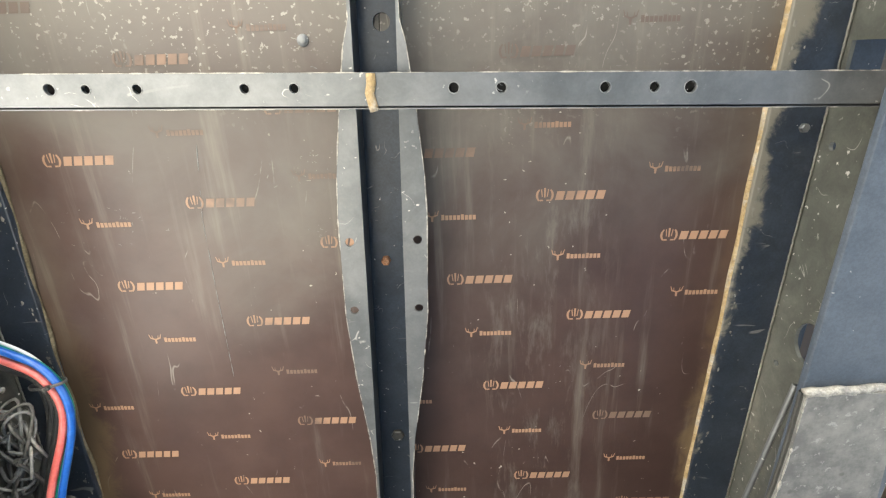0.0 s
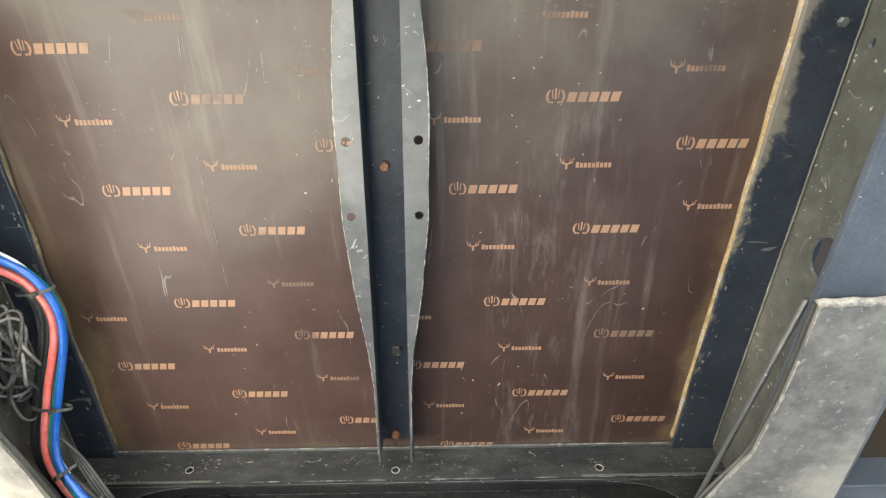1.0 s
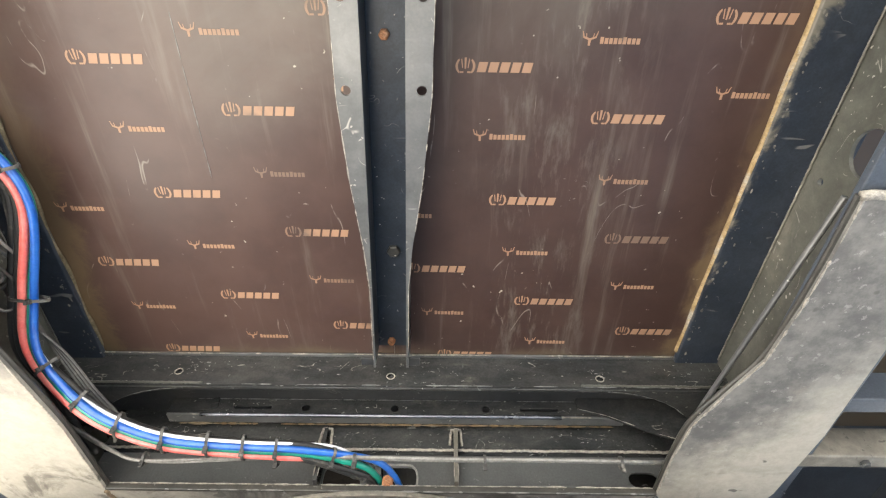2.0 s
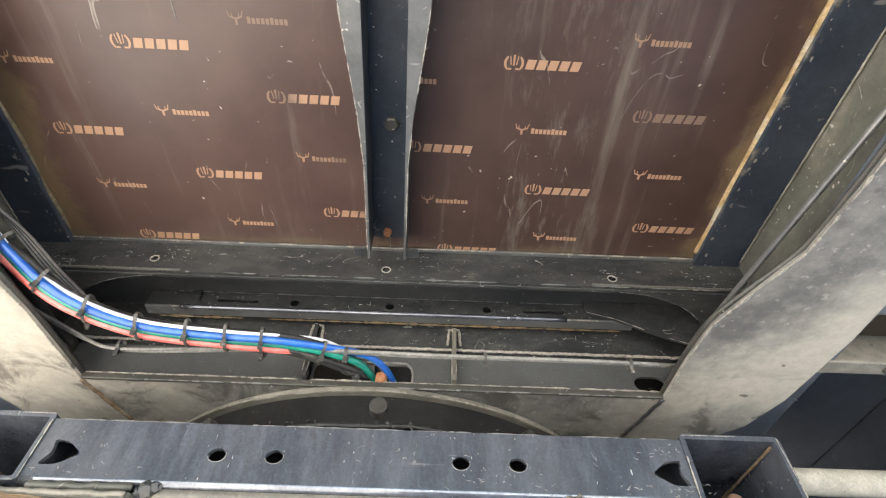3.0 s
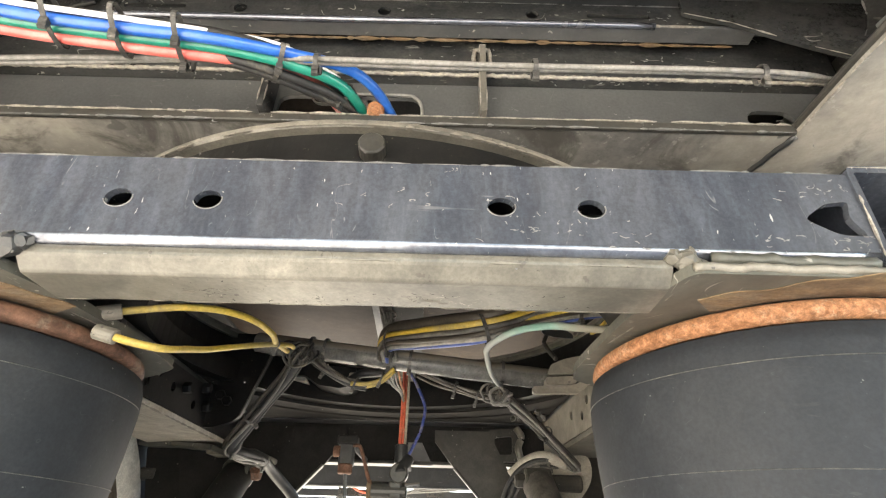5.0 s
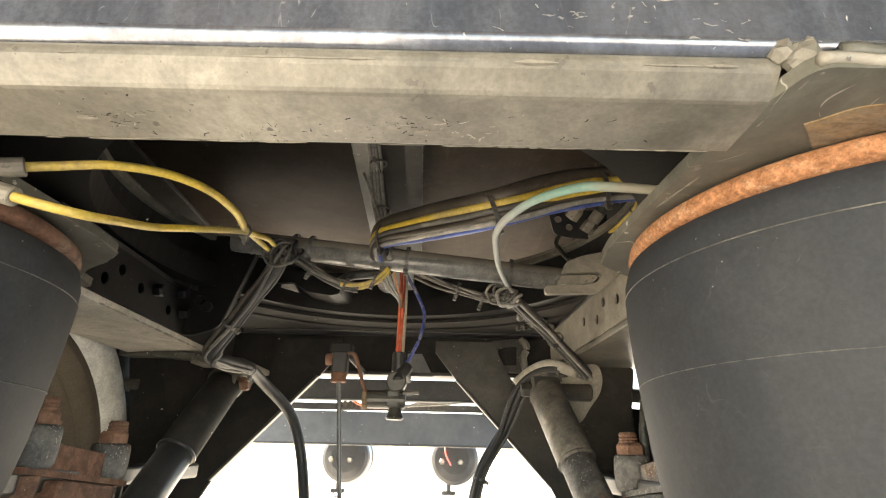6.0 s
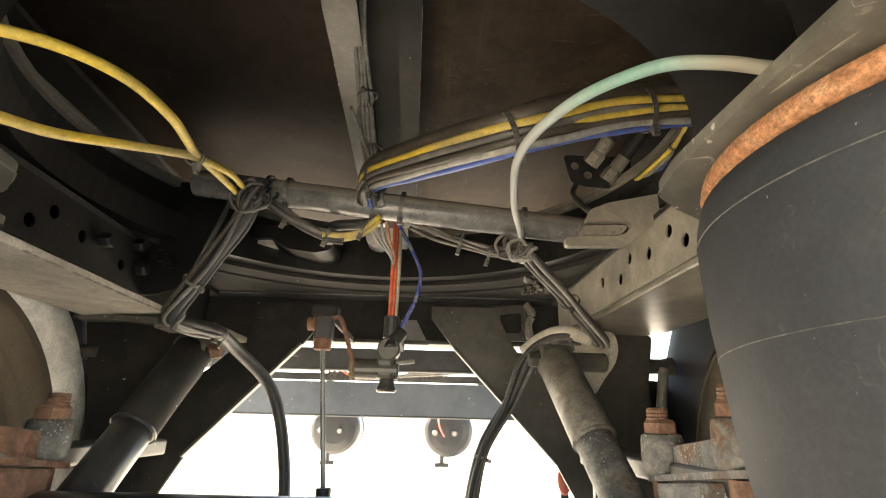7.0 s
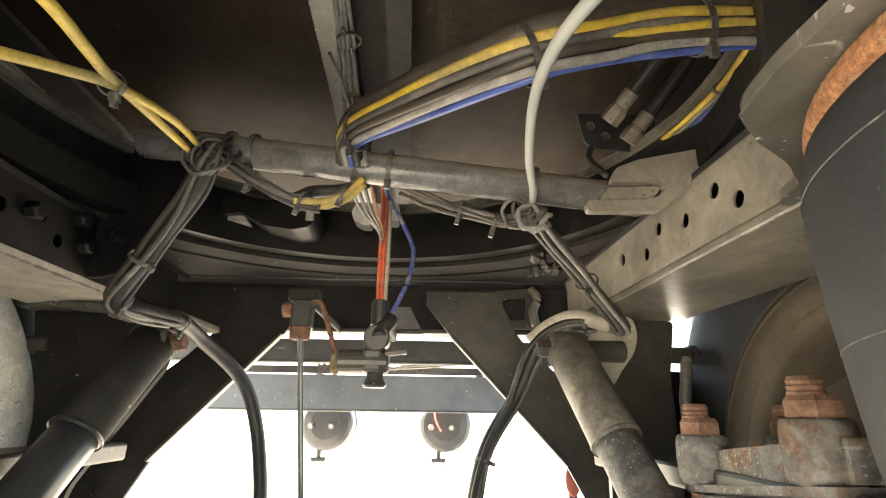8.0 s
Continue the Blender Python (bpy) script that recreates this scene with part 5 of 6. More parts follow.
        ridge = sweep(pts, 0.0005, 5, 1, closed=True)
        ridge.transform(at)
        part("seam_ridge", ridge, TIE, bellows)
    part("piston", lathe([(0.125, 0.50), (0.118, 0.47), (0.122, 0.36), (0.132, 0.33), (0.0, 0.33)], at, 40), BLACK, spring)

# ---- running gear ----
AY, AZ = 1.70, 0.455
axle = thing("axle", "dusty black tubular trailer axle", "axle")
part("tube", rod((-0.95 + skew(AY), AY, AZ), (0.95 + skew(AY), AY, AZ), 0.066, 28), BLACK, axle, "", True)
for s in (-1, 1):
    X = lambda x, y: s * x + skew(y)
    arm = thing("trailing_arm", "heavy black steel trailing arm under the air spring", "suspension arm", "trailing arms")
    part("bar", beam((X(0.47, 1.20), 1.20, 0.315), (X(0.47, 1.5), 1.50, 0.555), 0.09, 0.035, 0.005), BLACK, arm)
    part("spring_leaf", beam((X(0.47, 1.48), 1.48, 0.558), (X(0.47, 2.1), 2.10, 0.555), 0.09, 0.03, 0.005), SOOT, arm)
    clamp = thing("axle_clamp", "rusty U-bolt clamp with large nuts on the axle", "U-bolt clamp", "axle clamps")
    tilt = Matrix.Shear("XY", 4, (0, 0))
    tilt[2][1], tilt[2][3] = -0.115, 0.115 * 1.553
    for z0, z1, x0, x1 in ((0.566, 0.574, 0.410, 0.60), (0.5755, 0.610, 0.427, 0.585)):
        part("clamp_bar", plate(rounded([(X(x0, 1.6), 1.520), (X(x1, 1.6), 1.520), (X(x1, 1.6), 1.768), (X(x0, 1.6), 1.768)][::s], 0.014, 3), "xy", z0, z1 - z0), FLAKED if s > 0 else OLD_RUST, clamp).data.transform(tilt)
    part("seat_block", box((min(X(0.40, 1.6), X(0.58, 1.6)), 1.585, 0.500), (max(X(0.40, 1.6), X(0.58, 1.6)), 1.71, 0.5640), 0.006), FLAKED if s > 0 else OLD_RUST, clamp).data.transform(tilt)
    for x, y in ((0.432, 1.553), (0.432, 1.738), (0.545, 1.553), (0.545, 1.738)):
        d = -0.115 * (y - 1.553)
        at = Matrix.Translation((X(x, y), y, d))
        boss = part("washer_boss", lathe([(0.0, 0.574), (0.0262, 0.575), (0.0290, 0.581), (0.0298, 0.600), (0.0292, 0.618), (0.0278, 0.626), (0.0240, 0.629), (0.0, 0.629)], at, 24), FLAKED, clamp, "flaking grey paint", True)
        part("nut", hexbolt((X(x, y), y, 0.628 + d), (X(x, y), y, 0.648 + d), 0.0238), NUT_RUST, boss, "rusty hexagon nut")
        part("bolt_end", lathe([(0.0150, 0.646), (0.0155, 0.650), (0.0138, 0.652), (0.0152, 0.655), (0.0136, 0.657), (0.0148, 0.660), (0.0128, 0.664), (0.0, 0.665)],
                               Matrix.Translation((-0.003 * s, 0, 0)) @ at, 16), NUT_RUST, boss, "rusty threaded end")
        part("bolt_shank", lathe([(0.0135, 0.44), (0.0135, 0.535), (0.0185, 0.537), (0.0185, 0.5655)], at, 14), NUT_RUST, clamp)
    shock = thing("shock_absorber", "dusty black telescopic shock absorber", "shock absorber", "shock absorbers")
    top, low = Vector((X(0.347, 1.965), 1.965, 0.735)), Vector((X(0.400, 1.74), 1.74, 0.455))
    mid = top.lerp(low, 0.50)
    # Darker left damper materials stand in for the shade on that side.
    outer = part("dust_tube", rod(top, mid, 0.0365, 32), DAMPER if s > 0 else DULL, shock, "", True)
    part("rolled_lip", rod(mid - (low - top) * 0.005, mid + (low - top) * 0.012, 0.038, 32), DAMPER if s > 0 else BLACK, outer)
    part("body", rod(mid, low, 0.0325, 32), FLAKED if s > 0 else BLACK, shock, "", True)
    part("lower_eye", rod((low.x - 0.035, low.y, low.z), (low.x + 0.035, low.y, low.z), 0.032, 22), GREEN_GREY, shock)
    eye = part("upper_eye", rod((top.x - 0.03, top.y, top.z), (top.x + 0.03, top.y, top.z), 0.030, 22), GREEN_GREY, shock)
    part("upper_bolt", hexbolt((top.x - s * 0.03, top.y, top.z), (top.x - s * 0.052, top.y, top.z), 0.016), SOOT if s > 0 else OLD_RUST, eye, "bolt head")
    hanger = thing("hanger_bracket", "black steel suspension hanger bracket below the side rail", "bracket", "hanger brackets")
    if s > 0:
        part("cheek", plate(rounded([(0.335, 0.797), (0.448, 0.802), (0.456, 0.768), (0.446, 0.735), (0.420, 0.704), (0.400, 0.673), (0.372, 0.662), (0.350, 0.72)], 0.014, 3), "xz", 2.012, 0.030), CREAM, hanger, "dusty rounded cheek")
        part("boss", rod((0.335, 1.995, 0.735), (0.420, 1.995, 0.735), 0.019, 18), SOOT, hanger)
    else:
        part("cheek", plate(rounded([(-0.565, 0.797), (-0.548, 0.735), (-0.528, 0.665), (-0.522, 0.60), (-0.46, 0.62), (-0.41, 0.695), (-0.405, 0.752), (-0.45, 0.797)], 0.02, 3), "xz", 2.030, 0.026), DULL, hanger, "cast ear round the damper")
        part("top_lip", joined([beam(p, q, 0.05, 0.013, 0.004) for p, q in (((-0.665, 2.04, 0.806), (-0.56, 2.0, 0.800)), ((-0.56, 2.0, 0.800), (-0.455, 1.98, 0.790)), ((-0.455, 1.98, 0.790), (-0.345, 1.98, 0.750)))]), GREEN_GREY, hanger, "dusty curved lip")
    if s > 0:
        out = [(0.425, 0.803), (0.548, 0.803), (0.530, 0.70), (0.520, 0.652), (0.524, 0.559), (0.53, 0.42), (0.40, 0.42), (0.405, 0.69)]
    else:
        out = [(-0.664, 0.803), (-0.629, 0.673), (-0.607, 0.55), (-0.60, 0.42), (-0.55, 0.42), (-0.53, 0.50), (-0.455, 0.62), (-0.405, 0.70), (-0.400, 0.754), (-0.45, 0.803)]
    # Shade on the left hanger is put in by a darker material.
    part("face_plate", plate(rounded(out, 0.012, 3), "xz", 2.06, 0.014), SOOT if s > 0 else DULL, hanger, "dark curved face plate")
    e = 0.538 if s > 0 else -0.628
    part("side_wall", box((min(e, e - s * 0.012), 2.074, 0.42), (max(e, e - s * 0.012), 2.20, 0.803), 0.002), BLACK, hanger)
    lo, hi = (0.505, 0.690) if s > 0 else (-0.70, -0.57)
    part("rear_plate", plate(rounded([(lo, 0.42), (hi, 0.42), (hi, 0.715), (lo, 0.725)], 0.02, 3), "xz", 2.20, 0.01), DULL, hanger)
    part("pivot_bolt", rod((e - s * 0.004, 2.07, 0.739), (e + s * 0.048, 2.07, 0.739), 0.016, 16), SOOT, hanger)
    part("bolt_head", hexbolt((e + s * 0.036, 2.07, 0.739), (e + s * 0.052, 2.07, 0.739), 0.021), SOOT, hanger)
    if s > 0:
        part("drop_pipe", sweep([(e + s * 0.026, 2.06, 0.735), (e + s * 0.020, 2.06, 0.69), (e + s * 0.014, 2.06, 0.65), (e + s * 0.012, 2.06, 0.54)], 0.011, 10, 5), PIPE, hanger, "", True)
    part("stay", box((min(X(0.34 if s > 0 else 0.31, 2.1), X(0.43, 2.1)), 1.965, 0.776), (max(X(0.34 if s > 0 else 0.31, 2.1), X(0.43, 2.1)), 2.15, 0.790), 0.005), CREAM if s > 0 else SAND, hanger)
    wheel = thing("wheel", "dusty black truck wheel with brown brake drum", "wheel", "wheels")
    spin = Matrix.Translation((X(0.625 if s > 0 else 0.64, AY), AY, 0.48)) @ pose(0, 0, 0, 0, 90 * s, 0)
    q = 0.350 if s > 0 else 0.365
    tyre = part("tyre", lathe([(q, 0.0), (0.46, -0.006), (0.50, 0.0), (0.535, 0.018), (0.550, 0.045), (0.555, 0.075), (0.555, 0.33), (0.54, 0.37), (0.44, 0.40), (0.3, 0.36)], spin, 72),
         TYRE, wheel, "", True)
    if s < 0:
        # Sunlight on the left tyre is put in as a near-white band.
        part("bleached_band", lathe([(q - 0.004, 0.002), (q + 0.004, -0.008), (0.42, -0.011), (0.438, -0.010), (0.446, -0.004), (0.447, 0.004)], spin, 72), PALE, tyre, "sidewall band painted pale as if sunlit", True)
    part("sidewall", lathe([(0.29, 0.05), (0.31, 0.008), (0.34, -0.006), (q - 0.02, -0.004), (q + 0.002, 0.001)], spin, 72), BROWN_DUST, tyre, "brown dust-coated sidewall", True)
    rim = part("rim", lathe([(0.295, 0.03), (0.305, 0.015), (0.300, 0.01), (0.285, 0.03), (0.270, 0.16), (0.25, 0.2), (0.1, 0.22), (0.0, 0.22)], spin, 64), BROWN_DUST, wheel, "", True)
    part("brake_drum", lathe([(0.0, -0.02), (0.15, -0.02), (0.20, 0.0), (0.21, 0.02), (0.21, 0.18)], spin, 48), BROWN_DUST, wheel, "brown dust-coated drum", True)
    strut = thing("diagonal_strut", "black triangular steel strut plate with pale lower edge", "strut plate", "diagonal struts")
    f = lambda x, z: (0.07 + 0.932 * (s * x - 0.136), 0.622 + 0.932 * (z - 0.622))
    # The left strut gets a blacker copy in place of shade.
    part("plate", plate([f(*p) for p in ((0.135, 0.905), (0.30, 0.905), (0.352, 0.80), (0.405, 0.745), (0.57, 0.61), (0.66, 0.40), (0.517, 0.40), (0.449, 0.522), (0.195, 0.797), (0.135, 0.872))], "xz", 2.203, 0.010), SOOT if s > 0 else DULL, strut)
    part("edge_flange", beam((f(0.195, 0)[0], 2.197, f(0, 0.797)[1]), (f(0.449, 0)[0], 2.197, f(0, 0.524)[1]), 0.022, 0.007, 0.002, (s, 0, 1)), SOOT, strut, "worn edge flange")

front = thing("front_cross_beam", "black steel cross beam under the turntable front", "beam")
part("web", box((-0.62, 2.245, 0.80), (0.52, 2.257, 0.915)), DULL, front)
part("flange", box((-0.62, 2.19, 0.9045), (0.52, 2.26, 0.918)), BLACK, front)
part("lower_flange", box((-0.62, 2.235, 0.797), (0.52, 2.30, 0.806)), SOOT, front, "sunlit lower flange")
part("white_tab", plate([(-0.008, 0.856), (0.032, 0.856), (0.064, 0.795), (-0.006, 0.795)], "xz", 2.236, 0.006), GREY, front)

part("slotted_bracket", plate(rounded([(0.222, 0.808), (0.222, 0.892), (0.318, 0.902), (0.318, 0.808)], 0.008, 3), "xz", 2.218, 0.012, [rounded([(0.240, 0.872), (0.292, 0.878), (0.291, 0.828), (0.241, 0.826)], 0.008, 3)]),
     SOOT, front, "dusty bracket with a square opening")
part("curved_rib", sweep([(0.302, 2.206, 0.898), (0.316, 2.200, 0.875), (0.306, 2.200, 0.845), (0.312, 2.204, 0.812)], 0.010, 10, 5, wobble=0.001, seed=6), SAND, front, "pale curved rib", True)
for y, z0, z1, m, lab in ((3.05, 0.806, 0.890, BLACK, "black steel cross bar of the front frame"), (3.40, 0.633, 0.781, SLATE, "broad slate blue front cross beam")):
    fb = thing("far_cross_beam", lab, "beam")
    part("web", box((-1.0 + skew(y), y, z0), (0.9 + skew(y), y + 0.05, z1), 0.004), m, fb)
    # A paler strip puts in the sunlit lower edge.
    part("lower_edge", box((-1.0 + skew(y), y - 0.004, z0 - 0.006), (0.9 + skew(y), y + 0.03, z0), 0.002), GREY, fb)
clip_bar = thing("hose_bracket_bar", "perforated bracket bar carrying thin air pipes", "bracket bar")
part("bar", box((-0.80, 3.30, 0.779), (0.55, 3.31, 0.810), 0.002), BLACK, clip_bar)
for x in (-0.345, 0.068):
    part("perforated_plate", plate(rounded([(x - 0.04, 0.786), (x + 0.04, 0.786), (x + 0.04, 0.832), (x - 0.04, 0.832)], 0.005, 2), "xz", 3.294, 0.005, [circle(x + a, z, 0.006, 10) for a in (-0.025, 0.0, 0.025) for z in (0.797, 0.820)]), SOOT, clip_bar)
part("orange_pipe", sweep([(-0.33, 3.27, 0.828), (-0.28, 3.26, 0.80), (-0.22, 3.26, 0.792), (-0.14, 3.27, 0.80), (-0.10, 3.28, 0.81)], 0.006, 6), ORANGE_HOSE, clip_bar)
for x in (-0.38, 0.30):
    part("post", box((x - 0.015, 3.309, 0.775), (x + 0.015, 3.41, 0.795), 0.002), BLACK, clip_bar)
for k in range(4):
    part("pipe", sweep([(-0.12 + 0.02 * k, 3.2, 0.79), (0.02, 3.22, 0.80 + 0.008 * k), (0.12, 3.2, 0.806 + 0.006 * k), (0.3, 3.25, 0.83)], 0.005, 6), GREY_CABLE, clip_bar)
for x in (-0.392, 0.168):
    tank = thing("air_tank", "black cylindrical compressed air tank with drain valve", "air tank", "air tanks")
    at = Matrix.Translation((x, 3.62, 0.572)) @ pose(0, 0, 0, -90, 0, 0) @ Matrix.Diagonal((1.17, 1.17, 1, 1))
    shell = part("shell", lathe([(0, -0.008), (0.06, -0.006), (0.088, 0.002), (0.100, 0.012), (0.105, 0.03), (0.105, 0.6), (0.09, 0.64), (0, 0.65)], at, 72), TANK, tank)
    for dx in (-0.065, 0.028):
        nut = part("fitting", hexbolt((x + dx, 3.618, 0.562), (x + dx, 3.600, 0.562), 0.016), GREY, shell)
        part("plug", rod((x + dx, 3.600, 0.562), (x + dx, 3.592, 0.562), 0.009, 12), WELD, nut)
    drain = part("drain_valve", rod((x - 0.03, 3.66, 0.470), (x - 0.03, 3.66, 0.420), 0.012, 12), BLACK, tank)
    part("valve_foot", box((x - 0.065, 3.645, 0.405), (x + 0.005, 3.68, 0.424), 0.004), BLACK, drain)
    part("valve_ring", sweep([(x - 0.03 + 0.022 * math.cos(a), 3.66, 0.402 + 0.016 * math.sin(a)) for a in np.linspace(0, 2 * math.pi, 13)[:-1]], 0.0035, 6, 1, closed=True), GREY, drain)
    part("strap", rod((x, 3.75, 0.572), (x, 3.78, 0.572), 0.127, 40), GREY, tank)
    part("hanger_arm", box((x - 0.03, 3.43, 0.628), (x + 0.03, 3.80, 0.655), 0.003), BLACK, tank)

# ---- front of the dolly ----
base = thing("ring_base", "black steel base plate carrying the turntable ring", "base plate")
arc = [(CX + 0.455 * math.cos(a), CY + 0.455 * math.sin(a)) for a in np.linspace(radians(20), radians(160), 24)]
part("plate", plate([(0.56, 1.795), (0.54, 2.30), (-0.64, 2.30), (-0.62, 1.795), *arc[::-1]], "xy", 0.908, 0.009), DULL, base)
part("step", lathe([(0.515, 0.917), (0.56, 0.915), (0.565, 0.909), (0.515, 0.905)], Matrix.Translation((CX, CY, 0)), 96), DULL, base)
splash = thing("corner_plate", "black steel corner plate with a pale rounded edge", "plate")
part("sheet", plate(rounded([(-0.66, 0.925), (-0.545, 0.940), (-0.450, 1.034), (-0.318, 1.032), (-0.316, 0.990), (-0.366, 0.833), (-0.43, 0.812), (-0.60, 0.86)], 0.022), "xz", 1.85, 0.012), GREASE_SHADE, splash)
part("worn_edge", sweep([(-0.319, 1.849, 1.008), (-0.319, 1.849, 0.985), (-0.365, 1.849, 0.840)], 0.0022, 6, 4), SOOT, splash)
for x, z in ((-0.478, 0.918), (-0.455, 0.902), (-0.440, 0.925), (-0.415, 0.885), (-0.398, 0.872)):
    part("bolt", hexbolt((x, 1.849, z), (x, 1.836, z), 0.011), GREASE_SHADE, splash)
for y, z in ((1.708, 0.865), (1.797, 0.887), (1.819, 0.853), (1.888, 0.868)):
    b = thing("rail_bolt", "black hexagon bolt head on the side rail", "bolt", "side rail bolts")
    x = -0.405 + skew(y)
    part("head", hexbolt((x, y, z), (x + 0.016, y, z), 0.012), GREASE_SHADE, b)

for s in (-1, 1):
    guard = thing("mudguard", "dark slate mudguard arching over the wheel", "mudguard", "mudguards")
    x0, x1 = s * 0.70 + skew(AY), s * 1.18 + skew(AY)
    bm = bmesh.new()
    rows = []
    for k in range(25):
        a = radians(8 + 164 * k / 24)
        rows.append([bm.verts.new((x, AY + r * math.cos(a), 0.48 + r * math.sin(a))) for x, r in ((x0, 0.585), (x0, 0.61), (x1, 0.61), (x1, 0.585))])
    for p, q in zip(rows, rows[1:]):
        for k in range(4):
            bm.faces.new((p[k], p[(k + 1) % 4], q[(k + 1) % 4], q[k]))
    bm.faces.new(rows[0])
    bm.faces.new(rows[-1][::-1])
    part("shell", bm, DARK_SLATE, guard, "", True)
    rave = thing("side_rave", "dark slate steel side panel along the trailer edge", "side panel", "side panels")
    a, b = s * 1.20 + skew(1.4), s * 1.232 + skew(1.4)
    part("panel", box((min(a, b), REAR, 1.0), (max(a, b), 3.35, 1.2395), 0.004), DARK_SLATE, rave)
    for y, z in ((0.90, 1.085), (1.035, 1.075)):
        out = thing("outrigger", "dark slate outrigger bar beside the frame rail" if y < 1 else "pale dusty outrigger bar beside the frame rail", "outrigger bar", "outriggers")
        a, b = s * 0.70 + skew(y), s * 1.22 + skew(y)
        part("bar", box((min(a, b), y - 0.016, z - 0.03), (max(a, b), y + 0.016, z + 0.03), 0.003), SLATE if y < 1 else DUSTY, out)
        part("bolt", hexbolt((s * 0.84 + skew(y), y, z - 0.03), (s * 0.84 + skew(y), y, z - 0.038), 0.008), BLACK, out)
    stay = thing("mudguard_stay", "pale grey round tube carrying the mudguard", "tube", "mudguard stays")
    part("tube", rod((s * 0.632 + skew(1.2), 1.2, 0.93), (s * 1.15 + skew(1.2), 1.2, 0.93), 0.022, 18), CREAM, stay, "", True)

# ---- cross tube with its hoses and cables ----
tube = thing("cross_tube", "dusty grey steel cross tube between the side rails", "tube")
T0, T1 = (-0.30, 1.69, 0.957), (0.345, 1.69, 0.891)
part("pipe", rod(T0, T1, 0.021, 28), PIPE, tube, "", True)
lug = part("forked_lug", plate(rounded([(0.286, 0.893), (0.294, 0.912), (0.322, 0.924), (0.447, 0.952), (0.47, 0.955), (0.47, 0.93), (0.448, 0.943), (0.395, 0.90), (0.343, 0.858), (0.256, 0.855), (0.256, 0.869),
                                        (0.330, 0.872), (0.346, 0.878), (0.354, 0.890), (0.346, 0.896)], 0.006, 3), "xz", 1.642, 0.012), DUSTY, tube, "dusty forked end lug")
part("tongue", plate(rounded([(0.284, 0.889), (0.344, 0.8925), (0.349, 0.889), (0.342, 0.880), (0.326, 0.8755), (0.284, 0.8745)], 0.004, 3), "xz", 1.648, 0.03), DUSTY, tube)

loop = thing("hose_bundle", "bundle of coloured and black air hoses with cable ties", "air hoses")
scrapes([((0.16, 1.0597, 0.850), 0.03, 14), ((0.24, 1.0597, 0.845), 0.02, 8), ((0.43, 1.0597, 0.900), 0.02, 16), ((0.45, 1.0597, 0.846), 0.012, 18), ((0.36, 1.0597, 0.838), 0.05, 16),
         ((0.02, 1.0597, 0.885), 0.03, 9), ((-0.02, 1.0597, 0.905), 0.12, 8), ((-0.38, 1.0597, 0.84), 0.05, 10)], beam_face, 36)
# A pale arc on each hole's lower rim puts in its glint.
for x in (-0.2145, -0.133, 0.133, 0.2145):
    part("hole_rim", sweep([(x + 0.0129 * math.cos(a), 1.0598, 0.874 + 0.0104 * math.sin(a)) for a in np.linspace(-2.9, 0.3, 14)], 0.0006, 6, 1, wobble=0.0002, seed=int(x * 1000)), SCUFF, beam_face)
PATH_A = [(-0.78, 0.40, 1.13), (-0.68, 0.445, 1.165), (-0.605, 0.484, 1.172), (-0.548, 0.527, 1.172), (-0.535, 0.61, 1.168), (-0.575, 0.745, 1.145), (-0.582, 0.84, 1.105),
          (-0.53, 0.905, 1.072), (-0.47, 0.955, 1.052), (-0.381, 0.993, 1.043), (-0.252, 1.022, 1.050), (-0.16, 1.040, 1.057), (-0.10, 1.070, 1.062), (-0.055, 1.115, 1.068), (-0.035, 1.19, 1.078)]
# The thin white hose is added as the glint along the blue one.
for mat, u, v, r, k in ((GLINT_HOSE, 0.0168, 0.002, 0.0030, 1), (BLUE_HOSE, 0.0085, -0.002, 0.0062, 2), (GREEN_HOSE, -0.003, 0.0, 0.0062, 3), (RED_HOSE, -0.0150, -0.001, 0.0066, 4),
                        (BLACK_CABLE, -0.0275, 0.004, 0.0062, 5), (BLACK_CABLE, -0.038, 0.008, 0.0068, 6), (BLACK_CABLE, 0.004, 0.012, 0.0065, 7)):
    tuck = {1: (-0.019, 0.0125), 2: (0.0045, 0.0), 3: (0.007, 0.010), 4: (0.0135, 0.0), 5: (0.013, 0.004), 6: (0.012, 0.004), 7: (-0.040, 0.004)}[k]
    ease = [1] * 8 + [0.5] + [0] * 6 if k == 1 else [1, 1, 1, 1, 1, 0.7, 0.35] + [0] * 8
    pts = PATH_A if k < 5 or k == 7 else PATH_A[:7] + [(-0.56, 0.93, 1.10), (-0.57, 1.02, 1.11), (-0.575, 1.145, 1.12)]
    pts = [(x + tuck[0] * e, y, z + tuck[1] * e) for (x, y, z), e in zip(pts, ease)]
    if k == 3:
        pts = pts[:-3] + [(-0.09, 1.063, 1.060), (-0.038, 1.094, 1.063), (-0.012, 1.16, 1.066)]
    if k == 4:
        pts = pts[:-3] + [(-0.115, 1.060, 1.068), (-0.065, 1.088, 1.076), (-0.04, 1.15, 1.084)]
    if k == 2:
        pts = pts[:-3] + [(-0.09, 1.062, 1.066), (-0.025, 1.092, 1.070), (0.005, 1.15, 1.070), (0.01, 1.22, 1.07)]
    if k == 1:
        pts = pts[:-4] + [(-0.165, 1.050, 1.068), (-0.11, 1.075, 1.080), (-0.06, 1.12, 1.086)]
    part("hose", sweep(pts, r, 12, 7, (u, v), 0.0006, seed=k), mat, loop, "", True)
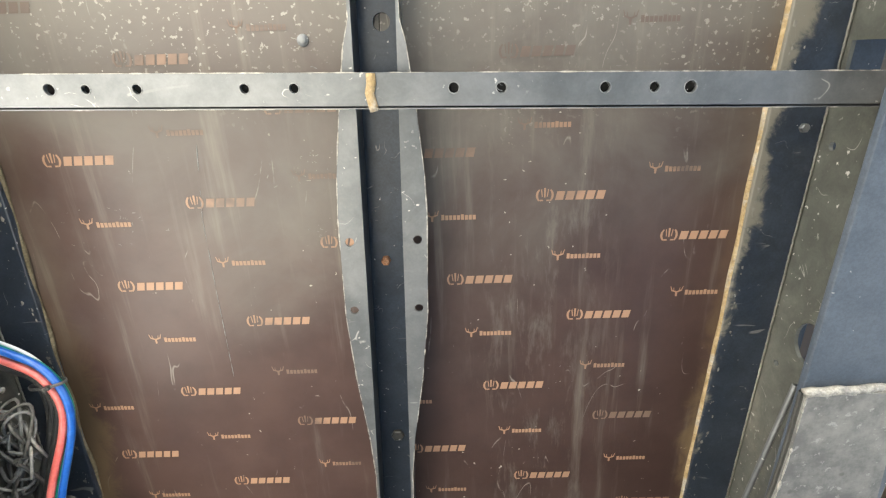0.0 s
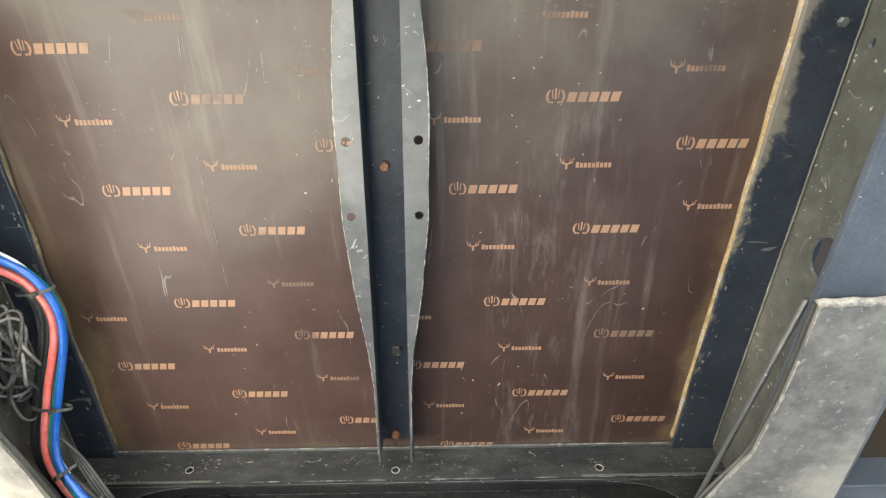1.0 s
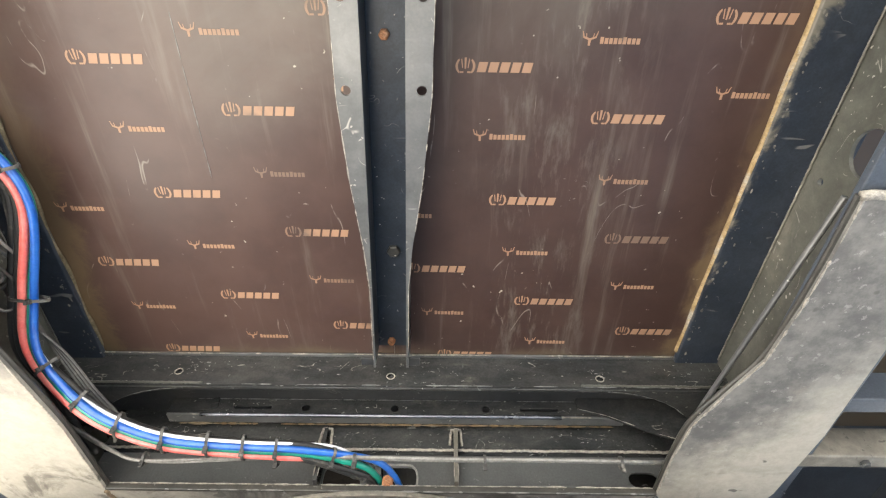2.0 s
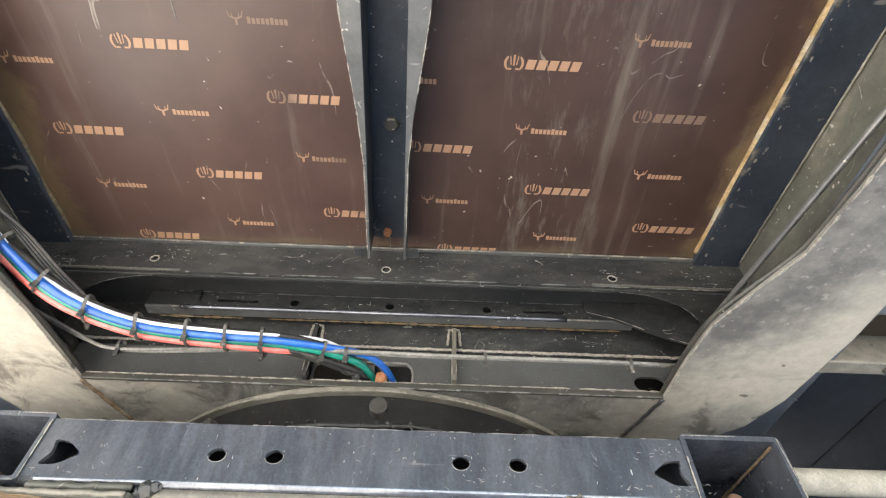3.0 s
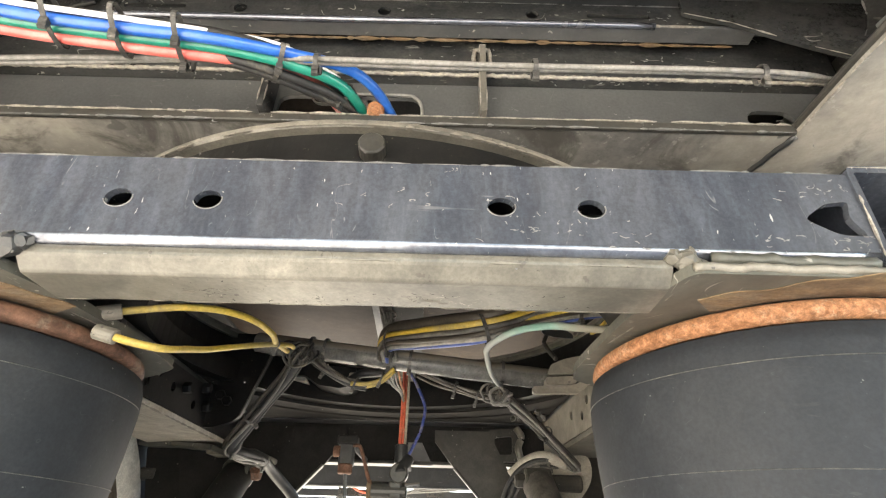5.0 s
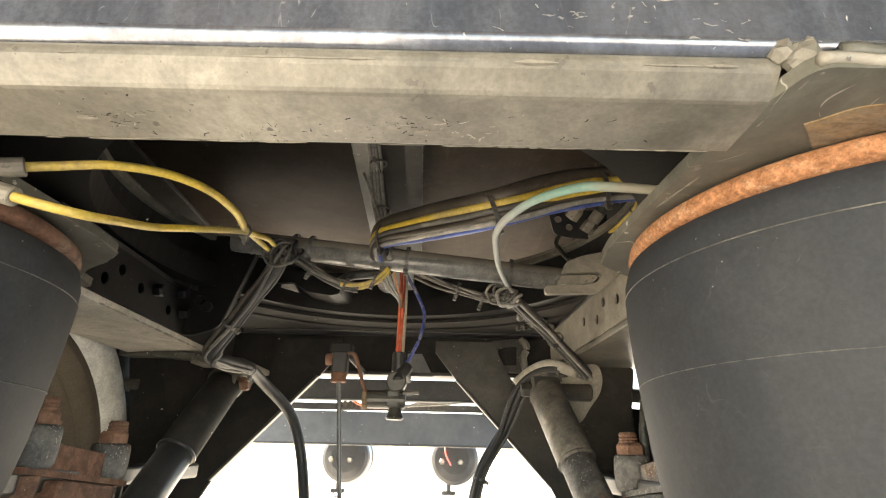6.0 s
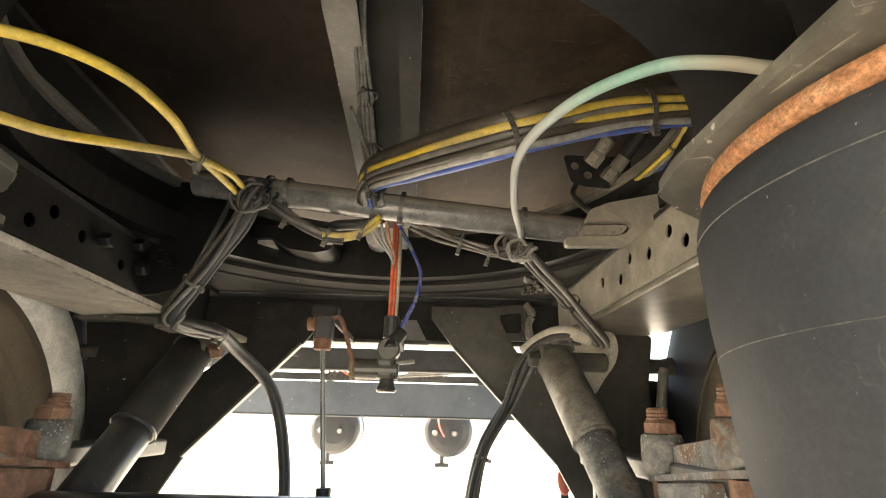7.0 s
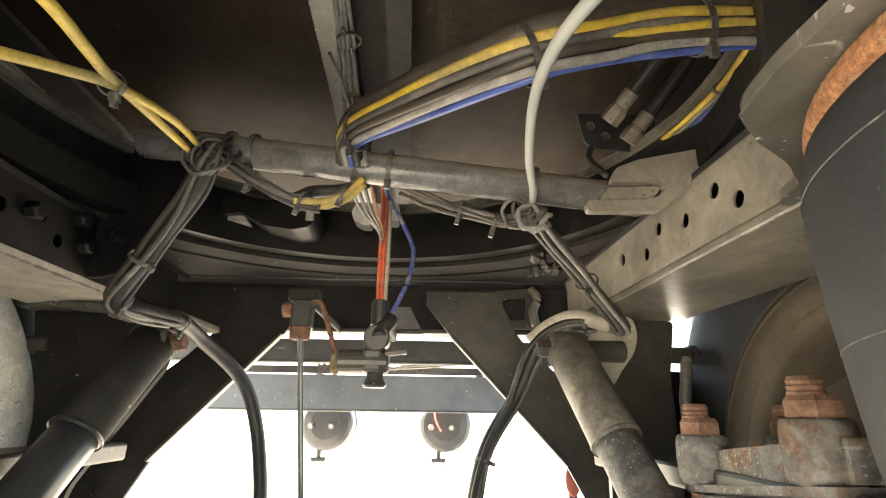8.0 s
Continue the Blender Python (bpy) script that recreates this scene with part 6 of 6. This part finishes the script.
for k, d in enumerate((0.0, 0.011)):
    part("sheath", sweep([(-0.20, 1.045 + d * 0.4, 1.058), (-0.14, 1.060 + d * 0.6, 1.056), (-0.085, 1.084 + d, 1.055), (-0.04, 1.118 + d, 1.058), (-0.018, 1.19, 1.062)], 0.0052, 10, 6, (0, 0), 0.0006, seed=40 + k), BLACK_CABLE, loop, "black sheath", True)
for i, t in ((3, 0.2), (5, 0.15), (6, 0.4), (7, 0.3), (8, 0.2), (9, 0.0), (9, 0.55), (10, 0.0), (10, 0.6), (11, 0.9), (13, 0.0)):
    a, b = Vector(PATH_A[i]), Vector(PATH_A[i + 1])
    tie_band(a.lerp(b, t) + Vector((0, 0, 0.002)), b - a, 0.031 if i < 11 else 0.026, 0.014, loop)

loom = thing("wire_loom", "thin grey twin cables tied along the bulkhead", "cables")
PATH_B = [(-0.60, 1.02, 1.10), (-0.52, 1.058, 1.073), (-0.447, 1.06, 1.050), (-0.31, 1.06, 1.054), (-0.10, 1.06, 1.060), (0.157, 1.06, 1.058), (0.436, 1.06, 1.056), (0.52, 1.08, 1.072)]
for k, (u, v) in enumerate(((0.003, 0.0), (-0.0025, 0.0015))):
    part("cable", sweep(PATH_B, 0.0032, 8, 8, (u, v), 0.001, seed=20 + k), GREY_CABLE, loom, "", True)
for x in (-0.44, -0.20, -0.06, 0.175, 0.42):
    tie_band((x, 1.06, 1.0555), (1, 0, 0), 0.010, 0.010, loom)

coil = thing("cable_coil", "loose coil of grey cable hanging beside the frame rail", "cable coil")
rnd = random.Random(4)
for k in range(15):
    c = Vector((-0.628 + rnd.uniform(-0.022, 0.022), 0.665 + rnd.uniform(-0.04, 0.04), 1.150 + rnd.uniform(-0.012, 0.014)))
    w, h, lean = rnd.uniform(0.014, 0.034), rnd.uniform(0.035, 0.078), rnd.uniform(-0.5, 0.3)
    part("turn", sweep([c + Vector((w * math.cos(a) + lean * h * math.sin(a), h * math.sin(a), 0.015 * math.sin(2 * a + k))) for a in np.linspace(0, 2 * math.pi, 25)[:-1]], 0.0027, 8, 1, wobble=0.001, closed=True, seed=k), (GREY_CABLE, ASH_CABLE, GREY_CABLE)[k % 3], coil, "", True)
tie_band((-0.612, 0.66, 1.150), (0, 1, 0.1), 0.03, 0.018, coil)
for k in range(4):
    part("tail", sweep([(-0.64, 0.74 + 0.01 * k, 1.17), (-0.598, 0.80, 1.15 - 0.004 * k), (-0.566 + 0.005 * k, 0.865, 1.125), (-0.53 + 0.007 * k, 0.925, 1.10), (-0.49 + 0.006 * k, 0.985, 1.08), (-0.50, 1.04, 1.075)], 0.0028, 6, 6, seed=k), ASH_CABLE, coil)

yellow = thing("yellow_air_hose", "pair of dusty yellow air hoses from the air spring", "air hose")
Y1 = [(-0.292, 1.195, 0.814), (-0.255, 1.215, 0.829), (-0.215, 1.225, 0.837), (-0.180, 1.25, 0.844), (-0.155, 1.285, 0.846), (-0.148, 1.335, 0.848), (-0.160, 1.39, 0.857), (-0.177, 1.44, 0.872), (-0.196, 1.55, 0.897), (-0.222, 1.655, 0.928)]
Y2 = [(-0.285, 1.195, 0.795), (-0.245, 1.20, 0.785), (-0.223, 1.225, 0.787), (-0.222, 1.27, 0.802), (-0.220, 1.315, 0.817), (-0.206, 1.365, 0.838), (-0.190, 1.41, 0.857), (-0.180, 1.45, 0.872), (-0.188, 1.55, 0.905), (-0.212, 1.655, 0.936)]
for p in (Y1, Y2):
    pipe = part("hose", sweep(p, 0.0042, 10, 8), YELLOW_HOSE, yellow, "", True)
    part("sleeve", rod(p[0], Vector(p[0]).lerp(Vector(p[1]), 0.55), 0.0085, 14), DUSTY, pipe, "dusty push-fit connector")
tie_band((-0.183, 1.45, 0.874), (-0.1, 1, 0.25), 0.009, 0.009, yellow)

teal = thing("teal_air_hose", "dusty teal and grey air hose looping from the air spring", "air hose")
T = [(0.305, 1.213, 0.815), (0.27, 1.218, 0.820), (0.235, 1.216, 0.821), (0.205, 1.23, 0.828), (0.174, 1.275, 0.838), (0.153, 1.325, 0.842), (0.147, 1.38, 0.850), (0.153, 1.45, 0.863), (0.166, 1.53, 0.861), (0.186, 1.61, 0.864), (0.201, 1.69, 0.882)]
pipe = part("hose", sweep(T, 0.0044, 10, 8), TEAL_HOSE, teal, "", True)
part("sleeve", rod(T[0], Vector(T[0]).lerp(Vector(T[1]), 0.45), 0.0080, 14), SAND, pipe, "dusty push-fit connector")

main = thing("cable_harness", "thick bundle of black, yellow, grey and blue cables", "cable harness")
PATH_C = [(-0.030, 1.675, 0.925), (-0.022, 1.645, 0.953), (0.05, 1.545, 0.928), (0.147, 1.437, 0.903), (0.23, 1.44, 0.930), (0.30, 1.45, 0.950), (0.38, 1.462, 0.965), (0.46, 1.49, 0.985), (0.56, 1.52, 1.0)]
for mat, u, v, r, first in ((BROWN_SHEATH, 0.003, 0.0190, 0.0125, 0), (YELLOW_HOSE, 0.0100, 0.0048, 0.0064, 0), (ASH_CABLE, 0.0120, -0.0040, 0.0044, 0), (YELLOW_HOSE, 0.0120, -0.0082, 0.0042, 3), (BROWN_SHEATH, 0.0085, -0.0115, 0.0046, 0),
                            (GREY_CABLE, 0.0030, -0.0175, 0.0042, 0), (BLUE_CABLE, -0.0035, -0.0200, 0.0034, 0), (ASH_CABLE, -0.0065, -0.0120, 0.0056, 0), (BROWN_SHEATH, -0.008, -0.001, 0.008, 0)):
    part("cable", sweep(PATH_C[first:], r, 10, 7, (u, v), 0.0008, seed=int(r * 1e5)), mat, main, "", True)
for i, t in ((1, 0.1), (3, 0.0), (5, 0.0), (6, 0.0)):
    a, b = Vector(PATH_C[i]), Vector(PATH_C[i + 1])
    tie_band(a.lerp(b, t), b - a, 0.019, 0.026, main, width=0.006)

branch = thing("cable_branch", "smaller bundle of yellow, blue and grey cables", "cables")
PATH_D = [(0.37, 1.455, 0.950), (0.41, 1.58, 0.985), (0.425, 1.72, 1.012), (0.43, 1.80, 1.03), (0.44, 1.95, 1.06)]
for mat, u, r in ((YELLOW_HOSE, -0.012, 0.004), (GREY_CABLE, -0.005, 0.0045), (BLUE_CABLE, 0.004, 0.006), (ASH_CABLE, 0.016, 0.0085)):
    part("cable", sweep(PATH_D, r, 8, 6, (u, 0)), mat, branch, "", True)
tie_band(PATH_D[1], (0.1, 1, 0.25), 0.018, 0.008, branch)

riser = thing("rising_cables", "bunch of thin grey cables rising to the floor channel", "cables")
for k in range(7):
    dx, dy = 0.0055 * (k % 4) - 0.012, 0.007 * (k // 4)
    part("cable", sweep([(-0.010 + dx * 0.6, 1.668 + dy, 0.918), (-0.026 + dx, 1.685 + dy, 0.99), (-0.040 + dx * 1.3, 1.70 + dy, 1.06), (-0.048 + dx * 1.2, 1.69 + dy, 1.13), (-0.050 + dx, 1.60 + dy, 1.185),
                         (-0.035 + dx, 1.45, 1.205), (-0.02 + dx, 1.2, 1.21)], 0.0034, 8, 6, (0, 0), 0.0012, seed=50 + k), GREY_CABLE, riser, "", True)
part("stray_cable", sweep([(-0.075, 1.70, 1.11), (-0.055, 1.69, 1.06), (-0.025, 1.685, 0.98), (-0.015, 1.675, 0.945)], 0.003, 8, 6), GREY_CABLE, riser, "", True)
tie_band((-0.034, 1.70, 1.03), (-0.15, 0.2, 1), 0.016, 0.014, riser)
tie_band((-0.048, 1.695, 1.13), (-0.1, 0, 1), 0.016, 0.014, riser)

band = thing("hose_strap", "black cable ties binding cables to the cross tube", "cable tie", "tube straps")
for x in (-0.185, -0.155, -0.022, 0.02, 0.205):
    z = 0.972 - 0.102 * (x + 0.42)
    tie_band((x, 1.69, z), (1, 0, -0.1), 0.0222, 0.0222, band, width=0.006)

def tangle(points, count, parent, mats, seed, spread=0.009, r=0.0024):
    """Loose thin wires that run together, crossing and bowing apart between their ties."""
    rnd = random.Random(seed)
    for k in range(count):
        ang, turn = rnd.uniform(0, 6.28), rnd.uniform(-2.5, 2.5)
        run = []
        for i, p in enumerate(points):
            w = spread * rnd.uniform(0.35, 1.0)
            run.append(Vector(p) + Vector((rnd.uniform(-0.002, 0.002), w * math.cos(ang + turn * i / len(points)), w * math.sin(ang + turn * i / len(points)))))
        part("wire", sweep(run, r * rnd.uniform(0.8, 1.35), 7, 6, wobble=0.001, seed=seed + k), mats[k % len(mats)], parent, "", True)


def knot(centre, r, parent, mat, seed):
    """One crooked turn of cable round a bundle."""
    rnd = random.Random(seed)
    turned = pose(*centre, rnd.uniform(-40, 40), rnd.uniform(-35, 35), rnd.uniform(-30, 30))
    pts = [turned @ Vector((r * math.cos(a) * rnd.uniform(0.85, 1.1), 0.006 * math.sin(2 * a), r * 1.1 * math.sin(a) * rnd.uniform(0.85, 1.1))) for a in np.linspace(0, 2 * math.pi, 13)[:-1]]
    part("knot", sweep(pts, 0.0027 * rnd.uniform(0.85, 1.2), 8, 3, closed=True, seed=seed), mat, parent, "", True)


sag = thing("sagging_harness", "sagging bunch of thin dark grey wires tied below the tube", "cable harness", "sagging harnesses")
tangle([(-0.205, 1.665, 0.940), (-0.180, 1.670, 0.921), (-0.150, 1.675, 0.902), (-0.118, 1.680, 0.885), (-0.088, 1.686, 0.874), (-0.066, 1.69, 0.872)], 11, sag, (ASH_CABLE, BLACK_CABLE, ASH_CABLE, BROWN_SHEATH), 60)
for k in range(3):
    d = Vector((0, 0.008 * (k - 1), -0.003 * (k % 2)))
    part("yellow_wire", sweep([Vector(p) + d for p in ((-0.095, 1.685, 0.874), (-0.062, 1.69, 0.876), (-0.035, 1.69, 0.886), (-0.012, 1.685, 0.906))], 0.0042, 8, 6), YELLOW_HOSE, sag, "", True)
part("loop", sweep([(-0.105, 1.70, 0.885), (-0.085, 1.72, 0.905), (-0.045, 1.725, 0.910), (-0.012, 1.70, 0.912)], 0.0085, 10, 6, wobble=0.001, seed=3), BLACK_CABLE, sag, "black sheath", True)
for x, z in ((-0.150, 0.902), (-0.086, 0.875), (-0.035, 0.887)):
    tie_band((x, 1.682, z), (1, 0.1, -0.4), 0.013, 0.011, sag, width=0.004)
sag2 = thing("sagging_harness", "sagging bunch of thin dusty wires tied below the tube", "cable harness", "sagging harnesses")
tangle([(0.030, 1.705, 0.908), (0.070, 1.71, 0.893), (0.110, 1.708, 0.877), (0.145, 1.70, 0.863), (0.172, 1.69, 0.856), (0.200, 1.675, 0.860)], 12, sag2, (ASH_CABLE, BROWN_SHEATH, GREY_CABLE, BROWN_SHEATH), 80)
for x, z, w in ((0.112, 0.876, 0.013), (0.155, 0.860, 0.012)):
    tie_band((x, 1.70, z), (1, -0.1, -0.3), w, 0.012, sag2, width=0.0035)
for k, (c, r) in enumerate((((0.192, 1.665, 0.862), 0.019), ((0.204, 1.668, 0.853), 0.016), ((0.178, 1.67, 0.861), 0.017), ((0.198, 1.66, 0.850), 0.021))):
    knot(c, r, sag2, (ASH_CABLE, GREY_CABLE)[k % 2], 200 + k)
for k, (c, r) in enumerate((((-0.205, 1.665, 0.928), 0.021), ((-0.192, 1.66, 0.935), 0.019), ((-0.215, 1.668, 0.92), 0.018), ((-0.18, 1.665, 0.925), 0.016), ((-0.20, 1.672, 0.938), 0.015), ((-0.222, 1.66, 0.936), 0.014), ((-0.196, 1.655, 0.918), 0.022))):
    knot(c, r, sag, (ASH_CABLE, BLACK_CABLE)[k % 2], 220 + k)

for pts, name_seed, ties in (([(-0.20, 1.665, 0.935), (-0.235, 1.70, 0.885), (-0.29, 1.735, 0.825), (-0.338, 1.762, 0.768), (-0.330, 1.80, 0.757), (-0.31, 1.87, 0.757), (-0.300, 1.95, 0.742),
                               (-0.258, 2.035, 0.682), (-0.226, 2.06, 0.60), (-0.207, 2.055, 0.51), (-0.205, 2.05, 0.42), (-0.215, 2.04, 0.30)], 90, ((2, 0.2), (3, 0.3), (5, 0.2))),
                              ([(0.195, 1.675, 0.868), (0.245, 1.75, 0.850), (0.31, 1.83, 0.818), (0.390, 1.912, 0.764), (0.355, 1.94, 0.778), (0.30, 1.965, 0.772), (0.262, 1.99, 0.735), (0.226, 2.018, 0.655),
                                (0.178, 2.02, 0.57), (0.152, 2.01, 0.48), (0.138, 2.0, 0.39), (0.132, 1.99, 0.28)], 95, ((2, 0.0), (4, 0.3), (5, 0.8), (8, 0.2)))):
    drop = thing("hanging_cable", "black sheathed cables hanging in a curve to the axle", "cables", "hanging cables")
    turn = 6 if name_seed == 90 else 7
    upper = ((0.005, 0.0, 0.0105, BLACK_CABLE), (-0.008, 0.004, 0.0045, BROWN_SHEATH), (-0.006, -0.010, 0.0034, ASH_CABLE), (0.013, -0.007, 0.0030, BLACK_CABLE)) if name_seed == 90 else (
        (0.006, 0.002, 0.0050, ASH_CABLE), (-0.006, 0.004, 0.0050, GREY_CABLE), (0.0, -0.007, 0.0042, ASH_CABLE), (0.010, -0.008, 0.0036, GREY_CABLE), (-0.011, -0.004, 0.0034, ASH_CABLE))
    lower = ((0.0, 0.0, 0.0120, BLACK_CABLE), (-0.011, 0.005, 0.0048, BLACK_CABLE)) if name_seed == 90 else ((0.004, 0.0, 0.0120, BLACK_CABLE), (-0.010, 0.003, 0.0060, BLACK_CABLE), (0.004, -0.012, 0.0036, ASH_CABLE))
    for k, (u, v, r, m) in enumerate(upper):
        part("cable", sweep(pts[:turn], r, 10, 7, (u, v), 0.0016, seed=name_seed + k), m, drop, "", True)
    for k, (u, v, r, m) in enumerate(lower):
        part("cable", sweep(pts[turn - 3:], r, 12, 7, (u, v), 0.0014, seed=name_seed + 10 + k), m, drop, "", True)
    if name_seed == 95:
        part("wrapped_sleeve", sweep([(0.255, 1.995, 0.752), (0.285, 1.975, 0.776), (0.325, 1.950, 0.786), (0.375, 1.925, 0.770)], 0.0125, 12, 6, wobble=0.0015, seed=4), CREAM, drop, "pale dusty wrapped sleeve", True)
    for i, t in ties:
        a, b = Vector(pts[i]), Vector(pts[i + 1])
        tie_band(a.lerp(b, t), b - a, 0.0165, 0.0145, drop)

feed = thing("valve_hoses", "red, grey and navy air hoses dropping to the valve", "air hose")
for k, x in enumerate((-0.0065, -0.0005)):
    part("red_hose", sweep([(x + 0.003, 1.712, 0.935), (x + 0.003, 1.77, 0.963), (x + 0.002, 1.83, 0.972), (x + 0.002, 1.862, 0.935), (x + 0.001, 1.872, 0.87), (x, 1.878, 0.785)], 0.0031, 10, 7), ORANGE_HOSE, feed, "", True)
part("grey_hose", sweep([(0.007, 1.714, 0.935), (0.007, 1.775, 0.963), (0.007, 1.835, 0.972), (0.007, 1.866, 0.935), (0.0065, 1.877, 0.87), (0.0045, 1.882, 0.785)], 0.0034, 10, 7), TAN_HOSE, feed, "", True)
part("navy_hose", sweep([(-0.002, 1.714, 0.935), (-0.001, 1.78, 0.965), (0.005, 1.85, 0.958), (0.025, 1.872, 0.928), (0.044, 1.874, 0.887), (0.047, 1.875, 0.864), (0.040, 1.876, 0.827), (0.026, 1.878, 0.795), (0.016, 1.880, 0.775)], 0.0036, 10, 7), NAVY_HOSE, feed, "", True)
for k in range(4):
    part("thin_wire", sweep([(-0.030 + 0.006 * k, 1.70, 0.925), (-0.034 + 0.009 * k, 1.74, 0.915), (-0.026 + 0.007 * k, 1.79, 0.905), (-0.010 + 0.003 * k, 1.84, 0.900), (-0.002, 1.862, 0.885)], 0.0026, 6, 6), (GREY_CABLE, ASH_CABLE, BROWN_SHEATH, RUST)[k], feed)

valve = thing("levelling_valve", "dark ride-height valve with elbow fittings and end cap", "valve")
part("bracket", box((-0.010, 1.905, 0.778), (0.004, 2.246, 0.798), 0.003), DULL, valve)
part("upper_fitting", rod((-0.002, 1.885, 0.795), (-0.002, 1.885, 0.755), 0.014, 14), BLACK, valve)
part("elbow", sweep([(0.016, 1.885, 0.768), (0.010, 1.88, 0.758), (0.0, 1.875, 0.745), (0.0, 1.87, 0.735)], 0.013, 12, 4), BLACK_CABLE, valve, "", True)
part("round_face", rod((-0.004, 1.90, 0.735), (-0.004, 1.865, 0.735), 0.020, 20), SOOT, valve)
part("body", rod((-0.065, 1.895, 0.702), (0.014, 1.895, 0.702), 0.018, 18), SOOT, valve)
part("block", box((-0.026, 1.878, 0.685), (0.006, 1.912, 0.722), 0.006), SOOT, valve)
part("end_cap", lathe([(0, 0), (0.016, 0), (0.0185, 0.004), (0.014, 0.014), (0.011, 0.03), (0, 0.03)], pose(-0.006, 1.893, 0.663), 20), SOOT, valve)
part("lever_pin", rod((0.01, 1.875, 0.712), (0.042, 1.875, 0.715), 0.0035, 10), PIPE, valve)
part("side_flange", rod((-0.072, 1.895, 0.702), (-0.062, 1.895, 0.702), 0.021, 16), STAIN, valve)

link = thing("valve_linkage", "rusty linkage block with a thin vertical rod", "linkage")
part("block", box((-0.140, 1.88, 0.748), (-0.108, 1.91, 0.805), 0.004), BLACK, link)
part("hanger", box((-0.127, 1.900, 0.796), (-0.121, 2.246, 0.810), 0.002), DULL, link)
part("cap", box((-0.146, 1.876, 0.792), (-0.100, 1.914, 0.812), 0.004), DULL, link)
part("collar", rod((-0.123, 1.885, 0.752), (-0.123, 1.885, 0.732), 0.016, 14), OLD_RUST, link, "rusty collar")
part("pivot", rod((-0.152, 1.885, 0.778), (-0.137, 1.885, 0.778), 0.012, 12), OLD_RUST, link)
part("rod", rod((-0.122, 1.885, 0.735), (-0.098, 1.885, 0.50), 0.0042, 10), GREY, link)
part("rod_foot", rod((-0.098, 1.885, 0.51), (-0.097, 1.885, 0.46), 0.013, 14), BLACK, link)
part("copper_pipe", sweep([(-0.108, 1.88, 0.790), (-0.094, 1.875, 0.788), (-0.085, 1.875, 0.77), (-0.070, 1.88, 0.725), (-0.062, 1.885, 0.708)], 0.004, 8, 6), OLD_RUST, link, "rust-brown pipe", True)

tee = thing("fitting_plate", "black bracket plate with two grey pipe fittings", "pipe fittings")
part("plate", plate(rounded([(0.305, 1.09), (0.315, 1.035), (0.34, 1.027), (0.43, 1.022), (0.43, 1.09)], 0.008), "xz", 1.80, 0.004, [circle(0.325, 1.068, 0.0075, 12), circle(0.348, 1.05, 0.0075, 12)]), BLACK, tee)
for a, b in (((0.345, 1.775, 1.060), (0.372, 1.74, 1.092)), ((0.378, 1.79, 1.035), (0.404, 1.765, 1.070))):
    a, b = Vector(a), Vector(b)
    d = (b - a).normalized()
    part("nut", hexbolt(a, a.lerp(b, 0.5), 0.0155), DUSTY, tee)
    part("collar", rod(a.lerp(b, 0.5), b, 0.0125, 14), DUSTY, tee)
    part("pipe", rod(b, b + d * 0.10, 0.012, 14), BLACK_CABLE, tee)
part("bent_foot", sweep([(0.325, 1.802, 1.03), (0.318, 1.80, 1.012), (0.325, 1.79, 0.99), (0.335, 1.77, 0.965)], 0.005, 10, 5), SOOT, tee, "", True)
drip = thing("tank_hose", "thin red hose curling to the air tank", "air hose")
part("hose", sweep([(0.12, 3.43, 0.66), (0.115, 3.52, 0.625), (0.125, 3.575, 0.585), (0.147, 3.587, 0.546)], 0.004, 8, 6), RED_HOSE, drip, "", True)

rnd = random.Random(12)
bm = bmesh.new()
for _ in range(26):
    x, y, r = rnd.uniform(0.26, 0.36), rnd.uniform(1.95, 2.1), rnd.uniform(0.004, 0.011)
    m = pose(x, y, 0.905 - 0.4 * r, rnd.uniform(0, 90), rnd.uniform(0, 90), 0)
    for v in bmesh.ops.create_icosphere(bm, subdivisions=1, radius=r, matrix=m)["verts"]:
        v.co += Vector([rnd.uniform(-0.3, 0.3) * r for _ in range(3)])
tagged(part("mud_clump", bm, SOOT, base, "dried mud lumps"), kind="stuff")

oval = thing("marker_reflector", "dull red oval reflector on a thin black stem", "reflector")
part("lens", lathe([(0.0, 0.0), (0.016, 0.002), (0.018, 0.006), (0.016, 0.010), (0.0, 0.011)], Matrix.Translation((0.424, 2.40, 0.480)) @ pose(0, 0, 0, 90, 0, 0) @ Matrix.Diagonal((1, 2.0, 1, 1)), 24), RED_LENS, oval, "", True)
part("stem", box((0.415, 2.401, 0.30), (0.437, 2.412, 0.532), 0.003), BLACK, oval)
part("arm", box((0.412, 2.208, 0.520), (0.437, 2.402, 0.532), 0.002), BLACK, oval)
